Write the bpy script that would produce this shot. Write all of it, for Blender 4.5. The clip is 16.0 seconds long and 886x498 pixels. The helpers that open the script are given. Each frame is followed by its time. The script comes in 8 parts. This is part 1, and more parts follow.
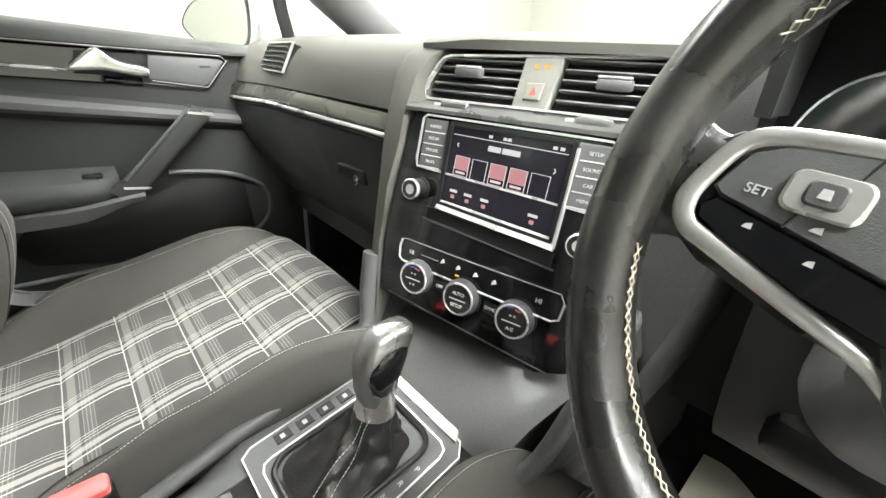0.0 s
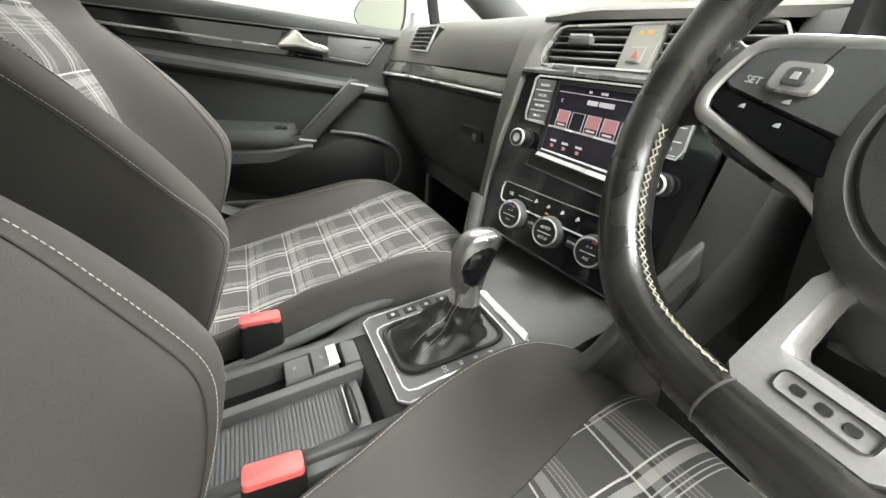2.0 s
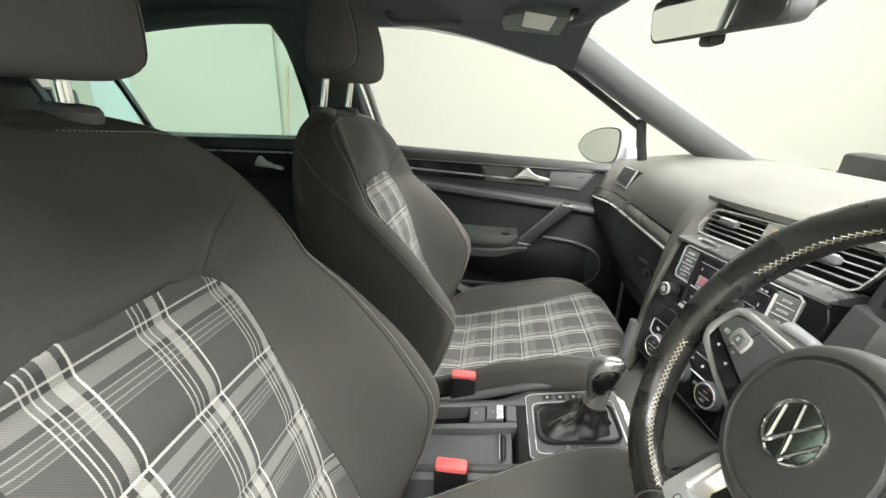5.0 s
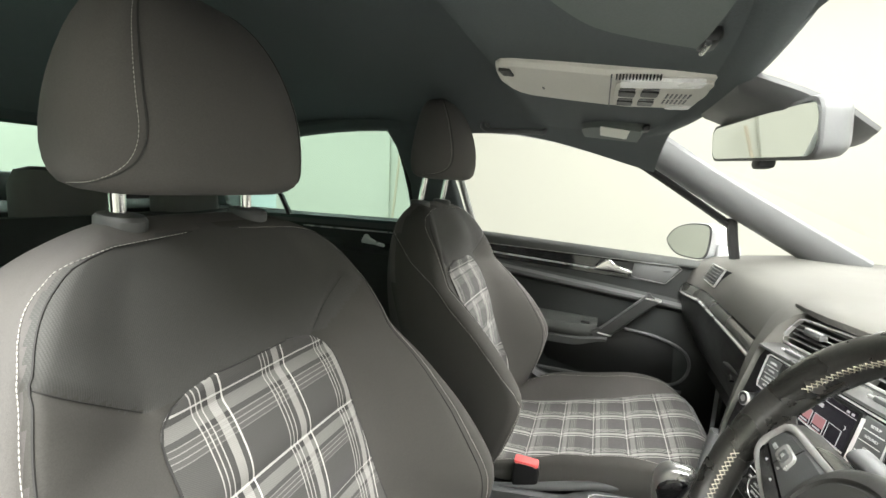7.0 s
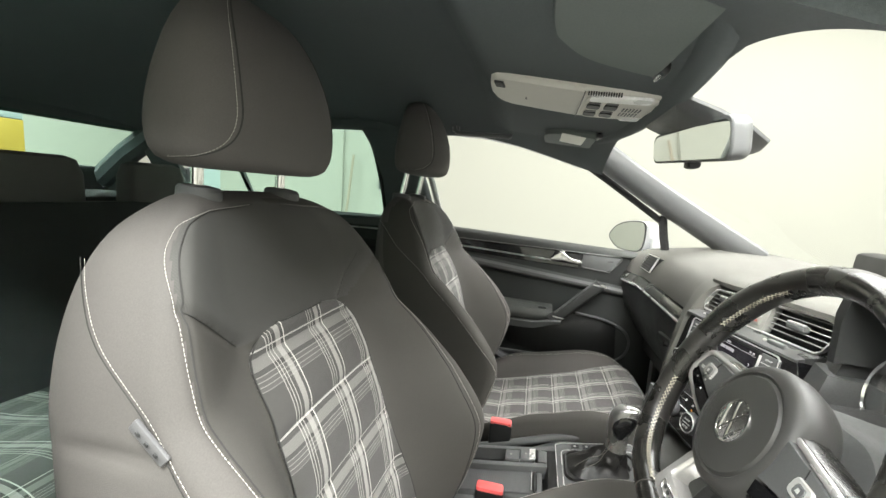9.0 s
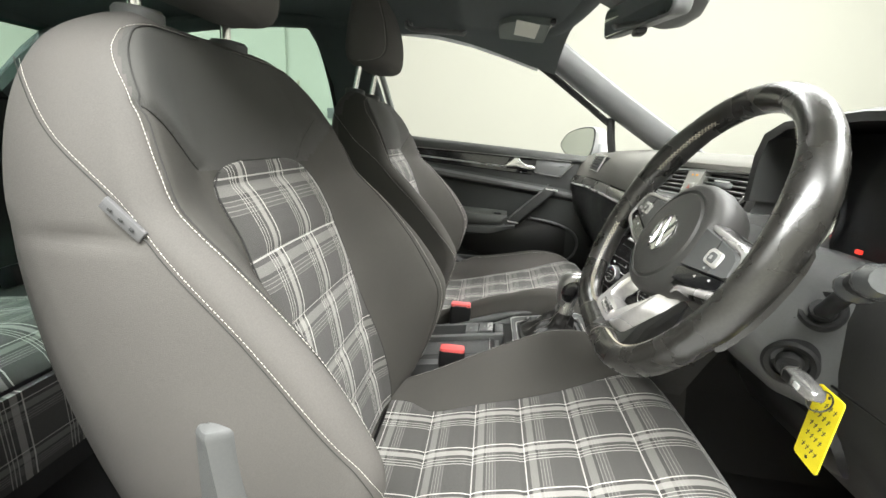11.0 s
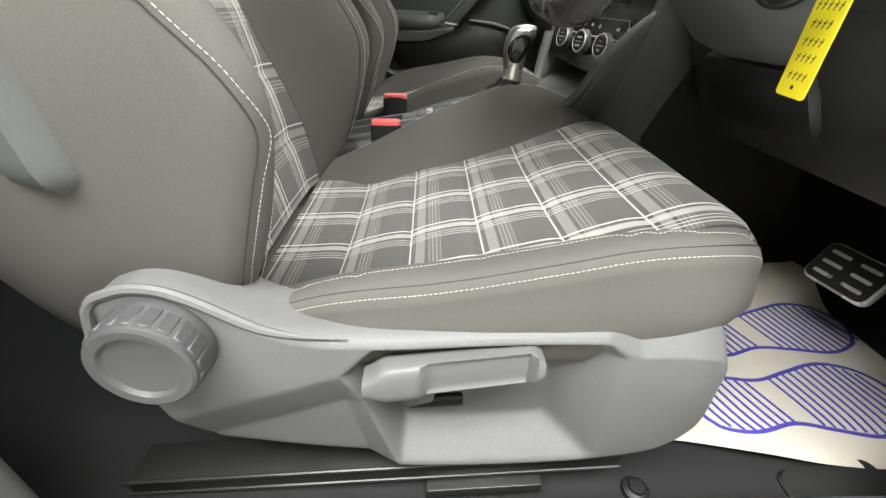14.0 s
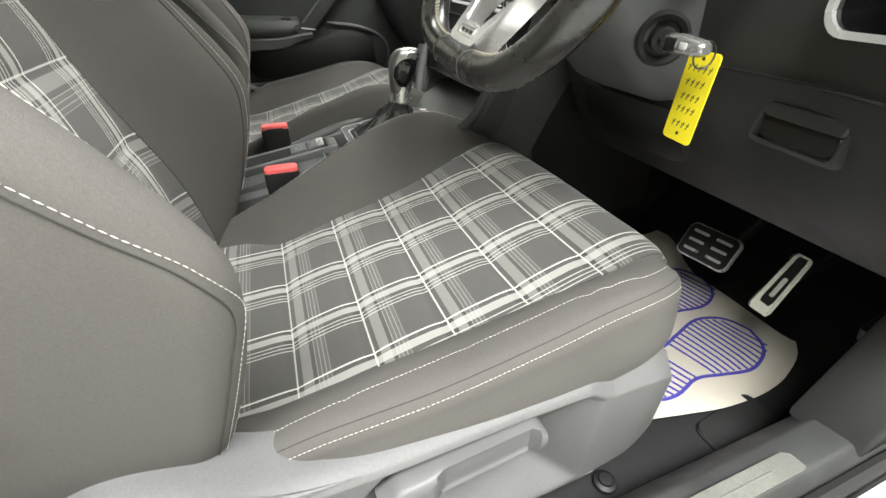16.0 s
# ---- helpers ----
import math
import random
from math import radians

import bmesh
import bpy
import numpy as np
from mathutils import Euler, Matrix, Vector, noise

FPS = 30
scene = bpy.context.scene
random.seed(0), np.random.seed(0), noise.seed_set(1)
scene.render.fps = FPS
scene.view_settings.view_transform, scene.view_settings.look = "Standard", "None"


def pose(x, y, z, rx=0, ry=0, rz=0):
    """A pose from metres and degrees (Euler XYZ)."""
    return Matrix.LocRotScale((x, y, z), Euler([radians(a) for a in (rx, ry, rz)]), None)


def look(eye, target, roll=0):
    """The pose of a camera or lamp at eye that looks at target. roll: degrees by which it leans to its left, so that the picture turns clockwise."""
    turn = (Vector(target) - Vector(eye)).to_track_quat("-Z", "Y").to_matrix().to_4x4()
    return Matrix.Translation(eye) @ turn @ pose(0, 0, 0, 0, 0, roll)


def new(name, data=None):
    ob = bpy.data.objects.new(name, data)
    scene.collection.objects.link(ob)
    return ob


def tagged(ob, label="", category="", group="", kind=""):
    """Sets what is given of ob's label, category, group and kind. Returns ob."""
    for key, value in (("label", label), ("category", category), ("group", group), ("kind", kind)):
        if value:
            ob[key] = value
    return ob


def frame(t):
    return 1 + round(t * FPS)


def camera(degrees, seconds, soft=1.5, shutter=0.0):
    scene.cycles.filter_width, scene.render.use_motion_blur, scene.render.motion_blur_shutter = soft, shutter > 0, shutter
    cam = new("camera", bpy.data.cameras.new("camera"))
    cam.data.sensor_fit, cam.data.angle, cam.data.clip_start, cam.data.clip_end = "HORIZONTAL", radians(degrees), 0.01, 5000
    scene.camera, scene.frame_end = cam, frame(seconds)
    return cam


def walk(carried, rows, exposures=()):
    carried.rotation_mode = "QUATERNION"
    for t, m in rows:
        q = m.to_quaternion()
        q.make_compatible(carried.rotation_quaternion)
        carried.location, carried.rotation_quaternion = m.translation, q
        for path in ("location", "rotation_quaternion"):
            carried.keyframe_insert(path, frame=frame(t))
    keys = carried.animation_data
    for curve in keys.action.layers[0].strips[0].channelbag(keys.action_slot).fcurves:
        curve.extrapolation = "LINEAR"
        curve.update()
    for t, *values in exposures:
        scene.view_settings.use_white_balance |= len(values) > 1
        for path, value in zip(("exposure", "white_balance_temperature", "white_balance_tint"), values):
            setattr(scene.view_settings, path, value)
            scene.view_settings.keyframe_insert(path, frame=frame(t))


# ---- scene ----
cam = camera(94.2, 16.0)
PATH = [
    (0, (0.274, 0.046, 0.644), (-1.065, 1.28, -0.183), 3.5),
    (0.5, (0.291, 0.032, 0.63), (-1.122, 1.171, -0.211), 3.5),
    (1, (0.316, 0.019, 0.61), (-1.168, 1.055, -0.241), 3.7),
    (1.5, (0.354, 0.006, 0.598), (-1.206, 0.918, -0.259), 3.8),
    (2, (0.396, -0.013, 0.604), (-1.229, 0.782, -0.247), 4.3),
    (2.5, (0.437, -0.025, 0.612), (-1.255, 0.637, -0.224), 4.3),
    (3, (0.482, -0.027, 0.627), (-1.272, 0.477, -0.19), 3.8),
    (3.5, (0.537, -0.028, 0.653), (-1.27, 0.304, -0.137), 3.3),
    (4, (0.591, -0.02, 0.703), (-1.254, 0.125, -0.053), 2.6),
    (4.5, (0.615, -0.011, 0.765), (-1.254, -0.058, 0.055), 1.8),
    (5, (0.635, 0.015, 0.809), (-1.243, -0.218, 0.161), 1.2),
    (5.2, (0.644, 0.03, 0.821), (-1.233, -0.284, 0.204), 1.0),
    (7.3, (0.724, 0.067, 0.847), (-1.126, -0.634, 0.553), 2.5),
    (7.5, (0.733, 0.061, 0.844), (-1.127, -0.62, 0.567), 2.5),
    (8, (0.765, 0.041, 0.835), (-1.126, -0.557, 0.581), 2.8),
    (8.2, (0.785, 0.029, 0.831), (-1.12, -0.529, 0.586), 3.0),
    (10.3, (0.897, 0.006, 0.76), (-1.047, -0.255, 0.367), 4.1),
    (10.5, (0.898, 0.007, 0.743), (-1.043, -0.232, 0.325), 3.8),
    (11, (0.898, 0.019, 0.689), (-1.023, -0.177, 0.167), 3.4),
    (11.5, (0.897, 0.033, 0.636), (-0.99, -0.13, -0.007), 2.5),
    (12, (0.891, 0.037, 0.578), (-0.964, -0.085, -0.16), 2.3),
    (12.5, (0.887, 0.045, 0.528), (-0.934, -0.042, -0.294), 2.0),
    (13, (0.883, 0.049, 0.487), (-0.901, 0.002, -0.416), 2.0),
    (13.5, (0.877, 0.052, 0.467), (-0.871, 0.055, -0.503), 1.8),
    (14, (0.874, 0.05, 0.452), (-0.84, 0.122, -0.576), 1.7),
    (14.5, (0.87, 0.044, 0.448), (-0.813, 0.206, -0.621), 1.8),
    (15, (0.866, 0.029, 0.444), (-0.79, 0.301, -0.643), 1.5),
    (15.5, (0.846, 0.01, 0.472), (-0.768, 0.441, -0.627), 1.0),
    (16, (0.807, -0.012, 0.528), (-0.746, 0.599, -0.575), 0.5),
]
walk(cam, [(t, look(eye, target, roll)) for t, eye, target, roll in PATH], [(0, 0.98), (1, 0.92), (2, 0.69), (3, 0.50), (4, 0.39), (5, 0.38), (7.5, 0.42), (8, 0.38), (10.5, 0.29), (12, 0.2), (14.5, 0.22), (16, 0.15)])


# ---- light ----
world = bpy.data.worlds.new("world")
scene.world = world
world.use_nodes = True
world.node_tree.nodes["Background"].inputs[0].default_value = (0.9, 0.95, 1.0, 1)
world.node_tree.nodes["Background"].inputs[1].default_value = 0.3


# Unseen area lamps, added and tuned until the cabin's brightness fits.
def added_lamp(x, y, sx, sy, watts, z=2.78):
    data = bpy.data.lights.new("workshop_light", "AREA")
    data.shape, data.size, data.size_y, data.energy = "RECTANGLE", sx, sy, watts
    data.color = (0.97, 0.98, 0.955)
    ob = new("workshop_light", data)
    ob.location = (x, y, z)
    return ob


added_lamp(1.9, -0.3, 1.2, 3.2, 370)
added_lamp(-1.9, 1.0, 1.2, 4.0, 135)
added_lamp(0.0, 2.9, 3.5, 1.2, 200)
added_lamp(-0.6, -3.3, 3.5, 1.0, 150)
scene.view_settings.exposure = 0.0


# ---- materials ----
def material(name, col, rough=0.5, metal=0.0, var=0.15, fine=400.0, big=9.0, bump=0.0, bscale=600.0, coat=0.0, emit=None, rvar=0.1, spec=0.5):
    """A surface with colour and gloss that vary at two scales, and fine relief."""
    m = bpy.data.materials.new(name)
    m.use_nodes = True
    t = m.node_tree
    n, l = t.nodes, t.links
    b = n["Principled BSDF"]
    b.inputs["Metallic"].default_value = metal
    b.inputs["Coat Weight"].default_value = coat
    b.inputs["Specular IOR Level"].default_value = spec
    co = n.new("ShaderNodeTexCoord")
    n1, n2 = n.new("ShaderNodeTexNoise"), n.new("ShaderNodeTexNoise")
    n1.inputs["Scale"].default_value, n2.inputs["Scale"].default_value = big, fine
    n1.inputs["Detail"].default_value, n2.inputs["Detail"].default_value = 4, 2
    l.new(co.outputs["Object"], n1.inputs["Vector"])
    l.new(co.outputs["Object"], n2.inputs["Vector"])
    add = n.new("ShaderNodeMath")
    add.operation = "ADD"
    l.new(n1.outputs[0], add.inputs[0])
    l.new(n2.outputs[0], add.inputs[1])
    rng = n.new("ShaderNodeMapRange")
    rng.inputs[1].default_value, rng.inputs[2].default_value = 0.6, 1.4
    rng.inputs[3].default_value, rng.inputs[4].default_value = 1 - var, 1 + var
    l.new(add.outputs[0], rng.inputs[0])
    mul = n.new("ShaderNodeVectorMath")
    mul.operation = "SCALE"
    mul.inputs[0].default_value = col[:3]
    l.new(rng.outputs[0], mul.inputs["Scale"])
    l.new(mul.outputs[0], b.inputs["Base Color"])
    rr = n.new("ShaderNodeMapRange")
    rr.inputs[1].default_value, rr.inputs[2].default_value = 0.3, 0.7
    rr.inputs[3].default_value, rr.inputs[4].default_value = max(0.02, rough - rvar), min(1, rough + rvar)
    l.new(n1.outputs[0], rr.inputs[0])
    l.new(rr.outputs[0], b.inputs["Roughness"])
    if bump:
        n3 = n.new("ShaderNodeTexNoise")
        n3.inputs["Scale"].default_value = bscale
        n3.inputs["Detail"].default_value = 2
        l.new(co.outputs["Object"], n3.inputs["Vector"])
        bp = n.new("ShaderNodeBump")
        bp.inputs["Strength"].default_value = bump
        bp.inputs["Distance"].default_value = 0.001
        l.new(n3.outputs[0], bp.inputs["Height"])
        l.new(bp.outputs[0], b.inputs["Normal"])
    if emit:
        b.inputs["Emission Color"].default_value = (*emit[:3], 1)
        b.inputs["Emission Strength"].default_value = emit[3]
    return m


def woven(name, col, light, scale=270.0, strength=0.2, rough=0.9):
    """Ribbed seat cloth: fine rows across, thread by thread."""
    m = material(name, col, rough, var=0.18, fine=700, big=12)
    t = m.node_tree
    n, l = t.nodes, t.links
    b = n["Principled BSDF"]
    co = n.new("ShaderNodeTexCoord")
    w1, w2 = n.new("ShaderNodeTexWave"), n.new("ShaderNodeTexWave")
    w1.bands_direction, w2.bands_direction = "Z", "X"
    for w, k in ((w1, scale), (w2, scale * 0.7)):
        w.inputs["Scale"].default_value = k
        w.inputs["Distortion"].default_value = 0.8
        w.inputs["Detail"].default_value = 1
        l.new(co.outputs["Object"], w.inputs["Vector"])
    mx = n.new("ShaderNodeMath")
    mx.operation = "MULTIPLY"
    l.new(w1.outputs[1], mx.inputs[0])
    l.new(w2.outputs[1], mx.inputs[1])
    mixc = n.new("ShaderNodeMix")
    mixc.data_type = "RGBA"
    src = b.inputs["Base Color"].links[0].from_socket
    l.new(mx.outputs[0], mixc.inputs[0])
    l.new(src, mixc.inputs[6])
    mixc.inputs[7].default_value = light
    l.new(mixc.outputs[2], b.inputs["Base Color"])
    bp = n.new("ShaderNodeBump")
    bp.inputs["Strength"].default_value = strength
    bp.inputs["Distance"].default_value = 0.001
    l.new(mx.outputs[0], bp.inputs["Height"])
    l.new(bp.outputs[0], b.inputs["Normal"])
    b.inputs["Sheen Weight"].default_value = 0.08
    return m


def plaid(name, periods=(0.089, 0.080), dark=0.032, band=0.20, line=0.60, tint=(1.0, 0.97, 0.9)):
    """Tartan seat cloth: a bright thread line, a grey band and three fine lines, both ways."""
    m = bpy.data.materials.new(name)
    m.use_nodes = True
    t = m.node_tree
    n, l = t.nodes, t.links
    b = n["Principled BSDF"]
    b.inputs["Roughness"].default_value = 0.9
    b.inputs["Sheen Weight"].default_value = 0.15
    uv = n.new("ShaderNodeUVMap")
    uv.uv_map = "cloth"
    sep = n.new("ShaderNodeSeparateXYZ")
    l.new(uv.outputs[0], sep.inputs[0])
    outs = []
    # strong lines run along the seat, a fainter set across it
    along = ((0.0, 0.92), (0.023, 0.0), (0.085, 0.56), (0.195, 0.0), (0.265, 0.72), (0.281, 0.04), (0.325, 0.72), (0.341, 0.04), (0.385, 0.72), (0.401, 0.06))
    # the last across stop paints a dark shadow ahead of each main line
    across = ((0.0, 0.76), (0.022, 0.0), (0.085, 0.34), (0.215, 0.02), (0.270, 0.46), (0.284, 0.12), (0.325, 0.46), (0.339, 0.12), (0.380, 0.46), (0.394, 0.12), (0.435, 0.34), (0.449, 0.06), (0.90, 0.0))
    for k in (0, 1):
        stops = (along, across)[k]
        d = n.new("ShaderNodeMath")
        d.operation = "DIVIDE"
        d.inputs[1].default_value = periods[k]
        l.new(sep.outputs[k], d.inputs[0])
        f = n.new("ShaderNodeMath")
        f.operation = "FRACT"
        l.new(d.outputs[0], f.inputs[0])
        r = n.new("ShaderNodeValToRGB")
        r.color_ramp.interpolation = "CONSTANT"
        els = r.color_ramp.elements
        els[0].position, els[0].color = stops[0][0], (stops[0][1],) * 3 + (1,)
        els[1].position, els[1].color = stops[1][0], (stops[1][1],) * 3 + (1,)
        for p, v in stops[2:]:
            e = els.new(p)
            e.color = (v, v, v, 1)
        l.new(f.outputs[0], r.inputs[0])
        outs.append(r.outputs[0])
    # the two thread systems: the lighter one rules, a crossing is a little lighter
    hi, lo = n.new("ShaderNodeMath"), n.new("ShaderNodeMath")
    hi.operation, lo.operation = "MAXIMUM", "MINIMUM"
    for k in (0, 1):
        l.new(outs[k], hi.inputs[k])
        l.new(outs[k], lo.inputs[k])
    a = n.new("ShaderNodeMath")
    a.operation = "MULTIPLY_ADD"
    a.inputs[1].default_value = 0.25
    l.new(lo.outputs[0], a.inputs[0])
    l.new(hi.outputs[0], a.inputs[2])
    h = n.new("ShaderNodeMath")
    h.operation = "MULTIPLY"
    h.inputs[1].default_value = 0.8
    l.new(a.outputs[0], h.inputs[0])
    mp = n.new("ShaderNodeValToRGB")
    grey = lambda k: (k * tint[0], k * tint[1], k * tint[2], 1)
    mp.color_ramp.elements[0].color = grey(dark)
    mp.color_ramp.elements[1].position, mp.color_ramp.elements[1].color = 1.0, grey(line)
    for p, k in ((0.40, band), (0.50, band * 1.45), (0.64, 0.36), (0.80, line * 0.88)):
        e = mp.color_ramp.elements.new(p)
        e.color = grey(k)
    l.new(h.outputs[0], mp.inputs[0])
    wv = n.new("ShaderNodeTexWave")
    wv.inputs["Scale"].default_value = 320
    wv.inputs["Distortion"].default_value = 1.5
    wv.bands_direction = "DIAGONAL"
    l.new(uv.outputs[0], wv.inputs["Vector"])
    nz = n.new("ShaderNodeTexNoise")
    nz.inputs["Scale"].default_value = 900
    l.new(uv.outputs[0], nz.inputs["Vector"])
    sc = n.new("ShaderNodeMapRange")
    sc.inputs[3].default_value, sc.inputs[4].default_value = 0.72, 1.25
    twill = n.new("ShaderNodeMath")
    twill.operation = "MULTIPLY_ADD"
    twill.inputs[1].default_value = 0.45
    half = n.new("ShaderNodeMath")
    half.operation = "MULTIPLY"
    half.inputs[1].default_value = 0.55
    l.new(nz.outputs[0], half.inputs[0])
    l.new(wv.outputs[1], twill.inputs[0])
    l.new(half.outputs[0], twill.inputs[2])
    l.new(twill.outputs[0], sc.inputs[0])
    mul = n.new("ShaderNodeVectorMath")
    mul.operation = "SCALE"
    l.new(mp.outputs[0], mul.inputs[0])
    l.new(sc.outputs[0], mul.inputs["Scale"])
    l.new(mul.outputs[0], b.inputs["Base Color"])
    bp = n.new("ShaderNodeBump")
    bp.inputs["Strength"].default_value = 0.18
    bp.inputs["Distance"].default_value = 0.001
    l.new(wv.outputs[1], bp.inputs["Height"])
    l.new(bp.outputs[0], b.inputs["Normal"])
    return m


def glass(name, col, rough=0.0):
    m = bpy.data.materials.new(name)
    m.use_nodes = True
    b = m.node_tree.nodes["Principled BSDF"]
    b.inputs["Base Color"].default_value = col
    b.inputs["Roughness"].default_value = rough
    b.inputs["Transmission Weight"].default_value = 1.0
    b.inputs["IOR"].default_value = 1.01
    return m


CLOTH = woven("charcoal_seat_cloth", (0.054, 0.053, 0.049, 1), (0.078, 0.077, 0.070, 1))
CLOTH_DARK_SHADED = material("smooth_dark_cloth", (0.065, 0.062, 0.056, 1), 0.88, var=0.14, fine=800, bump=0.25, bscale=1500, spec=0.3)
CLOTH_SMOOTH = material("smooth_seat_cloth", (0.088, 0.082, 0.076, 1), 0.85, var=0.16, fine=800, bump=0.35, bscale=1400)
PLAID = plaid("tartan_cloth")
THREAD = material("pale_stitching", (0.55, 0.53, 0.48, 1), 0.8)
WORN_THREAD = material("worn_thread", (0.42, 0.39, 0.31, 1), 0.8, var=0.3, fine=300)
DARK_SEAM = material("dark_seam_thread", (0.034, 0.033, 0.031, 1), 0.9)
LEVER_PLASTIC = material("pale_lever_plastic", (0.125, 0.125, 0.127, 1), 0.4, var=0.06, bump=0.2, bscale=1500)
DASH = material("soft_dash_plastic", (0.092, 0.090, 0.080, 1), 0.85, var=0.06, bump=0.5, bscale=1100, spec=0.22)
DASH_DARK = material("dark_trim_plastic", (0.026, 0.027, 0.026, 1), 0.55, var=0.1, bump=0.35, bscale=900)
GREY_TRIM = material("grey_moulded_plastic", (0.095, 0.097, 0.096, 1), 0.45, var=0.08, bump=0.3, bscale=1300)
SEAT_PLASTIC = material("grey_seat_plastic", (0.130, 0.129, 0.130, 1), 0.42, var=0.12, bump=0.4, bscale=1500)
SPOKE_SILVER = material("spoke_silver", (0.76, 0.74, 0.73, 1), 0.22, 0.65, var=0.08, rvar=0.1)
VENT_BAND = material("grey_satin_band", (0.24, 0.24, 0.22, 1), 0.4, 0.15, var=0.06)
SMOKED = material("smoked_chrome", (0.36, 0.36, 0.35, 1), 0.28, 0.85, var=0.08, rvar=0.08)
BEZEL = material("dark_satin_bezel", (0.070, 0.071, 0.068, 1), 0.26, var=0.1, coat=0.3)
HAZARD = material("dull_red_print", (0.30, 0.09, 0.07, 1), 0.5, emit=(1.0, 0.1, 0.04, 0.05))
KNOB_PLASTIC = material("dark_knob_plastic", (0.060, 0.060, 0.062, 1), 0.42, var=0.08, bump=0.3, bscale=1500)
STEP_GREY = material("rubbed_leather_edge", (0.055, 0.052, 0.045, 1), 0.6, var=0.4, fine=200)
STEP = material("worn_step_plate", (0.21, 0.21, 0.19, 1), 0.42, 0.5, var=0.2, rvar=0.1)
SATIN_CHROME = material("satin_chrome", (0.66, 0.65, 0.63, 1), 0.24, 0.85, var=0.08, rvar=0.1)
GLOSS = material("piano_black", (0.008, 0.008, 0.009, 1), 0.08, var=0.2, rvar=0.04, coat=0.5)
TRAY = material("scratched_tray_lacquer", (0.050, 0.051, 0.047, 1), 0.36, 0.1, var=0.25, rvar=0.06, bump=0.01, bscale=120, coat=0.15, spec=0.8)
SATIN = material("satin_silver", (0.74, 0.73, 0.71, 1), 0.30, 0.55, var=0.05, rvar=0.08)
CHROME = material("chrome", (0.82, 0.82, 0.82, 1), 0.1, 1.0, var=0.03, rvar=0.05)
BRUSHED = material("dark_brushed_trim", (0.10, 0.10, 0.09, 1), 0.22, 0.55, var=0.12, big=5, rvar=0.1)
LEATHER = material("black_leather", (0.020, 0.019, 0.017, 1), 0.28, var=0.5, bump=0.12, bscale=900, rvar=0.11, big=26, spec=0.8, coat=0.12)
BOOT = material("soft_black_leather", (0.018, 0.017, 0.016, 1), 0.36, var=0.3, bump=0.4, bscale=420)
CARPET = material("black_carpet", (0.015, 0.015, 0.0155, 1), 1.0, var=0.5, fine=900, bump=1.0, bscale=1200)
HEADLINER = material("black_headliner", (0.080, 0.092, 0.092, 1), 0.95, var=0.18, bump=0.5, bscale=1600)
RED = material("red_buckle_plastic", (0.66, 0.10, 0.095, 1), 0.42, var=0.05)
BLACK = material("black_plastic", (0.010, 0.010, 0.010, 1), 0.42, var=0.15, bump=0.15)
RUBBER = material("black_rubber", (0.012, 0.012, 0.012, 1), 0.7, var=0.2)
CREAM = material("cream_roof_plastic", (0.60, 0.58, 0.52, 1), 0.5, var=0.05)
LENS = material("lamp_lens", (0.8, 0.8, 0.78, 1), 0.3)
PAPER = material("paper_mat", (0.72, 0.66, 0.56, 1), 0.8, var=0.06, big=14)
INK = material("blue_print", (0.07, 0.06, 0.42, 1), 0.7, var=0.1)
SILL_GREY = material("scuffed_sill_plastic", (0.044, 0.045, 0.044, 1), 0.45, var=0.25, big=20, bump=0.3, bscale=900)
SEAL_GREY = material("pale_edge_trim", (0.26, 0.27, 0.26, 1), 0.5, var=0.08)
EMBLEM_DARK = material("emblem_ground", (0.016, 0.016, 0.018, 1), 0.35, var=0.1, spec=0.2)
YELLOW = material("yellow_card_tag", (0.86, 0.72, 0.02, 1), 0.5, var=0.06)
PEN = material("pen_marks", (0.12, 0.10, 0.04, 1), 0.8)
WHITE_MARK = material("white_legend", (0.42, 0.42, 0.41, 1), 0.5, emit=(1, 1, 1, 0.06))
ORANGE_LED = material("orange_indicator", (0.5, 0.2, 0.02, 1), 0.4, emit=(1.0, 0.45, 0.05, 0.12))
RED_LED = material("red_indicator", (0.5, 0.02, 0.02, 1), 0.4, emit=(1.0, 0.05, 0.03, 1.0))
SCREEN = material("lit_screen", (0.008, 0.008, 0.010, 1), 0.12, emit=(0.008, 0.0065, 0.009, 1.0), var=0.1)
TILE_PINK = material("screen_tile", (0.05, 0.02, 0.02, 1), 0.2, emit=(0.26, 0.125, 0.13, 1.0))
SCREEN_LINE = material("screen_line", (0.05, 0.05, 0.05, 1), 0.2, emit=(0.33, 0.31, 0.32, 1.0))
STEEL = material("oily_steel", (0.05, 0.05, 0.048, 1), 0.35, 0.6, var=0.2)
WALLPAINT = material("cream_workshop_wall", (0.345, 0.345, 0.300, 1), 0.9, var=0.03, big=1.5)
CONCRETE = material("painted_floor", (0.42, 0.42, 0.41, 1), 0.6, var=0.1, big=2)
BODY = material("white_car_paint", (0.75, 0.76, 0.77, 1), 0.25, coat=0.6, var=0.02)
MIRROR = material("mirror_glass", (0.86, 0.9, 0.88, 1), 0.02, 1.0, var=0.0, rvar=0.01)
CLEAR = glass("clear_glass", (1.0, 1.0, 0.99, 1))
GREEN_GLASS = glass("green_tinted_glass", (0.70, 0.93, 0.84, 1))
PALE_BLUE = material("pale_blue_sheet", (0.36, 0.42, 0.42, 1), 0.6, var=0.05, big=2)
YELLOW_SIGN = material("yellow_hoarding", (0.50, 0.34, 0.05, 1), 0.6, var=0.1, big=6)
WOODY = material("broom_wood", (0.30, 0.26, 0.20, 1), 0.7)
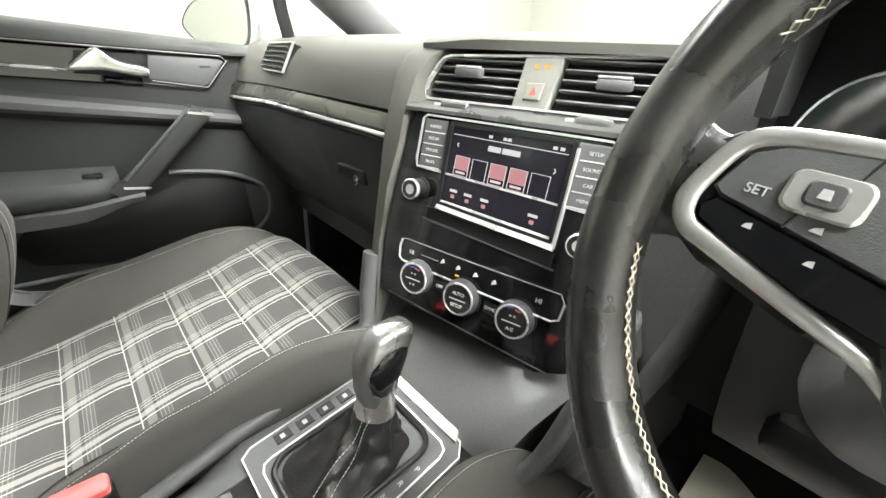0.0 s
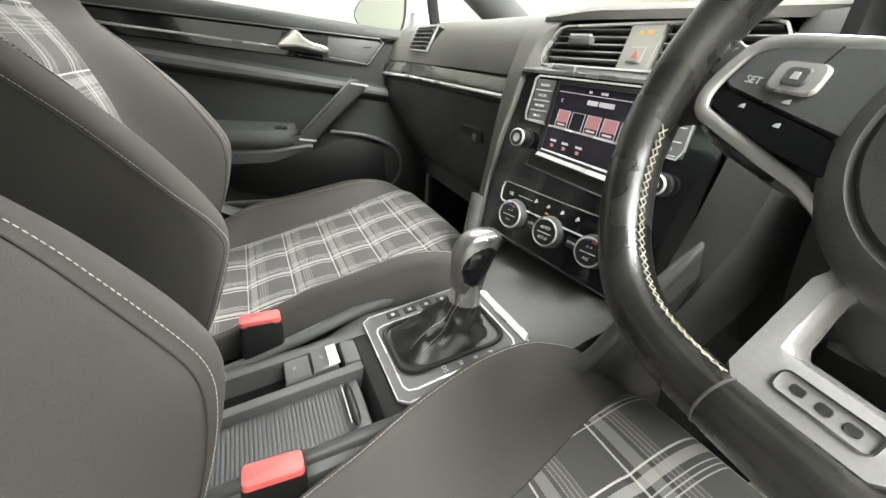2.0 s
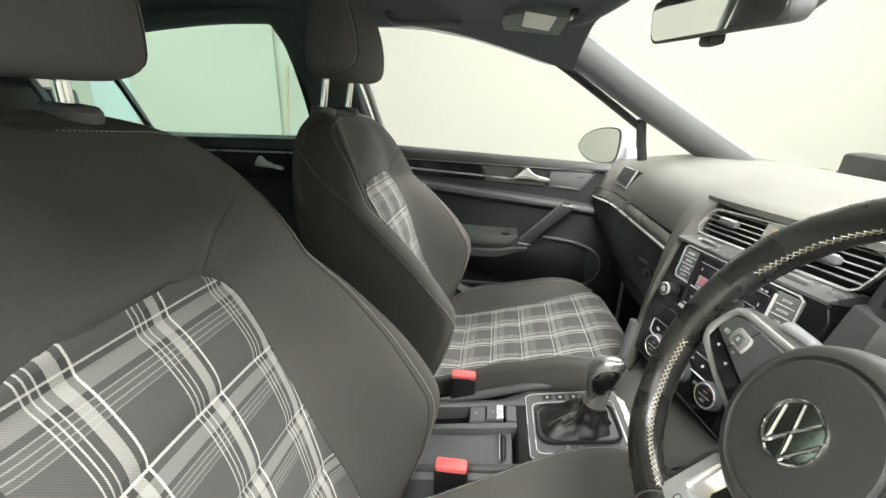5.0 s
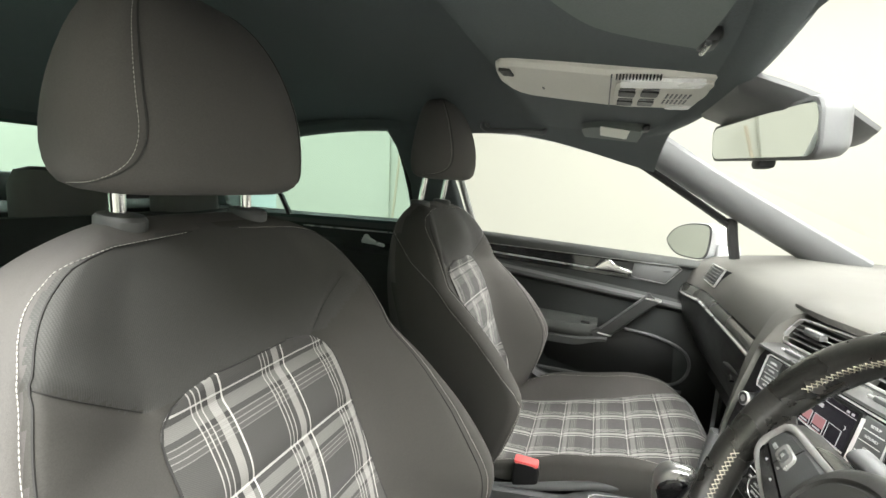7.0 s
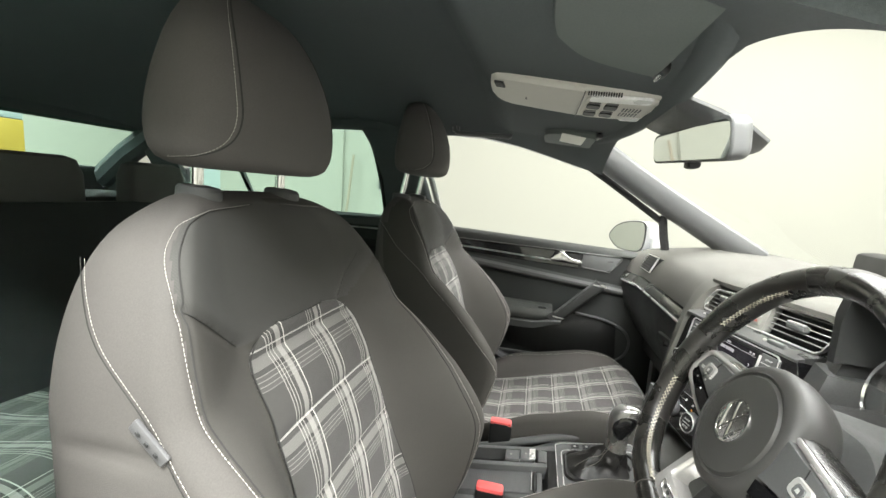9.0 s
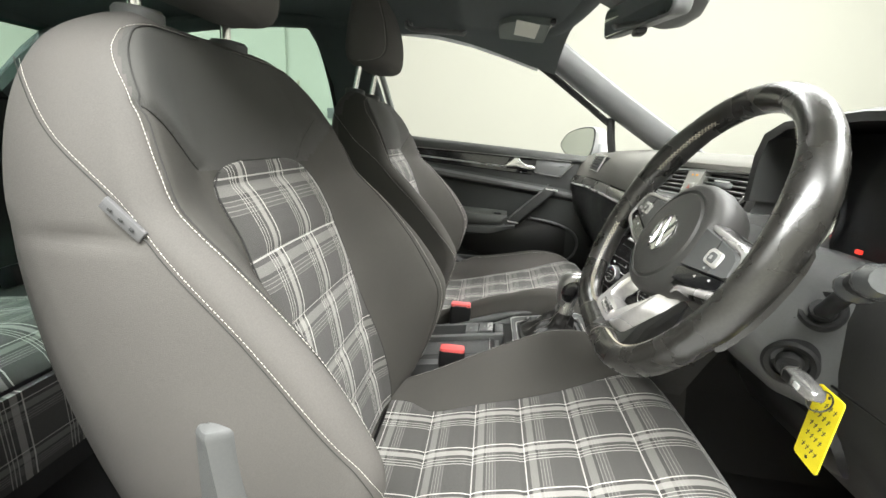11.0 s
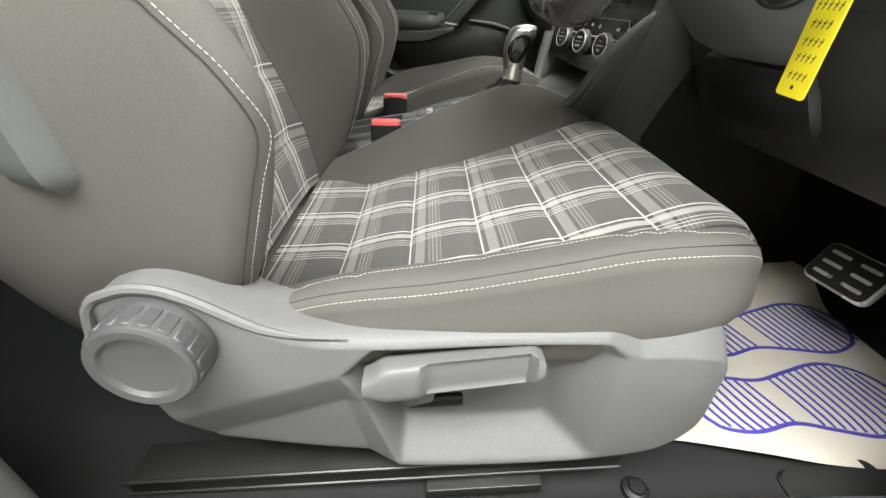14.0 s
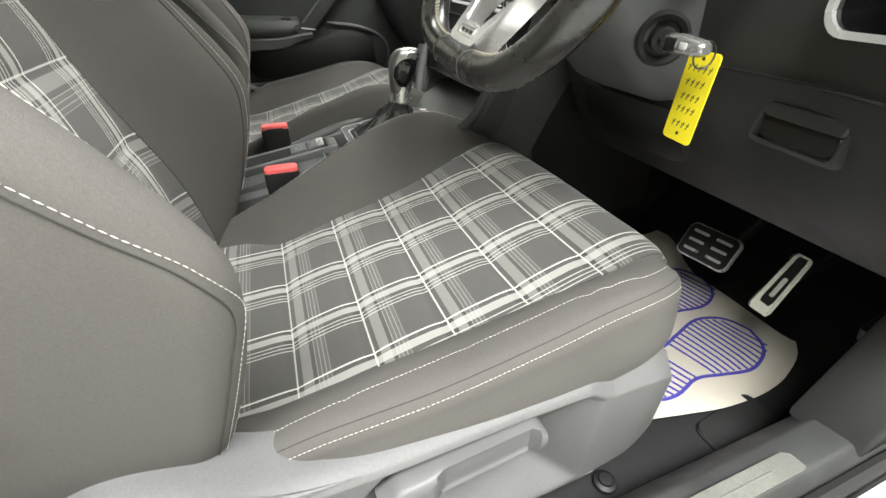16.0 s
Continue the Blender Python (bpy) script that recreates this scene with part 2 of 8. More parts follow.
VISOR = material("visor_cloth", (0.125, 0.142, 0.130, 1), 0.8, var=0.08, bump=0.3)
PALE_LABEL = material("pale_label", (0.72, 0.72, 0.64, 1), 0.6, var=0.05)
BAND = material("light_grey_trim", (0.26, 0.26, 0.245, 1), 0.42, var=0.05, bump=0.1)
KNOB_FACE = material("matt_knob_face", (0.006, 0.006, 0.006, 1), 0.6, var=0.1)
HUB_PLASTIC = material("grained_hub_plastic", (0.062, 0.061, 0.058, 1), 0.42, var=0.06, bump=0.3, bscale=1100)
DOOR_DARK = material("dark_door_trim", (0.024, 0.026, 0.025, 1), 0.55, var=0.1, bump=0.35, bscale=900)
KNEE = material("dark_knee_plastic", (0.028, 0.028, 0.027, 1), 0.5, var=0.15, bump=0.3, bscale=900)
ARM_PAD = material("soft_armrest", (0.050, 0.053, 0.049, 1), 0.6, var=0.06, bump=0.4, bscale=1100)
# seat cloth with the shade at the rear put into its colour
REAR_CLOTH_SHADED = material("dark_rear_cloth", (0.022, 0.022, 0.022, 1), 0.9, var=0.15, fine=700, bump=0.3)


# ---- building blocks ----
def finish(bm, sharp=0.62):
    bmesh.ops.recalc_face_normals(bm, faces=bm.faces)
    for f in bm.faces:
        f.smooth = True
    for e in bm.edges:
        if len(e.link_faces) != 2 or e.calc_face_angle(0) > sharp:
            e.smooth = False
    return bm


def to_object(name, bm, mat, sharp=0.62):
    me = bpy.data.meshes.new(name)
    finish(bm, sharp).to_mesh(me)
    bm.free()
    for m in mat if isinstance(mat, (list, tuple)) else [mat]:
        me.materials.append(m)
    return new(name, me)


def part(name, bm, mat, parent, label="", sharp=0.62):
    ob = to_object(name, bm, mat, sharp)
    ob.parent = parent
    ob.matrix_parent_inverse = Matrix.Translation(-parent.location)
    return tagged(ob, label)


def thing(name, base, label, category, group="", kind=""):
    ob = new(name)
    ob.location = base
    ob.empty_display_size = 0.05
    return tagged(ob, label, category, group, kind)


def solo(name, bm, mat, label, category="", group="", kind=""):
    return tagged(to_object(name, bm, mat), label, category, group, kind)


def S(t):
    t = min(1.0, max(0.0, t))
    return t * t * (3 - 2 * t)


def curve(table):
    """A smooth function through (at, value) pairs."""
    xs, ys = [p[0] for p in table], [p[1] for p in table]
    slopes = []
    for i in range(len(xs)):
        a, b = max(0, i - 1), min(len(xs) - 1, i + 1)
        slopes.append((ys[b] - ys[a]) / (xs[b] - xs[a]))

    def f(x):
        if x <= xs[0]:
            return ys[0]
        if x >= xs[-1]:
            return ys[-1]
        i = max(k for k in range(len(xs) - 1) if xs[k] <= x)
        h = xs[i + 1] - xs[i]
        t = (x - xs[i]) / h
        return ((2 * t**3 - 3 * t**2 + 1) * ys[i] + (t**3 - 2 * t**2 + t) * h * slopes[i] + (3 * t**2 - 2 * t**3) * ys[i + 1] + (t**3 - t**2) * h * slopes[i + 1])

    return f


def loft(rings, closed=True, caps=True, bm=None):
    bm = bm or bmesh.new()
    vs = [[bm.verts.new(p) for p in r] for r in rings]
    n = len(vs[0])
    for a, b in zip(vs, vs[1:]):
        for i in range(n if closed else n - 1):
            j = (i + 1) % n
            bm.faces.new((a[i], a[j], b[j], b[i]))
    if caps:
        bm.faces.new(vs[0][::-1])
        bm.faces.new(vs[-1])
    return bm


def block(c, s, bevel=0.003, rot=(0, 0, 0), seg=2, bm=None):
    """A box of size s about c, with rounded edges."""
    out = bm or bmesh.new()
    b = bmesh.new()
    bmesh.ops.create_cube(b, size=1.0)
    for v in b.verts:
        v.co = Vector((v.co.x * s[0], v.co.y * s[1], v.co.z * s[2]))
    if bevel:
        bmesh.ops.bevel(b, geom=b.edges[:], offset=min(bevel, min(s) * 0.49), segments=seg, affect="EDGES", profile=0.5)
    b.transform(pose(*c, *rot))
    join(out, b)
    return out


def join(out, b):
    vs = {v: out.verts.new(v.co) for v in b.verts}
    for f in b.faces:
        try:
            out.faces.new([vs[v] for v in f.verts])
        except ValueError:
            pass
    b.free()
    return out


def frame_of(d):
    d = Vector(d).normalized()
    a = Vector((0, 0, 1)) if abs(d.z) < 0.9 else Vector((1, 0, 0))
    u = d.cross(a).normalized()
    return d, u, d.cross(u).normalized()


def lathe(origin, axis, prof, seg=28, bm=None, squash=1.0):
    """A turned body: prof is (radius, height along the axis)."""
    d, u, v = frame_of(axis)
    o = Vector(origin)
    rings = [[o + d * h + (u * math.cos(2 * math.pi * i / seg) + v * math.sin(2 * math.pi * i / seg) * squash) * max(r, 1e-4) for i in range(seg)] for r, h in prof]
    return loft(rings, bm=bm)


def sweep(path, radius, seg=10, closed=False, bm=None, flat=1.0, up=None, caps=True):
    """A tube along a path; radius may be a function of 0..1; flat squeezes it along up."""
    bm = bm or bmesh.new()
    pts = [Vector(p) for p in path]
    n = len(pts)
    rings, prev = [], None
    for i, p in enumerate(pts):
        a = pts[(i - 1) % n] if closed or i else pts[0]
        b = pts[(i + 1) % n] if closed or i < n - 1 else pts[-1]
        d = (b - a).normalized()
        if up is not None:
            u = Vector(up) - d * d.dot(Vector(up))
            u.normalize()
        elif prev is None:
            u = frame_of(d)[1]
        else:
            u = (prev - d * d.dot(prev)).normalized()
        prev = u
        w = d.cross(u)
        r = radius(i / max(1, n - 1)) if callable(radius) else radius
        rings.append([p + (u * flat * math.cos(2 * math.pi * k / seg) + w * math.sin(2 * math.pi * k / seg)) * r for k in range(seg)])
    if closed:
        rings.append(rings[0])
        vs = [[bm.verts.new(p) for p in r] for r in rings[:-1]]
        vs.append(vs[0])
        for a, b in zip(vs, vs[1:]):
            for k in range(seg):
                bm.faces.new((a[k], a[(k + 1) % seg], b[(k + 1) % seg], b[k]))
        return bm
    return loft(rings, caps=caps, bm=bm)


def spline(pts, n=40, closed=False):
    """A smooth line through the points."""
    p = [Vector(q) for q in pts]
    m = len(p)
    out = []
    spans = m if closed else m - 1
    for i in range(spans):
        q = [p[(i + k) % m] if closed else p[min(m - 1, max(0, i + k))] for k in (-1, 0, 1, 2)]
        for j in range(max(1, n // spans)):
            t = j / max(1, n // spans)
            out.append(0.5 * (2 * q[1] + (q[2] - q[0]) * t + (2 * q[0] - 5 * q[1] + 4 * q[2] - q[3]) * t * t + (3 * q[1] - q[0] - 3 * q[2] + q[3]) * t**3))
    if not closed:
        out.append(p[-1])
    return out


def prism(poly, a, b, axis="x", bevel=0.004, bm=None, seg=2):
    """A polygon pulled from a to b along an axis; poly is in the other two axes, in order."""
    out = bm or bmesh.new()
    t = bmesh.new()
    put = {"x": lambda p, h: (h, p[0], p[1]), "y": lambda p, h: (p[0], h, p[1]), "z": lambda p, h: (p[0], p[1], h)}[axis]
    lo, hi = [t.verts.new(put(p, a)) for p in poly], [t.verts.new(put(p, b)) for p in poly]
    n = len(poly)
    t.faces.new(lo[::-1])
    t.faces.new(hi)
    for i in range(n):
        t.faces.new((lo[i], lo[(i + 1) % n], hi[(i + 1) % n], hi[i]))
    if bevel:
        bmesh.ops.bevel(t, geom=t.edges[:], offset=bevel, segments=seg, affect="EDGES", profile=0.5, clamp_overlap=True)
    return join(out, t)


def rrect(w, h, r, n=5):
    """A rounded rectangle about the origin, as 2D points."""
    out = []
    for cx, cy, a0 in ((w / 2 - r, h / 2 - r, 0), (-w / 2 + r, h / 2 - r, 90), (-w / 2 + r, -h / 2 + r, 180), (w / 2 - r, -h / 2 + r, 270)):
        for i in range(n + 1):
            a = math.radians(a0 + 90 * i / n)
            out.append((cx + r * math.cos(a), cy + r * math.sin(a)))
    return out


def on_plane(o, u, v, pts, h=0.0):
    o, u, v = Vector(o), Vector(u).normalized(), Vector(v).normalized()
    w = u.cross(v)
    return [o + u * p[0] + v * p[1] + w * h for p in pts]


def slab(o, u, v, pts, h0, h1, round_=0.0015, bm=None):
    """A flat plate of outline pts on the plane o, u, v, from height h0 to h1, its upper edge rounded."""
    cx, cy = sum(p[0] for p in pts) / len(pts), sum(p[1] for p in pts) / len(pts)
    k = max(1e-6, max(math.hypot(p[0] - cx, p[1] - cy) for p in pts))
    f = 1 - round_ / k
    inner = [(cx + (p[0] - cx) * f, cy + (p[1] - cy) * f) for p in pts]
    rings = [on_plane(o, u, v, pts, h0), on_plane(o, u, v, pts, h1 - round_), on_plane(o, u, v, inner, h1)]
    return loft(rings, bm=bm)


def strip_frame(o, u, v, pts, width, h0, h1, bm=None):
    """A closed rim of the given width along an outline on a plane."""
    cx, cy = sum(p[0] for p in pts) / len(pts), sum(p[1] for p in pts) / len(pts)
    inner = []
    n = len(pts)
    for i, p in enumerate(pts):
        a, b = Vector(pts[i - 1]), Vector(pts[(i + 1) % n])
        t = (b - a).normalized()
        nrm = Vector((-t.y, t.x))
        if nrm.dot(Vector((cx - p[0], cy - p[1]))) < 0:
            nrm = -nrm
        inner.append((p[0] + nrm.x * width, p[1] + nrm.y * width))
    rings = [on_plane(o, u, v, pts, h0), on_plane(o, u, v, pts, h1), on_plane(o, u, v, inner, h1), on_plane(o, u, v, inner, h0), on_plane(o, u, v, pts, h0)]
    bm = bm or bmesh.new()
    vs = [[bm.verts.new(p) for p in r] for r in rings[:-1]]
    vs.append(vs[0])
    for a, b in zip(vs, vs[1:]):
        for i in range(n):
            bm.faces.new((a[i], a[(i + 1) % n], b[(i + 1) % n], b[i]))
    return bm


def stitches(path, dash=0.0042, gap=0.0022, r=0.0008, bm=None, out=(0, 0, 0)):
    """A row of thread stitches along a line."""
    bm = bm or bmesh.new()
    pts = [Vector(p) for p in path]
    at, k, left = 0.0, 0, dash
    acc = [0.0]
    for a, b in zip(pts, pts[1:]):
        acc.append(acc[-1] + (b - a).length)

    def get(s):
        s = min(max(s, 0), acc[-1])
        i = max(0, min(len(acc) - 2, next((j for j in range(len(acc) - 1) if acc[j + 1] >= s), len(acc) - 2)))
        d = acc[i + 1] - acc[i]
        return pts[i].lerp(pts[i + 1], (s - acc[i]) / d if d else 0)

    while at < acc[-1] - dash:
        a, b = get(at), get(at + dash)
        d, u, v = frame_of(b - a)
        mid = (a + b) / 2
        rings = []
        for p, q in ((a, 0.45), (mid, 1.0), (b, 0.45)):
            rings.append([p + (u * math.cos(w) + v * math.sin(w)) * r * q for w in (0.785, 2.356, 3.927, 5.498)])
        loft(rings, bm=bm)
        at += dash + gap
    return bm


def cloth_patch(P, us, vs, uvof, sink=0.012, front=(0, 0, 1)):
    """A padded panel: P(u, v) its surface, turned down at the rim; its cloth runs in metres."""
    bm = bmesh.new()
    lay = bm.loops.layers.uv.new("cloth")
    nu, nv = len(us), len(vs)
    grid = [[bm.verts.new(P(u, v)) for v in vs] for u in us]
    tag = {}
    for i in range(nu):
        for j in range(nv):
            tag[grid[i][j]] = uvof(us[i], vs[j])
    for i in range(nu - 1):
        for j in range(nv - 1):
            bm.faces.new((grid[i][j], grid[i + 1][j], grid[i + 1][j + 1], grid[i][j + 1]))
    bm.normal_update()
    if sum((f.normal for f in bm.faces), Vector()).dot(Vector(front)) < 0:
        for f in bm.faces:
            f.normal_flip()
        bm.normal_update()
    rim = [grid[i][0] for i in range(nu)] + [grid[-1][j] for j in range(1, nv)] + [grid[i][-1] for i in range(nu - 2, -1, -1)] + [grid[0][j] for j in range(nv - 2, 0, -1)]
    low = []
    mid = grid[nu // 2][nv // 2]
    for v in rim:
        w = bm.verts.new(v.co - v.normal * sink)
        tag[w] = tag[v]
        low.append(w)
    n = len(rim)
    for i in range(n):
        bm.faces.new((rim[i], low[i], low[(i + 1) % n], rim[(i + 1) % n]))
    for f in bm.faces:
        for lo in f.loops:
            lo[lay].uv = tag[lo.vert]
    return bm


def lin(a, b, n):
    return [a + (b - a) * i / (n - 1) for i in range(n)]


def letters(text, size, o, u, v, mat, parent, name="legend", depth=0.0004, align="CENTER"):
    """Raised lettering on the plane o, u, v."""
    c = bpy.data.curves.new(name, "FONT")
    c.body, c.size, c.align_x, c.align_y, c.extrude = text, size, align, "CENTER", depth
    tmp = new(name, c)
    me = bpy.data.meshes.new_from_object(tmp.evaluated_get(bpy.context.evaluated_depsgraph_get()))
    bpy.data.objects.remove(tmp)
    u, v = Vector(u).normalized(), Vector(v).normalized()
    w = u.cross(v)
    m = Matrix((( *u, 0), (*v, 0), (*w, 0), (0, 0, 0, 1))).transposed()
    m.translation = Vector(o)
    me.transform(m)
    me.materials.clear()
    me.materials.append(mat)
    ob = new(name, me)
    ob.parent = parent
    ob.matrix_parent_inverse = Matrix.Translation(-parent.location)
    return ob


def pane(poly, thick):
    """A flat sheet of glass with both its faces."""
    bm = bmesh.new()
    a, b = [bm.verts.new(p) for p in poly], [bm.verts.new(Vector(p) + Vector(thick)) for p in poly]
    bm.faces.new(a)
    bm.faces.new(b[::-1])
    for i in range(len(a)):
        j = (i + 1) % len(a)
        bm.faces.new((a[i], b[i], b[j], a[j]))
    return bm


# ---- the workshop round the car ----
room = thing("workshop_room", (0, 0, -0.3), "plain white painted workshop bay round the car", "room", kind="structure")
part("wall_left", block((-3.4, 0, 1.25), (0.15, 9.4, 3.1), 0), WALLPAINT, room)
part("wall_right", block((3.9, 0, 1.25), (0.15, 9.4, 3.1), 0), WALLPAINT, room)
part("wall_front", block((0.25, 4.6, 1.25), (7.15, 0.15, 3.1), 0), WALLPAINT, room)
part("wall_back", block((0.25, -4.6, 1.25), (7.15, 0.15, 3.1), 0), WALLPAINT, room)
part("ceiling", block((0.25, 0, 2.88), (7.45, 9.4, 0.12), 0), WALLPAINT, room)
part("ground", block((0.25, 0, -0.36), (7.45, 9.4, 0.12), 0), CONCRETE, room)

# ---- car body: floor, sills, pillars, roof ----
def tunnel(x):
    return 0.19 * S((0.155 - abs(x)) / 0.05)


bm = bmesh.new()
xs = lin(-0.70, 0.70, 57)
ys = lin(-1.45, 0.60, 42) + lin(0.63, 1.02, 12)
g = []
for y in ys:
    row = []
    for x in xs:
        z = tunnel(x) + 0.0025 * noise.noise((x * 9, y * 9, 0))
        if y > 0.72:
            z = max(z, (y - 0.72) * 0.9)
        row.append(bm.verts.new((x, y, z)))
    g.append(row)
for a, b in zip(g, g[1:]):
    for i in range(len(xs) - 1):
        bm.faces.new((a[i], a[i + 1], b[i + 1], b[i]))
solo("floor", bm, CARPET, "black carpet over the car floor and tunnel", "carpet", kind="structure")
solo("underbody", block((0, -0.2, -0.045), (1.5, 2.5, 0.06), 0.01), BLACK, "dark steel floor pan under the carpet", "floor pan", kind="structure")
solo("firewall", block((0, 1.05, 0.33), (1.5, 0.06, 0.72), 0.01), BLACK, "dark bulkhead ahead of the footwells", "bulkhead", kind="structure")

for s, nm in ((1, "right"), (-1, "left")):
    sill = thing("sill_" + nm, (s * 0.74, 0.2, -0.05), "black plastic door sill trim with a steel step plate", "sill", kind="structure")
    prof = [(s * 0.655, -0.02), (s * 0.665, 0.05), (s * 0.69, 0.095), (s * 0.73, 0.10), (s * 0.745, 0.085), (s * 0.75, -0.02)]
    part("sill_trim", prism(prof, -1.3, 0.98, "y", 0.004), SILL_GREY if s > 0 else DASH_DARK, sill)
    part("rubber_seal", sweep([(s * 0.752, y, 0.092) for y in lin(-1.3, 0.95, 20)], 0.008, 8), RUBBER, sill)
    prof = [(s * 0.762, -0.12), (s * 0.762, 0.07), (s * 0.80, 0.06), (s * 0.84, 0.02), (s * 0.85, -0.12)]
    part("painted_sill", prism(prof, -1.3, 0.98, "y", 0.004), BODY, sill, "white painted body sill")
    if s > 0:
        part("step_plate", slab((0.718, 0.235, 0.099), (1, 0, 0), (0, 1, 0), [(-0.0115, -0.195), (0.0115, -0.195), (0.0115, 0.190), (0.0095, 0.196), (-0.0060, 0.194), (-0.0110, 0.186)], 0.0, 0.0045, 0.0012), STEP, sill, "brushed steel step plate")
        part("plate_rib", block((0.718, 0.225, 0.1035), (0.0022, 0.33, 0.0016), 0.0006), STEP, sill)

# footwell side trim with the bonnet release
kick = thing("kick_panel", (0.70, 0.75, 0.1), "dark moulded footwell side trim with a release lever", "trim", kind="structure")
part("kick_trim", prism([(0.50, 0.08), (1.0, 0.08), (1.0, 0.55), (0.72, 0.55), (0.60, 0.30)], 0.668, 0.74, "x", 0.006), DASH_DARK, kick)
part("release_lever", block((0.655, 0.66, 0.17), (0.02, 0.09, 0.028), 0.006, (25, 0, 0)), BLACK, kick)

kick = thing("kick_panel", (-0.70, 0.75, 0.1), "dark moulded footwell side trim", "trim", kind="structure")
part("kick_trim", prism([(0.475, 0.06), (1.0, 0.06), (1.0, 0.60), (0.55, 0.60), (0.475, 0.30)], -0.742, -0.705, "x", 0.006), DASH_DARK, kick)
solo("body_side", prism([(-0.60, -0.10), (1.08, -0.10), (1.08, 0.62), (-0.60, 0.62)], -0.86, -0.812, "x", 0.01), BODY, "white painted door skin and wing", "body side", kind="structure")

# roof lining
def roof_z(x, y):
    crown = 1.115 - (0.115 - 0.045 * S((-0.42 - y) / 0.25)) * (abs(x) / 0.62) ** 3.2
    front = -0.20 * S((y + 0.35) / 0.75) ** 1.3
    back = -0.12 * S((-0.85 - y) / 0.8)
    z = crown + front * 0.72 + back
    # the lining comes down round the visors and the overhead console
    k = S((y + 0.165) / 0.075) * S((0.56 - abs(x)) / 0.09)
    return z + (min(z, 1.022 - 0.135 * (y + 0.09)) - z) * k


bm = bmesh.new()
xs, ys = lin(-0.585, 0.585, 47), lin(-1.5, -0.25, 22) + lin(-0.22, 0.20, 26)
top, low = [], []
for y in ys:
    top.append([bm.verts.new((x, y, roof_z(x, y) + 0.03)) for x in xs])
    low.append([bm.verts.new((x, y, roof_z(x, y))) for x in xs])
for A in (top, low):
    for a, b in zip(A, A[1:]):
        for i in range(len(xs) - 1):
            bm.faces.new((a[i], a[i + 1], b[i + 1], b[i]))
for j in range(len(ys) - 1):
    for i in (0, -1):
        bm.faces.new((top[j][i], top[j + 1][i], low[j + 1][i], low[j][i]))
for i in range(len(xs) - 1):
    for j in (0, -1):
        bm.faces.new((top[j][i], top[j][i + 1], low[j][i + 1], low[j][i]))
solo("ceiling", bm, HEADLINER, "black cloth roof lining", "roof lining", kind="structure")
solo("roof_panel", loft([[(x, y, roof_z(x, y) + 0.05) for x in lin(-0.66, 0.66, 15)] + [(x, y, roof_z(x, y) + 0.06) for x in lin(0.66, -0.66, 15)] for y in lin(-1.6, 0.15, 16)]), BODY, "white painted steel roof", "roof", kind="structure")


def pillar_a(s):
    p = thing("a_pillar", (s * 0.70, 0.70, 0.68), "dark grey moulded windscreen pillar trim", "pillar", "windscreen pillars", "structure")
    path = spline([(s * 0.515, 0.00, 1.062), (s * 0.545, 0.07, 1.030), (s * 0.585, 0.20, 0.965), (s * 0.63, 0.38, 0.858), (s * 0.665, 0.56, 0.755), (s * 0.69, 0.72, 0.665)], 28)
    part("pillar_trim", sweep(path, lambda t: 0.043 + 0.006 * t, 14, flat=0.62, up=(s * 0.75, 0.25, 0.6)), GREY_TRIM, p)
    return p


pillar_a(-1)
pillar_a(1)

# side roof rail and door frames, left side of the car
def rail(s):
    r = thing("roof_rail", (s * 0.62, -0.4, 0.98), "black cloth roof side rail above the doors", "roof rail", "roof rails", "structure")
    path = spline([(s * 0.555, 0.12, 1.025), (s * 0.59, -0.10, 1.045), (s * 0.60, -0.4, 1.045), (s * 0.60, -0.8, 1.052), (s * 0.575, -1.2, 1.005), (s * 0.54, -1.5, 0.93)], 36)
    part("rail_lining", sweep(path, 0.036, 12, flat=0.8, up=(0, 0, 1)), HEADLINER, r)
    return r


rail(-1)
rail(1)


def pillar_b(s):
    p = thing("b_pillar", (s * 0.70, -0.42, 0.0), "dark centre pillar trim between the doors", "pillar", "centre pillars", "structure")
    rings = []
    for z, y0, y1, x, d in ((-0.02, -0.205, -0.60, 0.735, 0.06), (0.2, -0.215, -0.60, 0.735, 0.06), (0.35, -0.235, -0.60, 0.735, 0.055), (0.5, -0.315, -0.58, 0.73, 0.05), (0.66, -0.352, -0.565, 0.715, 0.05), (0.85, -0.405, -0.580, 0.665, 0.045), (0.96, -0.438, -0.61, 0.625, 0.042), (1.05, -0.455, -0.66, 0.595, 0.04)):
        rings.append([(s * (x + q[0]), (y0 + y1) / 2 + q[1], z) for q in rrect(d, y0 - y1, 0.02, 4)])
    part("pillar_trim", loft(rings), HEADLINER if s < 0 else GREY_TRIM, p)
    return p


pillar_b(-1)
bp = pillar_b(1)


# ---- front seats ----
back_front = curve([(0.16, -0.150), (0.3, -0.176), (0.4, -0.198), (0.483, -0.217), (0.54, -0.236), (0.568, -0.246), (0.60, -0.263), (0.63, -0.280), (0.665, -0.288), (0.70, -0.297), (0.75, -0.318), (0.785, -0.345), (0.80, -0.385)])
back_bolster = curve([(0.16, -0.150), (0.22, -0.112), (0.30, -0.078), (0.38, -0.058), (0.42, -0.064), (0.49, -0.110), (0.54, -0.156), (0.58, -0.197), (0.60, -0.220), (0.62, -0.240), (0.65, -0.254), (0.70, -0.278), (0.75, -0.308), (0.785, -0.343), (0.80, -0.385)])
back_rear = curve([(0.16, -0.262), (0.30, -0.312), (0.40, -0.340), (0.48, -0.362), (0.60, -0.388), (0.70, -0.400), (0.75, -0.402), (0.785, -0.395), (0.80, -0.387)])
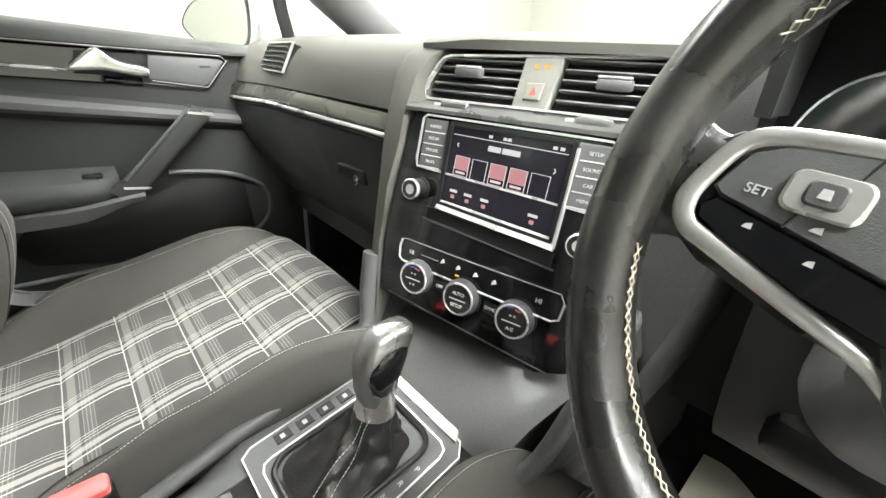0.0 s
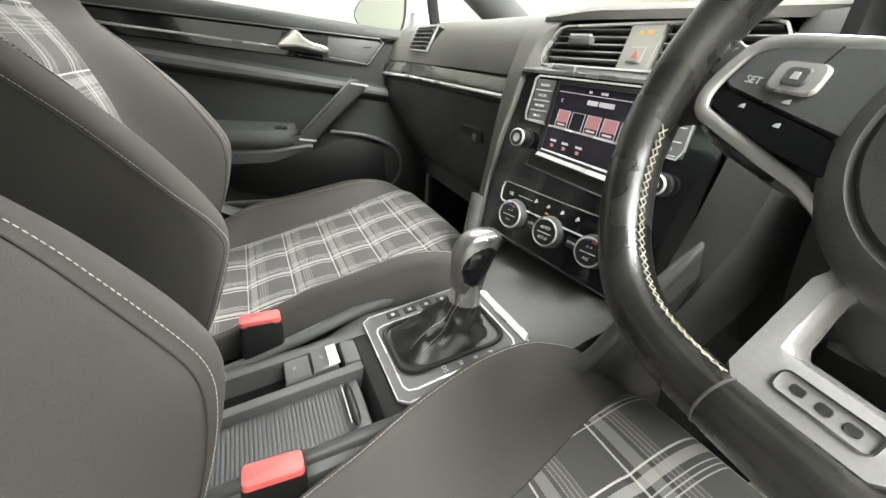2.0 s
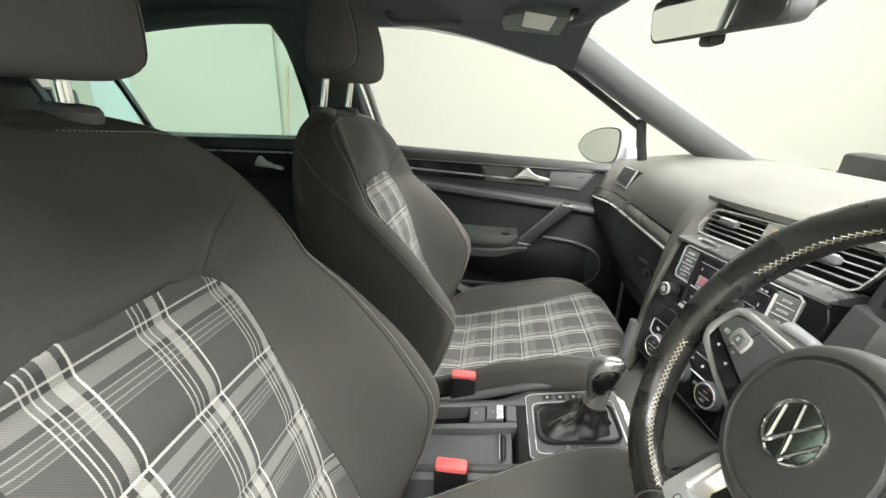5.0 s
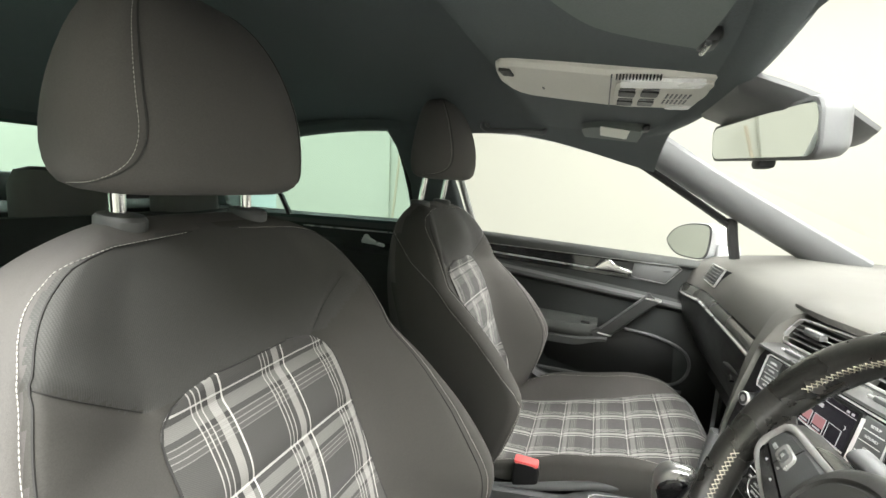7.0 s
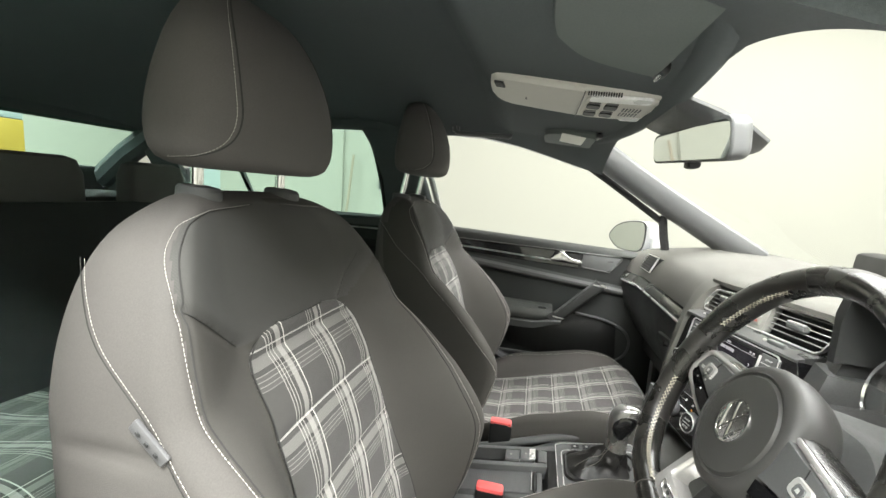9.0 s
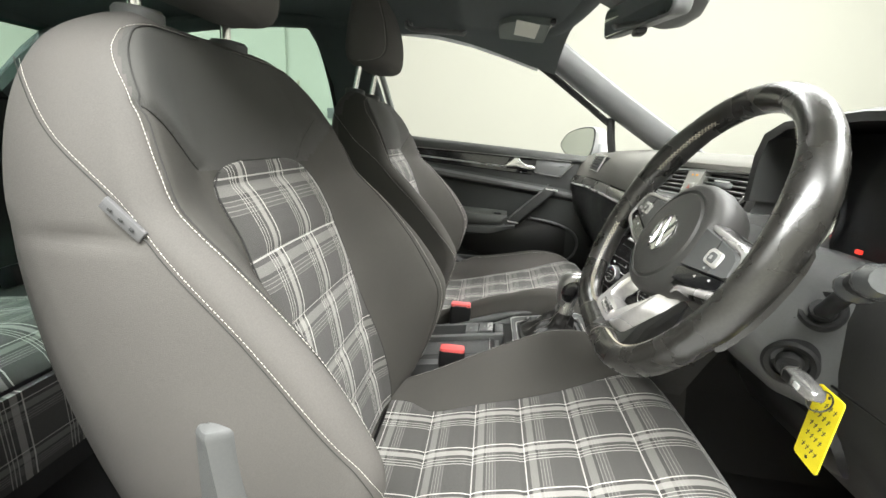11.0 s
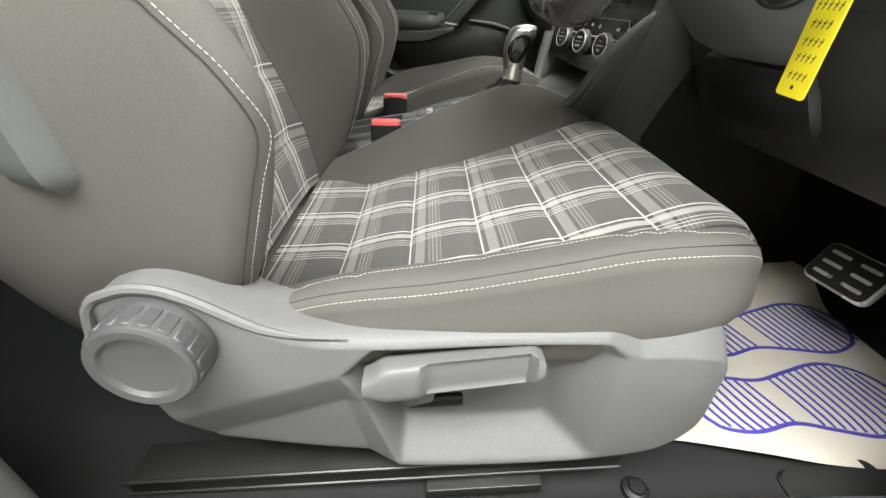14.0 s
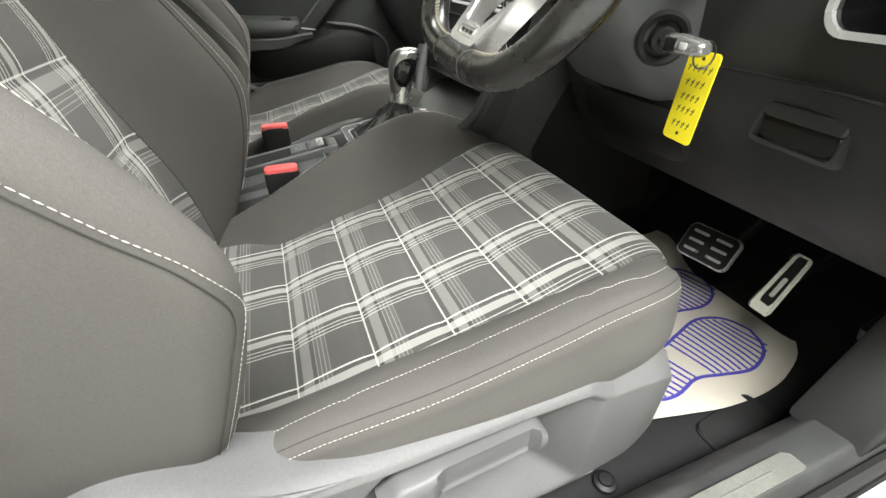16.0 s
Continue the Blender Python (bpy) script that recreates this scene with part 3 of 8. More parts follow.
back_half = curve([(0.16, 0.215), (0.25, 0.247), (0.35, 0.262), (0.45, 0.266), (0.55, 0.259), (0.62, 0.246), (0.68, 0.226), (0.73, 0.198), (0.765, 0.165), (0.79, 0.118), (0.80, 0.085)])
XI = 0.125
# edges of the tartan panels, towards the door and towards the console
back_inn = curve([(0.185, 0.157), (0.22, 0.155), (0.31, 0.146), (0.40, 0.132), (0.50, 0.118), (0.57, 0.113), (0.605, 0.113), (0.625, 0.106), (0.638, 0.090), (0.645, 0.068), (0.648, 0.045)])
back_out = lambda z: back_inn(z) + 0.010 * S((z - 0.45) / 0.1)
PANEL_TOP = 0.648


def valley(px, pz, ax, az, bx, bz, wide):
    """How near a point lies to a seam from a to b, 1 on it."""
    ux, uz = bx - ax, bz - az
    t = min(1, max(0, ((px - ax) * ux + (pz - az) * uz) / (ux * ux + uz * uz)))
    d = math.hypot(px - ax - t * ux, pz - az - t * uz)
    return math.exp(-((d / wide) ** 2))


def back_y(e, z):
    """Front of the backrest; e runs towards the door."""
    w = back_half(z)
    xi, xp = min(XI, 0.6 * w), 0.90 * w
    a = abs(e)
    y = back_front(z) + 0.010 * (a / max(w, 0.01)) ** 2
    t = min(1, max(0, (a - xi) / (xp - xi)))
    y += (back_bolster(z) - back_front(z)) * (0.35 * t + 0.65 * S(t))
    if a > xp:
        t = min(1, (a - xp) / (w - xp))
        y -= 0.030 * (1 - math.sqrt(max(0, 1 - t * t))) * min(1, (back_bolster(z) - back_rear(z)) / 0.11)
    return y + 0.0018 * noise.noise((e * 9, z * 9, 3))


def back_skin(e, z):
    """The cloth: hollowed behind the tartan panel, drawn in at the seams."""
    y = back_y(e, z)
    edge = back_out(z) if e > 0 else back_inn(z)
    y -= 0.012 * S((edge - 0.008 - abs(e)) / 0.010) * S((PANEL_TOP - 0.006 - z) / 0.010)
    y -= 0.005 * max(valley(e, z, 0.202, 0.700, 0.180, 0.682, 0.006), valley(e, z, 0.180, 0.682, 0.128, 0.642, 0.006))
    y -= 0.005 * max(valley(e, z, -0.165, 0.705, -0.130, 0.672, 0.006), valley(e, z, -0.130, 0.672, -0.100, 0.642, 0.006))
    y -= 0.0022 * math.exp(-((abs(e) - arch(z)) / 0.004) ** 2) * S((0.782 - z) / 0.02)
    return y


arch = curve([(0.20, 0.222), (0.36, 0.226), (0.45, 0.224), (0.52, 0.226), (0.583, 0.228), (0.643, 0.222), (0.688, 0.210), (0.731, 0.192), (0.759, 0.168), (0.776, 0.136), (0.784, 0.08), (0.786, 0.01)])
side_seam = curve([(0.20, -0.112), (0.24, -0.098), (0.257, -0.091), (0.347, -0.060), (0.383, -0.051), (0.415, -0.063), (0.442, -0.085), (0.522, -0.156), (0.582, -0.221), (0.623, -0.262), (0.669, -0.322), (0.704, -0.358), (0.735, -0.392), (0.75, -0.40)])


def flank_half(e, z, t):
    """Half width of the backrest a share t back along its side."""
    w = back_half(z)
    yb, yr = back_y(w, z), back_rear(z)
    y = yb + (yr - yb) * t
    dent = 0.004 * math.exp(-((z - 0.598 - 0.06 * (y + 0.25)) / 0.007) ** 2) * S((t - 0.02) / 0.2) * S((0.9 - t) / 0.4) if e > 0 else 0
    soft = 0.0042 * noise.noise((y * 8, z * 8, e * 5)) * math.sin(math.pi * t)
    return w - 0.004 * t - dent + soft + 0.004 * math.sin(math.pi * t)


def back_ring(cx, o, z):
    w = back_half(z)
    front = []
    for i in range(97):
        e = w * math.sin((-1 + 2 * i / 96) * math.pi / 2)
        front.append((cx + o * e, back_skin(e, z), z))
    yb, yr = back_y(w, z), back_rear(z)

    def flank(e, t):
        return (cx + o * e * flank_half(e, z, t), yb + (yr - yb) * t, z)

    side = [flank(1, t) for t in (0.12, 0.24, 0.36, 0.48, 0.6, 0.72, 0.82)]
    rear = [(cx + o * w * q, yr - 0.012 * (1 - q * q) + 0.012 * abs(q) ** 8, z) for q in lin(0.93, -0.93, 11)]
    side2 = [flank(-1, t) for t in (0.82, 0.72, 0.6, 0.48, 0.36, 0.24, 0.12)]
    return front + side + rear + side2


def on_flank(z, y, s):
    """Half width where the side of the backrest lies y forward."""
    w = back_half(z)
    yb, yr = back_y(w, z), back_rear(z)
    if y < yb:
        t = min(0.82, (yb - y) / (yb - yr))
        a = int(t / 0.12) * 0.12
        k = (t - a) / 0.12
        return (1 - k) * flank_half(s, z, a) + k * flank_half(s, z, a + 0.12) + 0.0010
    lo, hi = 0.90 * w, w
    for _ in range(24):
        m = (lo + hi) / 2
        lo, hi = (m, hi) if back_y(m, z) > y else (lo, m)
    return lo + 0.0012


cush_top = curve([(-0.16, 0.176), (-0.06, 0.184), (0.02, 0.203), (0.106, 0.224), (0.189, 0.246), (0.269, 0.271), (0.305, 0.281), (0.332, 0.279), (0.348, 0.267), (0.358, 0.243), (0.362, 0.210)])
cush_door = curve([(-0.16, 0.188), (-0.10, 0.220), (-0.04, 0.246), (0.0, 0.257), (0.05, 0.266), (0.10, 0.276), (0.15, 0.287), (0.20, 0.297), (0.25, 0.299), (0.29, 0.295), (0.32, 0.284), (0.342, 0.264), (0.355, 0.239), (0.362, 0.212)])
cush_tunnel = curve([(-0.16, 0.192), (-0.08, 0.220), (0.0, 0.257), (0.045, 0.279), (0.10, 0.301), (0.16, 0.322), (0.20, 0.328), (0.24, 0.325), (0.27, 0.316), (0.307, 0.301), (0.335, 0.274), (0.355, 0.244), (0.362, 0.216)])
cush_half = curve([(-0.16, 0.235), (0.0, 0.262), (0.15, 0.268), (0.23, 0.265), (0.28, 0.257), (0.315, 0.241), (0.342, 0.217), (0.362, 0.186)])
# the tunnel side draws in towards the backrest
cush_half_in = curve([(-0.16, 0.205), (-0.08, 0.214), (0.0, 0.225), (0.045, 0.231), (0.10, 0.246), (0.19, 0.258), (0.24, 0.262), (0.29, 0.258), (0.325, 0.246), (0.348, 0.226), (0.362, 0.198)])
cush_out = curve([(-0.16, 0.152), (-0.10, 0.156), (-0.042, 0.163), (0.10, 0.171), (0.185, 0.176), (0.254, 0.185), (0.30, 0.187), (0.335, 0.184), (0.362, 0.175)])
cush_inn = curve([(-0.16, 0.154), (-0.10, 0.154), (-0.05, 0.129), (0.03, 0.136), (0.10, 0.141), (0.175, 0.152), (0.215, 0.162), (0.26, 0.174), (0.32, 0.181), (0.362, 0.176)])


def cush_side(e, y):
    return cush_half(y) if e > 0 else cush_half_in(y)


def cush_z(e, y):
    w = cush_side(e, y)
    a = abs(e)
    xi, xp = (cush_out(y) if e > 0 else cush_inn(y)) + 0.002, 0.93 * w
    z = cush_top(y) + 0.006 * (a / w) ** 2
    t = min(1, max(0, (a - xi) / max(0.02, xp - xi)))
    z += ((cush_door if e > 0 else cush_tunnel)(y) - cush_top(y)) * ((1 - (1 - t) ** 2.3) if e > 0 else 0.6 * t + 0.4 * S(t))
    if a > xp:
        t = min(1, (a - xp) / (w - xp))
        z -= 0.020 * (1 - math.sqrt(max(0, 1 - t * t)))
    return z + 0.0016 * noise.noise((e * 10, y * 10, 7))


def cush_skin(e, y):
    z = cush_z(e, y)
    edge = cush_out(y) if e > 0 else cush_inn(y)
    z -= 0.012 * S((edge - 0.008 - abs(e)) / 0.010)
    # creases pulled across the door-side bolster
    if e > 0:
        k = S((e - 0.207) / 0.008) * S((0.246 - e) / 0.008)
        z -= k * sum(d * math.exp(-((y - m - 0.25 * (e - 0.22)) / s) ** 2) for m, d, s in ((0.205, 0.0026, 0.006), (0.228, 0.0022, 0.005), (0.263, 0.0016, 0.006), (0.09, 0.0012, 0.005), (-0.01, 0.002, 0.004), (-0.06, 0.0014, 0.006)))
    return z


def bowed(e, y):
    """The middle of the front edge stands a little forward."""
    return y + 0.011 * S((y - 0.20) / 0.14) * max(-0.4, 1 - (abs(e) / 0.215) ** 2)


def cush_ring(cx, o, y):
    top = []
    for i in range(81):
        e = math.sin((-1 + 2 * i / 80) * math.pi / 2)
        e *= cush_side(e, y)
        top.append((cx + o * e, bowed(e, y), cush_skin(e, y)))
    zb = 0.17 + 0.03 * S((y - 0.2) / 0.16)

    def flank(e, t):
        w = cush_side(e, y)
        zs = cush_z(e * w, y)
        puff = 0.007 * math.sin(math.pi * t) + 0.002 * noise.noise((y * 14, t * 3, e * 9)) * math.sin(math.pi * t)
        tuck = 0.014 * S((t - 0.45) / 0.5)
        return (cx + o * e * (w + puff - tuck), bowed(e * w, y), zs + (zb - zs) * t)

    side = [flank(1, t) for t in (0.1, 0.2, 0.35, 0.5, 0.65, 0.8)]
    low = [(cx + o * cush_side(q, y) * q, bowed(0.25 * q, y), zb) for q in lin(0.84, -0.84, 5)]
    side2 = [flank(-1, t) for t in (0.8, 0.65, 0.5, 0.35, 0.2, 0.1)]
    return top + side + low + side2


def quilt(y, marks, deep=0.005, width=0.010):
    return -sum(deep * math.exp(-abs(y - m) / width) for m in marks)


hr_w = curve([(0.826, 0.092), (0.831, 0.114), (0.842, 0.126), (0.87, 0.131), (0.91, 0.127), (0.95, 0.116), (0.99, 0.098), (1.015, 0.078), (1.028, 0.054), (1.033, 0.03)])
hr_f = curve([(0.826, -0.312), (0.831, -0.299), (0.842, -0.290), (0.87, -0.285), (0.91, -0.287), (0.95, -0.297), (0.99, -0.315), (1.015, -0.333), (1.028, -0.348), (1.033, -0.36)])
hr_r = curve([(0.826, -0.385), (0.831, -0.398), (0.842, -0.405), (0.87, -0.408), (0.91, -0.406), (0.95, -0.403), (0.99, -0.400), (1.015, -0.396), (1.028, -0.390), (1.033, -0.38)])


hr_seam_z = curve([(0.0, 1.029), (0.1, 1.008), (0.25, 0.968), (0.45, 0.915), (0.6, 0.880), (0.72, 0.858), (0.82, 0.845), (0.9, 0.838), (1.0, 0.835)])
hr_seam_a = curve([(0.0, 44), (0.1, 44), (0.25, 47), (0.45, 51), (0.6, 53), (0.72, 48), (0.82, 36), (0.9, 18), (1.0, -4)])


def hr_point(cx, o, z, deg):
    c, s2 = math.cos(math.radians(deg)), math.sin(math.radians(deg))
    px = hr_w(z) * math.copysign(abs(c) ** 0.5, c)
    yf, yr = hr_f(z), hr_r(z)
    py = (yf + yr) / 2 + (yf - yr) / 2 * math.copysign(abs(s2) ** 0.6, s2) - 0.016 * (px / 0.12) ** 2
    return Vector((cx + o * px, py, z))


def build_seat(cx, o, who):
    """A sports seat; o is +1 where the door is on its right."""
    X = lambda dx: cx + o * dx
    seat = thing("front_seat", (cx, 0.05, 0.0), "charcoal cloth " + who + " seat with grey tartan centre panels", "car seat", "front seats")
    # cushion
    ys = [-0.17 + 0.0085 * i for i in range(59)] + [0.333, 0.338, 0.343, 0.347, 0.351, 0.354, 0.357, 0.359, 0.361, 0.3625]
    bm = loft([cush_ring(cx, o, y) for y in ys])
    # tunnel-side faces are coloured darker to stand in for their shade
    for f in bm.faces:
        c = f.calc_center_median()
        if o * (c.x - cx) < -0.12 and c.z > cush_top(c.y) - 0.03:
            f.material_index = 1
    part("cushion", bm, [CLOTH_SMOOTH, CLOTH_DARK_SHADED], seat, "charcoal cloth seat cushion with raised sides")
    seams = (-0.048, 0.028, 0.104, 0.185, 0.260)
    # arc length along the cushion, for the run of the cloth
    vs = lin(-0.135, 0.3615, 110)
    arc, run = {}, 0.0
    for i, b in enumerate(vs):
        if i:
            run += math.hypot(b - vs[i - 1], cush_top(b) - cush_top(vs[i - 1]))
        arc[b] = run
    zero = min(arc.items(), key=lambda p: abs(p[0] + 0.048))[1]

    def edge_c(u, v):
        return u * ((cush_out(v) if u > 0 else cush_inn(v)) + 0.003)

    def PC(u, v):
        e = edge_c(u, v)
        return (cx + o * e, bowed(e, v) + (0.004 if v > 0.35 else 0), cush_z(e, v) + 0.0055 - 0.0025 * abs(u) ** 20 + (quilt(v, seams, 0.0060, 0.011) + 0.002) * (1 - abs(u) ** 8))

    part("cushion_panel", cloth_patch(PC, lin(-1, 1, 37), vs, lambda u, v: (edge_c(u, v) + 0.030, arc[v] - zero)), PLAID, seat, "grey tartan cloth centre panel")
    # backrest
    zs = lin(0.16, 0.74, 117) + [0.748, 0.756, 0.764, 0.770, 0.776, 0.782, 0.787, 0.792, 0.796, 0.799, 0.8]
    bm = loft([back_ring(cx, o, z) for z in zs])
    # dark cloth inside the arch; the tunnel side darkened as if shaded
    for f in bm.faces:
        c = f.calc_center_median()
        if c.y > back_rear(c.z) + 0.03:
            if abs(c.x - cx) < arch(c.z) and c.z > 0.642 + 0.80 * max(0.0, abs(c.x - cx) - 0.128):
                f.material_index = 1
            elif abs(c.x - cx) < arch(c.z) or o * (c.x - cx) < 0:
                f.material_index = 2
    part("backrest", bm, [CLOTH_SMOOTH, CLOTH, CLOTH_DARK_SHADED], seat, "charcoal cloth backrest with side bolsters")
    bseams = (0.27, 0.36, 0.455, 0.545, 0.622)

    def edge_b(u, v):
        return u * ((back_out(v) if u > 0 else back_inn(v)) + 0.003)

    def PB(u, v):
        e = edge_b(u, v)
        return (cx + o * e, back_y(e, v) + 0.0055 - 0.0025 * abs(u) ** 20 - 0.0025 * S((v - PANEL_TOP + 0.012) / 0.012) + (quilt(v, bseams, 0.0062, 0.012) + 0.0025) * (1 - abs(u) ** 8), v)

    part("backrest_panel", cloth_patch(PB, lin(-1, 1, 35), lin(0.185, PANEL_TOP, 100), lambda u, v: (edge_b(u, v) + 0.033, -(v - 0.545) * 0.925), front=(0, 1, 0)), PLAID, seat, "grey tartan cloth centre panel")
    # dark piping round both panels
    rim = [PB(-1, v) for v in lin(0.19, PANEL_TOP, 40)] + [PB(u, PANEL_TOP) for u in lin(-0.9, 0.9, 20)] + [PB(1, v) for v in lin(PANEL_TOP, 0.19, 40)]
    part("piping", sweep([(p[0], p[1] - 0.0003, p[2]) for p in rim], 0.0010, 6), DARK_SEAM, seat, "dark sewn piping")
    for s in (-1,):
        part("piping", sweep([(p[0], p[1], p[2] - 0.0004) for p in [PC(s, v) for v in lin(-0.12, 0.355, 60)]], 0.0008, 6), DARK_SEAM, seat, "dark sewn piping")
    # arched seam over the front, pale stitching beside it
    for s in (1, -1):
        line = [(cx + o * s * (arch(z) + 0.003), back_skin(s * (arch(z) + 0.003), z) + 0.0020, z) for z in lin(0.24, 0.7855, 120)]
        part("stitching", stitches(line, 0.0032, 0.0011, 0.00042), THREAD, seat, "pale dashed stitching")
        part("seam", sweep([(cx + o * s * (arch(z) - 0.003), back_skin(s * (arch(z) - 0.003), z) + 0.0006, z) for z in lin(0.24, 0.7855, 100)], 0.0009, 5), DARK_SEAM, seat)
        # second seam, along the side
        line = []
        for z in lin(0.215, 0.735, 120):
            y = max(side_seam(z), back_rear(z) + 0.004)
            line.append((cx + o * s * on_flank(z, y, s), y + 0.001, z))
        part("stitching", stitches(line, 0.0030, 0.0011, 0.00034), THREAD, seat, "pale dashed stitching")
        part("seam", sweep([(cx + o * s * on_flank(p[2], p[1] - 0.005, s), p[1] - 0.005, p[2]) for p in line], 0.0005, 5), DARK_SEAM, seat)
        # two rows along the cushion: by the panel, and along the upper edge
        def row(e_of, lift):
            out = []
            for y in lin(-0.10, 0.337, 110):
                e = s * e_of(y)
                out.append((cx + o * e, bowed(e, y), cush_skin(e, y) + lift))
            return out

        if s > 0:
            part("stitching", stitches(row(lambda y: min(0.231, 0.895 * cush_half(y)), 0.0006), 0.0028, 0.0011, 0.00032), THREAD, seat, "pale dashed stitching")
        line = row(lambda y: cush_side(s, y) * (0.988 if s > 0 else 0.945), 0.0009)
        part("stitching", stitches(line, 0.0028, 0.0011, 0.00032), THREAD, seat, "pale dashed stitching")
        if s < 0:
            part("seam", sweep([(p[0] + o * s * 0.0045, p[1], p[2] - 0.0075) for p in line], 0.0010, 5), DARK_SEAM, seat)
        else:
            part("seam", sweep([(p[0] - o * 0.006, p[1], cush_skin(o * (p[0] - o * 0.006 - cx), p[1]) + 0.0001) for p in line], 0.0004, 5), DARK_SEAM, seat)
    # sewn seams at the shoulders
    for pts in (((0.202, 0.700), (0.180, 0.682), (0.128, 0.642)), ((-0.165, 0.705), (-0.130, 0.672), (-0.100, 0.642))):
        line = [(cx + o * p.x, back_skin(p.x, p.y) + 0.0012, p.y) for p in spline([(a, b, 0) for a, b in pts], 20)]
        part("seam", sweep(line, 0.0006, 5), DARK_SEAM, seat)
    # small sewn label on the door side
    part("side_label", block((X(0.2515), -0.258, 0.614), (0.004, 0.040, 0.011), 0.0012, (-42, 0, 0)), LEVER_PLASTIC, seat, "grey cloth airbag label")
    for k in range(3):
        part("label_mark", block((X(0.2545), -0.266 + 0.008 * k, 0.6212 - 0.0072 * k), (0.001, 0.0040, 0.0022), 0.0003, (-42, 0, 0), 1), DASH_DARK, seat)
    # headrest on two chrome posts; the passenger's is drawn up a little
    lift = Vector((0, 0.020, 0.037)) if o < 0 else Vector((0, 0, 0))
    zz = [0.826, 0.827, 0.830, 0.836, 0.845, 0.855, 0.87, 0.89, 0.91, 0.93, 0.95, 0.97, 0.985, 1.0, 1.012, 1.02, 1.026, 1.030, 1.033]
    hr = part("headrest", loft([[hr_point(cx, o, z, a) + lift for a in lin(0, 360, 57)[:-1]] for z in zz]), CLOTH_SMOOTH, seat, "padded charcoal cloth headrest")
    for s in (1, -1):
        line, dark = [], []
        for t in lin(0, 1, 70):
            z = hr_seam_z(t)
            deg = hr_seam_a(t)
            a, c = hr_point(cx, o * s, z, deg), hr_point(cx, o * s, z, deg + 4)
            m = Vector((cx, -0.35, z))
            line.append(a + (a - m).normalized() * 0.0008 + lift)
            dark.append(c + (c - m).normalized() * 0.0003 + lift)
        part("stitching", stitches(line, 0.0030, 0.0011, 0.00034), THREAD, hr)
        part("seam", sweep(dark, 0.0010, 5), DARK_SEAM, hr)
        part("post", lathe((cx + s * 0.079, -0.378, 0.775), (0, 0.03 + 4 * lift.z, 1), [(0.0072, 0), (0.0072, 0.078 + lift.z)], 20), CHROME, seat, "chrome headrest post")
        part("post_collar", lathe((cx + s * 0.079, -0.374, 0.797), (0, 0.10, 1), [(0.0275, -0.014), (0.0275, 0.004), (0.024, 0.008), (0.0095, 0.010), (0.0085, 0.005)], 32, squash=0.72), GREY_TRIM, seat)
    # plastic side cover: hollow for the height lever
    top = curve([(-0.195, 0.215), (-0.19, 0.258), (-0.167, 0.277), (-0.14, 0.280), (-0.116, 0.271), (-0.068, 0.243), (-0.009, 0.235), (0.117, 0.240), (0.20, 0.240), (0.292, 0.232), (0.312, 0.19)])
    low = curve([(-0.195, 0.205), (-0.175, 0.17), (-0.15, 0.10), (-0.13, 0.088), (0.027, 0.066), (0.16, 0.068), (0.247, 0.082), (0.283, 0.102), (0.304, 0.135), (0.312, 0.18)])
    clip = lambda v: min(1.0, max(0.0, v))

    def soft(v):
        # like clip, with the creases rounded off
        v = min(1.0, max(-0.08, v))
        v = (v + 0.08) ** 2 / 0.32 if v < 0.08 else v
        return 1 - (1.08 - v) ** 2 / 0.32 if v > 0.92 else v

    def crest(y):
        # crease under the bevelled upper edge; it drops towards the front
        return top(y) - 0.009 - 0.016 * clip((y - 0.190) / 0.030)

    def hollow(y, z):
        rim_l = -0.017 + (0.345 * (0.196 - z) if z < 0.196 else 0.9 * (z - 0.196))
        rim_r = 0.208 - max(0, z - 0.214) * 1.07
        left, right = (y - rim_l) / 0.018, (rim_r - y) / 0.046
        up = (top(y) - 0.011 - z) / 0.008
        down = (z - low(y) - 0.010) / 0.036
        return soft(min(1.0, -0.08 * math.log(sum(math.exp(-max(-3.0, q) / 0.08) for q in (left, right, up, down)))))

    def facet(y, z):
        # the lower rear corner is cut away along a crease
        line = 0.148 + (y + 0.153) * 0.353
        return soft((line - z) / 0.045) * soft((0.010 - y - 0.2 * (z - 0.15)) / 0.030)

    bm = bmesh.new()
    yy = lin(-0.195, 0.312, 230)
    G = []
    for y in yy:
        row = []
        for v in [1 - (1 - k / 89) ** 1.5 for k in range(90)]:
            z = low(y) + (top(y) - low(y)) * v
            edge = min(1, v / 0.08, (top(y) - z) / 0.006)
            ends = min(1, min(y + 0.195, 0.312 - y) / 0.02)
            round_ = math.sqrt(max(0, 1 - (1 - min(edge, ends)) ** 2))
            nose = 0.008 * clip((y - 0.262) / 0.05) ** 1.5
            row.append(bm.verts.new((X(0.262 + 0.018 * round_ - 0.033 * hollow(y, z) - 0.016 * facet(y, z) - nose - 0.75 * max(0.0, z - crest(y)) * S((y + 0.07) / 0.05)), y, z)))
        G.append(row)
    for a, b in zip(G, G[1:]):
        for i in range(89):
            bm.faces.new((a[i], a[i + 1], b[i + 1], b[i]))
    edge = [r[0] for r in G] + [G[-1][i] for i in range(1, 90)] + [r[-1] for r in G[-2::-1]] + [G[0][i] for i in range(88, 0, -1)]
    inn = [bm.verts.new((X(0.225), v.co.y, v.co.z)) for v in edge]
    for i in range(len(edge)):
        j = (i + 1) % len(edge)
        bm.faces.new((edge[i], inn[i], inn[j], edge[j]))
    cover = part("side_cover", bm, SEAT_PLASTIC, seat, "grey moulded plastic side cover with a lever hollow", sharp=0.7)
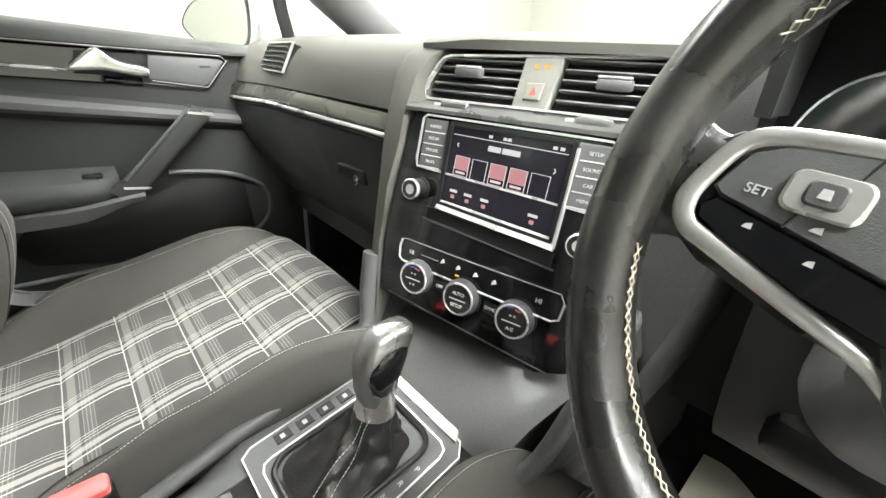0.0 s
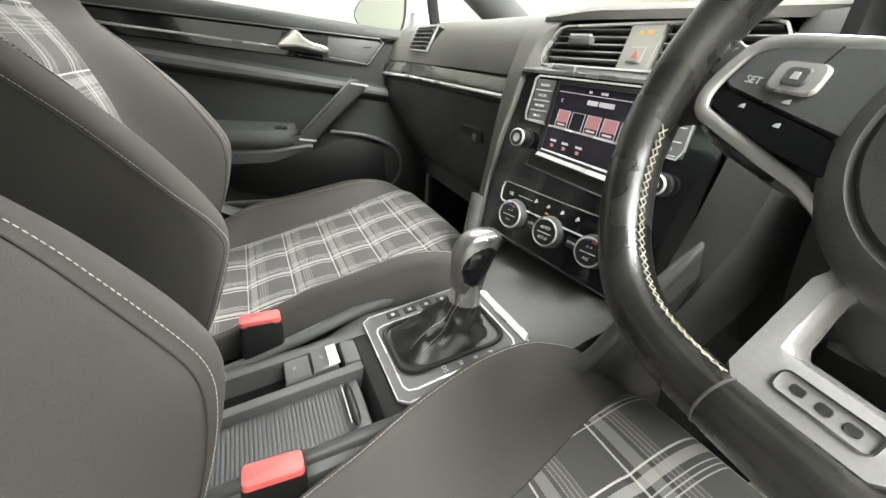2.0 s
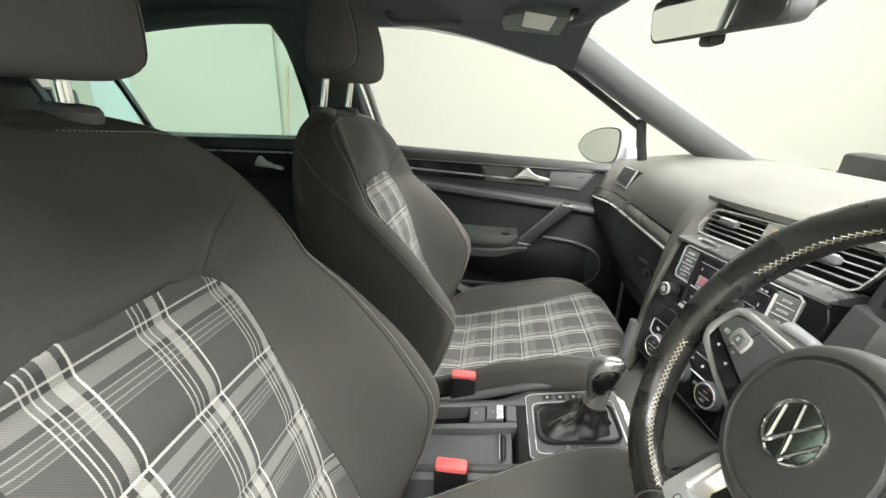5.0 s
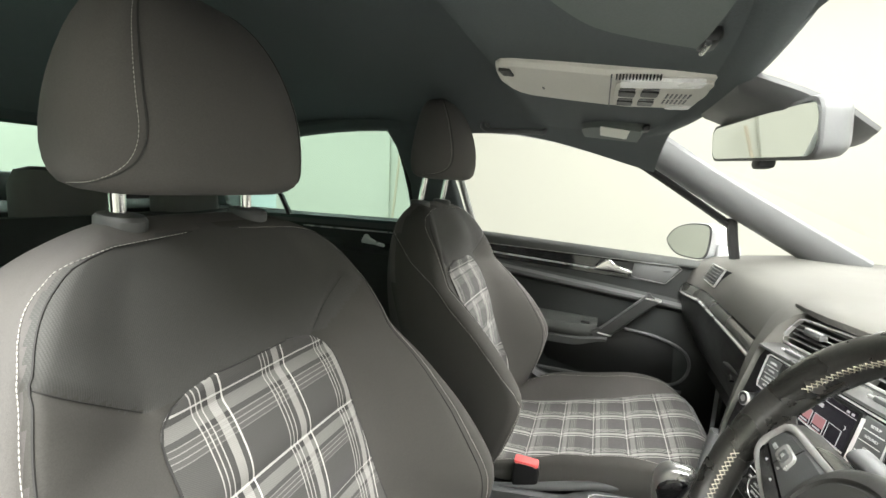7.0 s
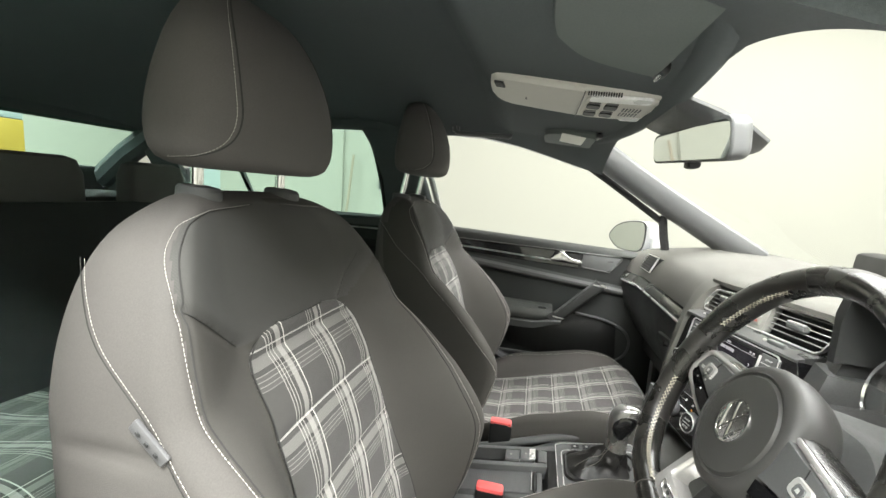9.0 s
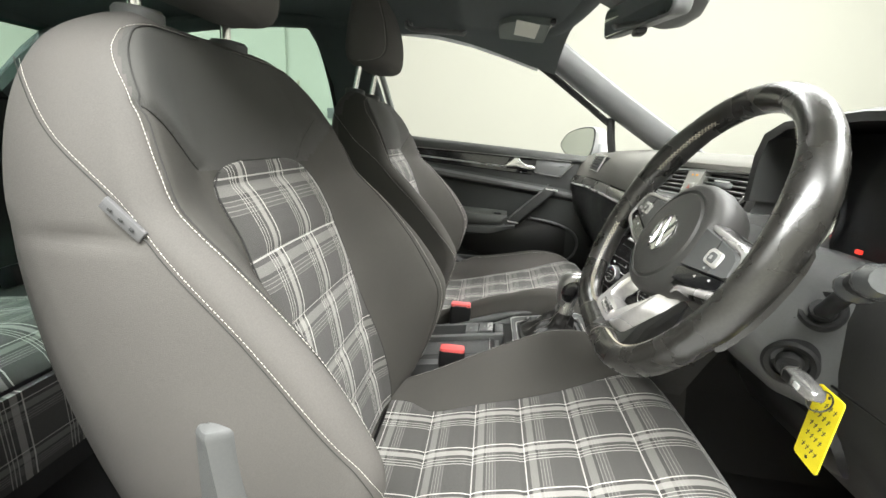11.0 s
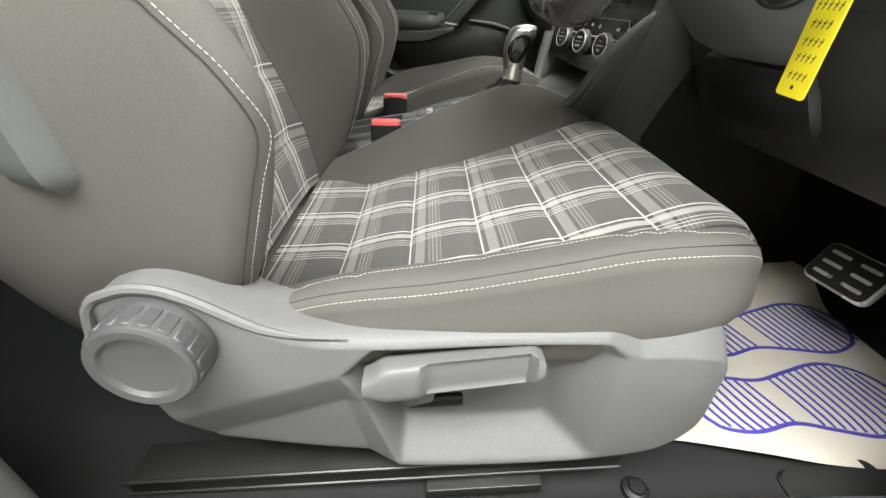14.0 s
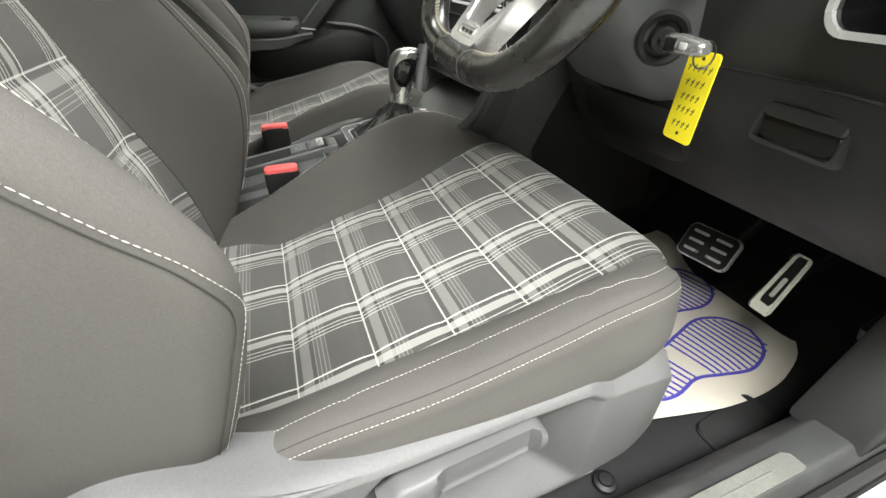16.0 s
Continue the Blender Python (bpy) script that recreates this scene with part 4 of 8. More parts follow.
    lip = [(X(0.278), y, top(y) - 0.001) for y in lin(-0.188, -0.01, 50)]
    part("cover_lip", sweep([(X(0.278), -0.192, 0.212), (X(0.278), -0.1945, 0.235)] + lip, lambda t: 0.0042 * (1 - 0.85 * S((t - 0.55) / 0.45)), 8), SEAT_PLASTIC, cover)
    # recline knob
    kx, ky, kz = X(0.284), -0.142, 0.236
    kn = part("recline_knob", lathe((kx, ky, kz), (o, 0, 0), [(0.034, -0.008), (0.0385, -0.002), (0.0385, 0.004), (0.0375, 0.006), (0.0375, 0.020), (0.036, 0.0245), (0.0335, 0.026), (0.0275, 0.0255), (0.0250, 0.0225), (0.012, 0.0215), (0.001, 0.021)], 52), KNOB_PLASTIC, seat, "grey round ribbed recline knob")
    for k in range(20):
        a = 2 * math.pi * k / 20
        part("knob_rib", block((kx + o * 0.0125, ky + 0.0366 * math.cos(a), kz + 0.0366 * math.sin(a)), (0.019, 0.0028, 0.0092), 0.0010, (math.degrees(a), 0, 0), 1), KNOB_PLASTIC, kn)
    # height lever
    rings = []
    for t in lin(0, 1, 26):
        y = 0.000 + 0.139 * t
        zc = 0.193 + 0.021 * t
        hgt = 0.018 * (1 - 0.12 * t) * (0.45 + 0.55 * S(t / 0.13)) * (0.55 + 0.45 * S((1 - t) / 0.06))
        ring = []
        for a in lin(0, 360, 29)[:-1]:
            c, s2 = math.cos(math.radians(a)), math.sin(math.radians(a))
            dx = 0.012 * math.copysign(abs(c) ** 0.5, c)
            if c > 0:
                dx -= 0.009 * (1 - abs(s2) ** 4) * S((t - 0.30) / 0.08) * S((0.965 - t) / 0.03)
            ring.append((X(0.282 + dx), y, zc + hgt * math.copysign(abs(s2) ** 0.5, s2)))
        rings.append(ring)
    part("height_lever", loft(rings), LEVER_PLASTIC, seat, "pale grey plastic height lever")
    part("lever_stem", prism([(0.014, 0.18), (0.062, 0.185), (0.055, 0.155), (0.034, 0.148)], X(0.248), X(0.272), "x", 0.002), SEAT_PLASTIC, seat)
    part("lever_slot", block((X(0.2505), 0.058, 0.131), (0.006, 0.052, 0.015), 0.003, (4, 0, 0)), BLACK, seat)
    # folding lever on the side of the backrest
    rings = []
    for t in [0, 0.012, 0.035, 0.065, 0.10, 0.16, 0.24, 0.34, 0.45, 0.56, 0.67, 0.77, 0.85, 0.91, 0.95, 0.98, 1]:
        z = 0.455 - 0.114 * t
        y0, y1 = -0.203 - 0.007 * t, -0.169 + 0.009 * t
        hi = math.sqrt(max(0.0, 1 - max(0, 1 - t / 0.07) ** 2.5))
        end = hi * math.sqrt(max(0.0, 1 - max(0, (t - 0.80) / 0.2) ** 2.4))
        q = 0.016 * (1 - end)
        xo = 0.250 + 0.031 * (0.30 + 0.70 * end) - 0.006 * t
        ridge = y0 + (0.46 + 0.16 * t) * (y1 - y0)
        rings.append([(X(0.246), y0 + q, z), (X(xo - 0.013), y0 + q + 0.0005, z), (X(xo - 0.007), y0 + 0.0035 + q, z), (X(xo - 0.0015), ridge - 0.004, z), (X(xo), ridge, z), (X(xo - 0.0015), ridge + 0.0025, z), (X(xo - 0.008), y1 - 0.005 - q, z), (X(xo - 0.014), y1 - q, z), (X(0.246), y1 - q + 0.0015, z)])
    part("fold_lever", loft(rings), GREY_TRIM, seat, "grey plastic backrest folding lever")
    # base box and rails
    part("base_box", block((cx, 0.06, 0.12), (0.44, 0.42, 0.12), 0.02), BLACK, seat)
    for s in (1, -1):
        rx = cx + s * 0.238
        part("rail", prism([(-0.26, -0.004), (0.25, 0.035), (0.25, 0.058), (-0.26, 0.018)], rx - 0.022, rx + 0.022, "x", 0.002), STEEL, seat, "oily black steel seat rail")
        part("rail_lip", sweep([(rx + o * s * 0.024, -0.26, 0.020), (rx + o * s * 0.024, 0.25, 0.060)], 0.0022, 8), STEEL, seat)
        part("rail_lip", sweep([(rx + o * s * 0.026, -0.26, 0.004), (rx + o * s * 0.026, 0.25, 0.044)], 0.0018, 8), STEEL, seat)
        part("rail_foot", prism([(0.05, 0.002), (0.17, 0.012), (0.17, 0.026), (0.05, 0.016)], rx - 0.006, rx + 0.034, "x", 0.002), STEEL, seat)
    return seat


build_seat(0.365, 1, "driver's")
build_seat(-0.365, -1, "passenger's")


# ---- dashboard ----
dash = thing("dashboard", (0, 0.6, 0.3), "soft dark grey dashboard with silver trims, vents and touchscreen", "dashboard")


def pad_lip(x):
    return 0.03 * S((abs(x) - 0.60) / 0.13)


# passenger's upper pad: rounded face over the trim strip
rings = []
for x in lin(-0.745, -0.185, 24):
    k = pad_lip(x)
    rings.append([(x, 0.372 - k, 0.583), (x, 0.376 - k, 0.600), (x, 0.386 - k, 0.628), (x, 0.400 - k, 0.650), (x, 0.425 - k * 0.6, 0.666), (x, 0.47, 0.677), (x, 0.60, 0.690), (x, 0.80, 0.684), (x, 0.99, 0.655), (x, 0.99, 0.56), (x, 0.42, 0.56)])
part("dash_pad", loft(rings), DASH, dash, "soft-touch grey upper pad")
# pad over the centre and the driver's side, above the vents
# it stops either side of the instruments and runs on behind them
for x0, x1, deep in ((-0.1849, 0.188, 0), (0.1882, 0.548, 1), (0.5482, 0.745, 2)):
    rings = []
    for x in lin(x0, x1, 16):
        e = max(0.413, 0.413 + 0.277 * (x + 0.0926))
        up = 0.004 * S((x + 0.18) / 0.1)
        if deep == 2:
            e = 0.427
        if deep == 1:
            rings.append([(x, 0.60, 0.56), (x, 0.602, 0.686), (x, 0.61, 0.690), (x, 0.80, 0.684), (x, 0.99, 0.655), (x, 0.99, 0.56)])
        else:
            rings.append([(x, e, 0.659), (x, e, 0.665 + up), (x, e + 0.008, 0.671 + up), (x, e + 0.03, 0.677 + up * 0.5), (x, 0.60, 0.690), (x, 0.80, 0.684), (x, 0.99, 0.655), (x, 0.99, 0.56)] + ([(x, e + 0.06, 0.57)] if deep else [(x, e + 0.085, 0.56), (x, e + 0.075, 0.6605), (x, e + 0.010, 0.6600)]))
    part("dash_pad", loft(rings), DASH, dash, "soft-touch grey upper pad")
# block behind everything below the pad
part("dash_core", prism([(0.43, 0.30), (0.435, 0.56), (0.98, 0.56), (0.98, 0.30)], -0.745, -0.2, "x", 0.005), DASH_DARK, dash)
for x0, x1, hi in ((-0.2, 0.19, 0.57), (0.1902, 0.548, 0.53), (0.5482, 0.745, 0.60)):
    part("dash_core", prism([(0.47, 0.33), (0.455, hi), (0.98, hi), (0.98, 0.36)], x0, x1, "x", 0.003), DASH_DARK, dash)

# trim strip ahead of the passenger, with a bright lower edge
rings = []
for x in lin(-0.735, -0.189, 30):
    k = pad_lip(x)
    t = (x + 0.735) / 0.546
    hi = 0.581 - 0.003 * t
    rings.append([(x, 0.362 - k, 0.553), (x, 0.358 - k, 0.560), (x, 0.362 - k, 0.572), (x, 0.369 - k, hi), (x, 0.385, hi), (x, 0.385, 0.553)])
part("trim_strip", loft(rings), BRUSHED, dash, "dark brushed trim strip")
part("bright_line", sweep([(x, 0.3585 - pad_lip(x), 0.5515) for x in lin(-0.733, -0.190, 26)], 0.0034, 8), SATIN, dash, "satin silver edge")
part("gap_line", sweep([(x, 0.368 - pad_lip(x), 0.543) for x in lin(-0.733, -0.190, 26)], 0.006, 8), BLACK, dash)
# glovebox
gb = part("glovebox", loft([[(x, 0.366 - pad_lip(x), 0.538), (x, 0.364 - pad_lip(x), 0.50), (x, 0.378 - 0.5 * pad_lip(x), 0.44), (x, 0.405, 0.37), (x, 0.44, 0.33), (x, 0.47, 0.33), (x, 0.47, 0.538)] for x in lin(-0.735, -0.190, 16)]), DASH_DARK, dash, "dark plastic glovebox lid")
part("latch", block((-0.292, 0.366, 0.476), (0.07, 0.012, 0.026), 0.005, (8, 0, 8)), BLACK, gb)
part("lock", lathe((-0.272, 0.361, 0.472), (0, -1, 0.1), [(0.008, -0.006), (0.008, 0.003), (0.005, 0.004)], 18), CHROME, gb)

# side vent
sv = part("side_vent", slab((-0.60, 0.383 - pad_lip(-0.6), 0.634), (1, 0.02, 0), (0, 0.29, 0.957), [(-0.062, -0.024), (0.045, -0.026), (0.066, 0.026), (-0.036, 0.024)], -0.02, 0.002), BLACK, dash, "slatted side air vent")
part("vent_rim", strip_frame((-0.60, 0.383 - pad_lip(-0.6), 0.634), (1, 0.02, 0), (0, 0.29, 0.957), [(-0.064, -0.026), (0.047, -0.028), (0.069, 0.028), (-0.037, 0.026)], 0.0024, 0.0, 0.005), SATIN, sv)
for k in range(5):
    b = -0.018 + 0.009 * k
    part("slat", block((-0.60 + b * 0.4, 0.383 - pad_lip(-0.6) + b * 0.29 - 0.004, 0.634 + b * 0.957), (0.098, 0.010, 0.0022), 0.0006, (-25, 0, 0), 1), GREY_TRIM, sv)

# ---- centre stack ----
# the whole stack is turned towards the driver, its points spaced to fit the camera's view
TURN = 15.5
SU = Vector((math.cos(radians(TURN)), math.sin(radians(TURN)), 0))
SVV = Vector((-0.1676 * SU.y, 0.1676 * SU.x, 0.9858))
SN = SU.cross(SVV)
# runs and heights follow the camera's sight lines onto the turned plane
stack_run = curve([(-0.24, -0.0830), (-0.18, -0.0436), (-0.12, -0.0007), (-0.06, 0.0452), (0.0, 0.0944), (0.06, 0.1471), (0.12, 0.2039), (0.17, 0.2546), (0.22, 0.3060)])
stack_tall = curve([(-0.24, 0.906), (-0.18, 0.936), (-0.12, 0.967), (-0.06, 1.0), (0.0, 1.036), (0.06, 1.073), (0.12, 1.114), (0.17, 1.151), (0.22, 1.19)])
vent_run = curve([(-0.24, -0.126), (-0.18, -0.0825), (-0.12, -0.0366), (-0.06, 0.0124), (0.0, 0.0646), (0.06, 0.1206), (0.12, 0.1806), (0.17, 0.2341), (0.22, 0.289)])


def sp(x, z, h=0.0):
    """A point on the face of the centre stack, stretched to fit the camera's view, raised h towards the seats."""
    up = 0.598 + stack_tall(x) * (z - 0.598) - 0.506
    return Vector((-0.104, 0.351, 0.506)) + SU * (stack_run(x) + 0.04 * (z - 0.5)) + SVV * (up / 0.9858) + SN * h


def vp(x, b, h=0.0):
    """A point on the face of the vents above the screen, stretched to fit the camera's view."""
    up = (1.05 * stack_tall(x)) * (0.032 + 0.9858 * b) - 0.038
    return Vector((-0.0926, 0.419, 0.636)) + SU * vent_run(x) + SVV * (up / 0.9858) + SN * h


def flat(point, pts):
    """Points of a turned face as run and rise from its middle."""
    o = point(0, 0.45 if point is sp else 0.0)
    return o, [((point(*p) - o).dot(SU), (point(*p) - o).dot(SVV)) for p in pts]


def face(pts, h0, h1, rnd=0.0015, point=sp):
    o, p = flat(point, pts)
    return slab(o, SU, SVV, p, h0, h1, rnd)


def rim(pts, width, h0, h1, point=sp):
    o, p = flat(point, pts)
    return strip_frame(o, SU, SVV, p, width, h0, h1)


def bar(c, size, bevel=0.003, tilt=0.0, seg=2, roll=0.0):
    """A small block that lies along the stack."""
    return block(c, size, bevel, (tilt, roll, TURN), seg)


def box_pts(x0, z0, x1, z1, r=0.004, n=4, skew=0.0):
    cx, cz = (x0 + x1) / 2, (z0 + z1) / 2
    return [(cx + p[0] + skew * p[1], cz + p[1]) for p in rrect(abs(x1 - x0), abs(z1 - z0), r, n)]


stack = thing("centre_stack", (0, 0.40, 0.30), "glossy black centre stack with screen and climate controls", "control panel")
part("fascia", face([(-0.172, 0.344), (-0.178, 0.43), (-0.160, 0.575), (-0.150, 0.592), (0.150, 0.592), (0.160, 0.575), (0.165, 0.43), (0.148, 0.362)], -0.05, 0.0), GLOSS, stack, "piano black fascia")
# grey buttress on the passenger's side and the driver's side
rings = []
for z, x0, y0, x1, y1 in ((0.24, -0.128, 0.292, -0.165, 0.296), (0.32, -0.136, 0.307, -0.172, 0.312), (0.42, -0.149, 0.322, -0.180, 0.327), (0.50, -0.147, 0.335, -0.184, 0.341), (0.55, -0.138, 0.344, -0.187, 0.350), (0.583, -0.140, 0.353, -0.192, 0.360), (0.602, -0.148, 0.366, -0.196, 0.370), (0.628, -0.157, 0.384, -0.202, 0.383), (0.650, -0.150, 0.402, -0.202, 0.3985), (0.662, -0.143, 0.421, -0.202, 0.418), (0.667, -0.139, 0.430, -0.202, 0.430)):
    k = S((0.61 - z) / 0.03)
    rings.append([(x0, y0 + 0.006, z), (x0 - 0.003, y0, z), (x1 + 0.006, y1, z), (x1, y1 + 0.0015 + 0.006 * k, z), (x1 - 0.006, y1 + 0.06, z), (x0, y0 + 0.07, z)])
part("buttress", loft(rings), DASH, stack, "grey moulded side of the stack")
rings = []
for z, x0, x1, y in ((0.24, 0.112, 0.150, 0.335), (0.32, 0.122, 0.168, 0.358), (0.40, 0.134, 0.190, 0.384), (0.47, 0.138, 0.205, 0.402), (0.54, 0.139, 0.208, 0.418), (0.60, 0.137, 0.200, 0.440)):
    rings.append([(x0, y + 0.010, z), (x0 + 0.004, y, z), (x1 - 0.008, y - 0.012, z), (x1, y, z), (x1 + 0.01, y + 0.08, z), (x0, y + 0.08, z)])
part("buttress", loft(rings), SILL_GREY, stack, "grey moulded side of the stack")
rings = []
for z, y in ((0.590, 0.462), (0.62, 0.470), (0.650, 0.480), (0.664, 0.487)):
    rings.append([(0.128, y, z), (0.134, y - 0.006, z), (0.168, y - 0.022, z), (0.189, y - 0.026, z), (0.192, y + 0.03, z), (0.128, y + 0.05, z)])
part("vent_side", loft(rings), DASH_DARK, stack, "dark grey panel beside the vents")

# vents above the screen
vent_frame = [(-0.148, -0.0305), (-0.155, -0.028), (-0.158, -0.021), (-0.155, -0.010), (-0.137, 0.012), (-0.128, 0.0185), (-0.115, 0.021), (0.140, 0.020), (0.156, 0.016), (0.162, 0.007), (0.158, -0.004), (0.147, -0.024), (0.136, -0.0305)]
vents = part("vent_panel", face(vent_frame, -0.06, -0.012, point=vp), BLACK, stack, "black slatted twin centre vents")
part("vent_rim", rim(vent_frame, 0.0026, 0.0, 0.007, point=vp), SATIN, vents, "satin silver rim")
for x0, x1, tab, tb in ((-0.150, -0.006, -0.081, 0.002), (0.036, 0.150, 0.098, -0.003)):
    for k in range(5):
        b = -0.0195 + 0.0087 * k
        s0 = (0.016 if x0 < 0 else 0.006) * (b + 0.0195) / 0.035
        s1 = 0.006 * (b + 0.0195) / 0.035
        a, c = vp(x0 + s0 + 0.003, b), vp(x1 + s1 - 0.003, b)
        m, w = (a + c) / 2, (c - a).length
        part("slat", bar(m + SN * -0.004, (w, 0.012, 0.0030), 0.001, -16, 1), GREY_TRIM, vents)
        part("slat_edge", bar(m + SVV * 0.0006 + SN * 0.0025, (w - 0.002, 0.0012, 0.0010), 0.0004, -10, 1), BAND, vents)
    part("vent_tab", bar(vp(tab, tb, 0.006), (0.034, 0.014, 0.011), 0.003), GREY_TRIM, vents, "grey adjusting tab with a bright top")
    part("tab_edge", bar(vp(tab, tb + 0.0055, 0.010), (0.032, 0.006, 0.0025), 0.001), SATIN, vents)
cb = part("button_bar", face([(-0.012, -0.031), (0.031, -0.031), (0.043, 0.0212), (-0.003, 0.0212)], -0.02, 0.0062, point=vp), VENT_BAND, vents, "grey panel with hazard button")
part("hazard_button", face([(0.002, -0.021), (0.0225, -0.021), (0.026, -0.005), (0.0055, -0.005)], 0.0, 0.0085, point=vp), VENT_BAND, cb)
part("hazard_mark", face([(0.009, -0.0165), (0.018, -0.0165), (0.0148, -0.0085)], 0.003, 0.0092, 0.0002, point=vp), HAZARD, cb)
for dx, w in ((0.010, 0.005), (0.0215, 0.007)):
    part("warning_mark", face([(dx, 0.008), (dx + w, 0.008), (dx + w, 0.0115), (dx, 0.0115)], 0.001, 0.0068, 0.0002, point=vp), ORANGE_LED, cb)
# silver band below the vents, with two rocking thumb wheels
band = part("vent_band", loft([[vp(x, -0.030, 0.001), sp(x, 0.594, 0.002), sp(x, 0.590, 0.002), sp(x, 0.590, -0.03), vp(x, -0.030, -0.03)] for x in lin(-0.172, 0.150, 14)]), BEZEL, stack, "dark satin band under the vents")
for x in (-0.088, 0.092):
    m = (vp(x, -0.030, 0.001) + sp(x, 0.594, 0.002)) / 2 + SN * 0.003
    part("vent_wheel", bar(m, (0.036, 0.010, 0.010), 0.003), GREY_TRIM, band)
    part("wheel_pointer", bar(m - SU * 0.024, (0.009, 0.004, 0.004), 0.001), SATIN, band)

# radio: key pads, screen, knobs
part("radio_rim", rim([(-0.131, 0.525), (-0.136, 0.535), (-0.134, 0.583), (-0.126, 0.588), (0.118, 0.588), (0.126, 0.583), (0.128, 0.535), (0.122, 0.525)], 0.0022, 0.0, 0.0022), SATIN, stack, "satin line round the radio")
for s in (-1, 1):
    pads = part("key_pad", face([(s * 0.128, 0.527), (s * 0.128, 0.583), (s * 0.088, 0.583), (s * 0.082, 0.527)], 0.0, 0.0018), GREY_TRIM, stack, "grey radio key pad")
    for k, word in enumerate(("RADIO", "MEDIA", "PHONE", "MUTE") if s < 0 else ("SETUP", "SOUND", "CAR", "MENU")):
        z = 0.575 - 0.0135 * k
        letters(word, 0.0050, sp(s * 0.107, z, 0.0022), SU, SVV, WHITE_MARK, pads, "legend")
        part("key_gap", bar(sp(s * 0.107, z - 0.0065, 0.002), (0.028, 0.0012, 0.0012), 0.0003, seg=1), SATIN, pads)
    kn = part("radio_knob", lathe(sp(s * 0.118, 0.500), SN, [(0.0135, 0.0), (0.0135, 0.003), (0.0115, 0.004), (0.0115, 0.020), (0.0105, 0.0225), (0.006, 0.0225), (0.005, 0.0215), (0.0005, 0.0215)], 32), BLACK, stack, "black knob with a bright ring")
    part("knob_ring", lathe(sp(s * 0.118, 0.500, 0.0175), SN, [(0.0112, 0.0), (0.0122, 0.001), (0.0122, 0.004), (0.0108, 0.0052), (0.0100, 0.0048)], 32), SATIN, kn)
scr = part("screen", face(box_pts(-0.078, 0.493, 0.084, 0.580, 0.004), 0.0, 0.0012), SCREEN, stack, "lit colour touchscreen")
part("screen_bezel", rim(box_pts(-0.082, 0.489, 0.088, 0.584, 0.005), 0.0045, 0.0, 0.0045), BLACK, scr)
# lower and right bevels made silver in place of the bezel's reflections
part("screen_sill", loft([[sp(x0, 0.4955, 0.0012), sp(x0, 0.4850, 0.0075), sp(x0, 0.4835, 0.004), sp(x0, 0.4835, 0.0)] for x0 in (-0.080, 0.090)]), SATIN, scr, "bright sill under the screen")
part("screen_cheek", loft([[sp(x0, z0, 0.0012), sp(x0 + 0.0065, z0, 0.0065), sp(x0 + 0.0075, z0, 0.0)] for x0, z0 in ((0.0835, 0.4860), (0.0835, 0.578))]), SATIN, scr)
part("disc_slot", face([(-0.100, 0.468), (0.092, 0.468), (0.092, 0.482), (-0.100, 0.482)], 0.0, 0.0015), BLACK, stack)
part("slot_line", face([(-0.104, 0.4655), (0.096, 0.4655), (0.096, 0.4672), (-0.104, 0.4672)], 0.0, 0.0016, 0.0003), GREY_TRIM, stack)
for x0, x1 in ((-0.018, 0.000), (0.002, 0.026)):
    part("station_name", face(box_pts(x0, 0.5600, x1, 0.5655, 0.0008), 0.0, 0.0017, 0.0002), SCREEN_LINE, scr)
letters("‹", 0.010, sp(-0.064, 0.561, 0.0016), SU, SVV, SCREEN_LINE, scr, "arrow")
letters("›", 0.012, sp(0.070, 0.555, 0.0016), SU, SVV, SCREEN_LINE, scr, "arrow")
part("screen_rule", face([(-0.074, 0.5704), (0.080, 0.5704), (0.080, 0.5712), (-0.074, 0.5712)], 0.001, 0.0016, 0.0001), SCREEN_LINE, scr)
for x in (-0.020, 0.0, 0.006, 0.062, 0.070):
    part("text_bar", face([(x, 0.573), (x + 0.005, 0.573), (x + 0.005, 0.576), (x, 0.576)], 0.001, 0.0016, 0.0001), SCREEN_LINE, scr)
for k in range(5):
    x = -0.064 + 0.0272 * k
    tile = part("preset_tile", face([(x, 0.527), (x + 0.023, 0.527), (x + 0.023, 0.549), (x, 0.549)], 0.001, 0.0016, 0.0001), TILE_PINK if k in (0, 2, 3) else SCREEN, scr)
    if k in (0, 2, 3):
        part("tile_band", face([(x + 0.001, 0.5285), (x + 0.022, 0.5285), (x + 0.022, 0.534), (x + 0.001, 0.534)], 0.0012, 0.0019, 0.0001), SCREEN, tile)
        part("text_bar", face([(x + 0.004, 0.5300), (x + 0.019, 0.5300), (x + 0.019, 0.5325), (x + 0.004, 0.5325)], 0.0012, 0.0021, 0.0001), SCREEN_LINE, tile)
    part("tile_edge", rim([(x, 0.527), (x + 0.023, 0.527), (x + 0.023, 0.549), (x, 0.549)], 0.0009, 0.001, 0.0020), SCREEN_LINE, tile)
for x in (-0.064, -0.040, -0.014, 0.052):
    part("text_bar", face([(x, 0.508), (x + 0.012, 0.508), (x + 0.012, 0.511), (x, 0.511)], 0.001, 0.0016, 0.0001), SCREEN_LINE, scr)
    part("menu_mark", face([(x + 0.003, 0.501), (x + 0.009, 0.501), (x + 0.009, 0.505), (x + 0.003, 0.505)], 0.001, 0.0016, 0.0001), TILE_PINK, scr)

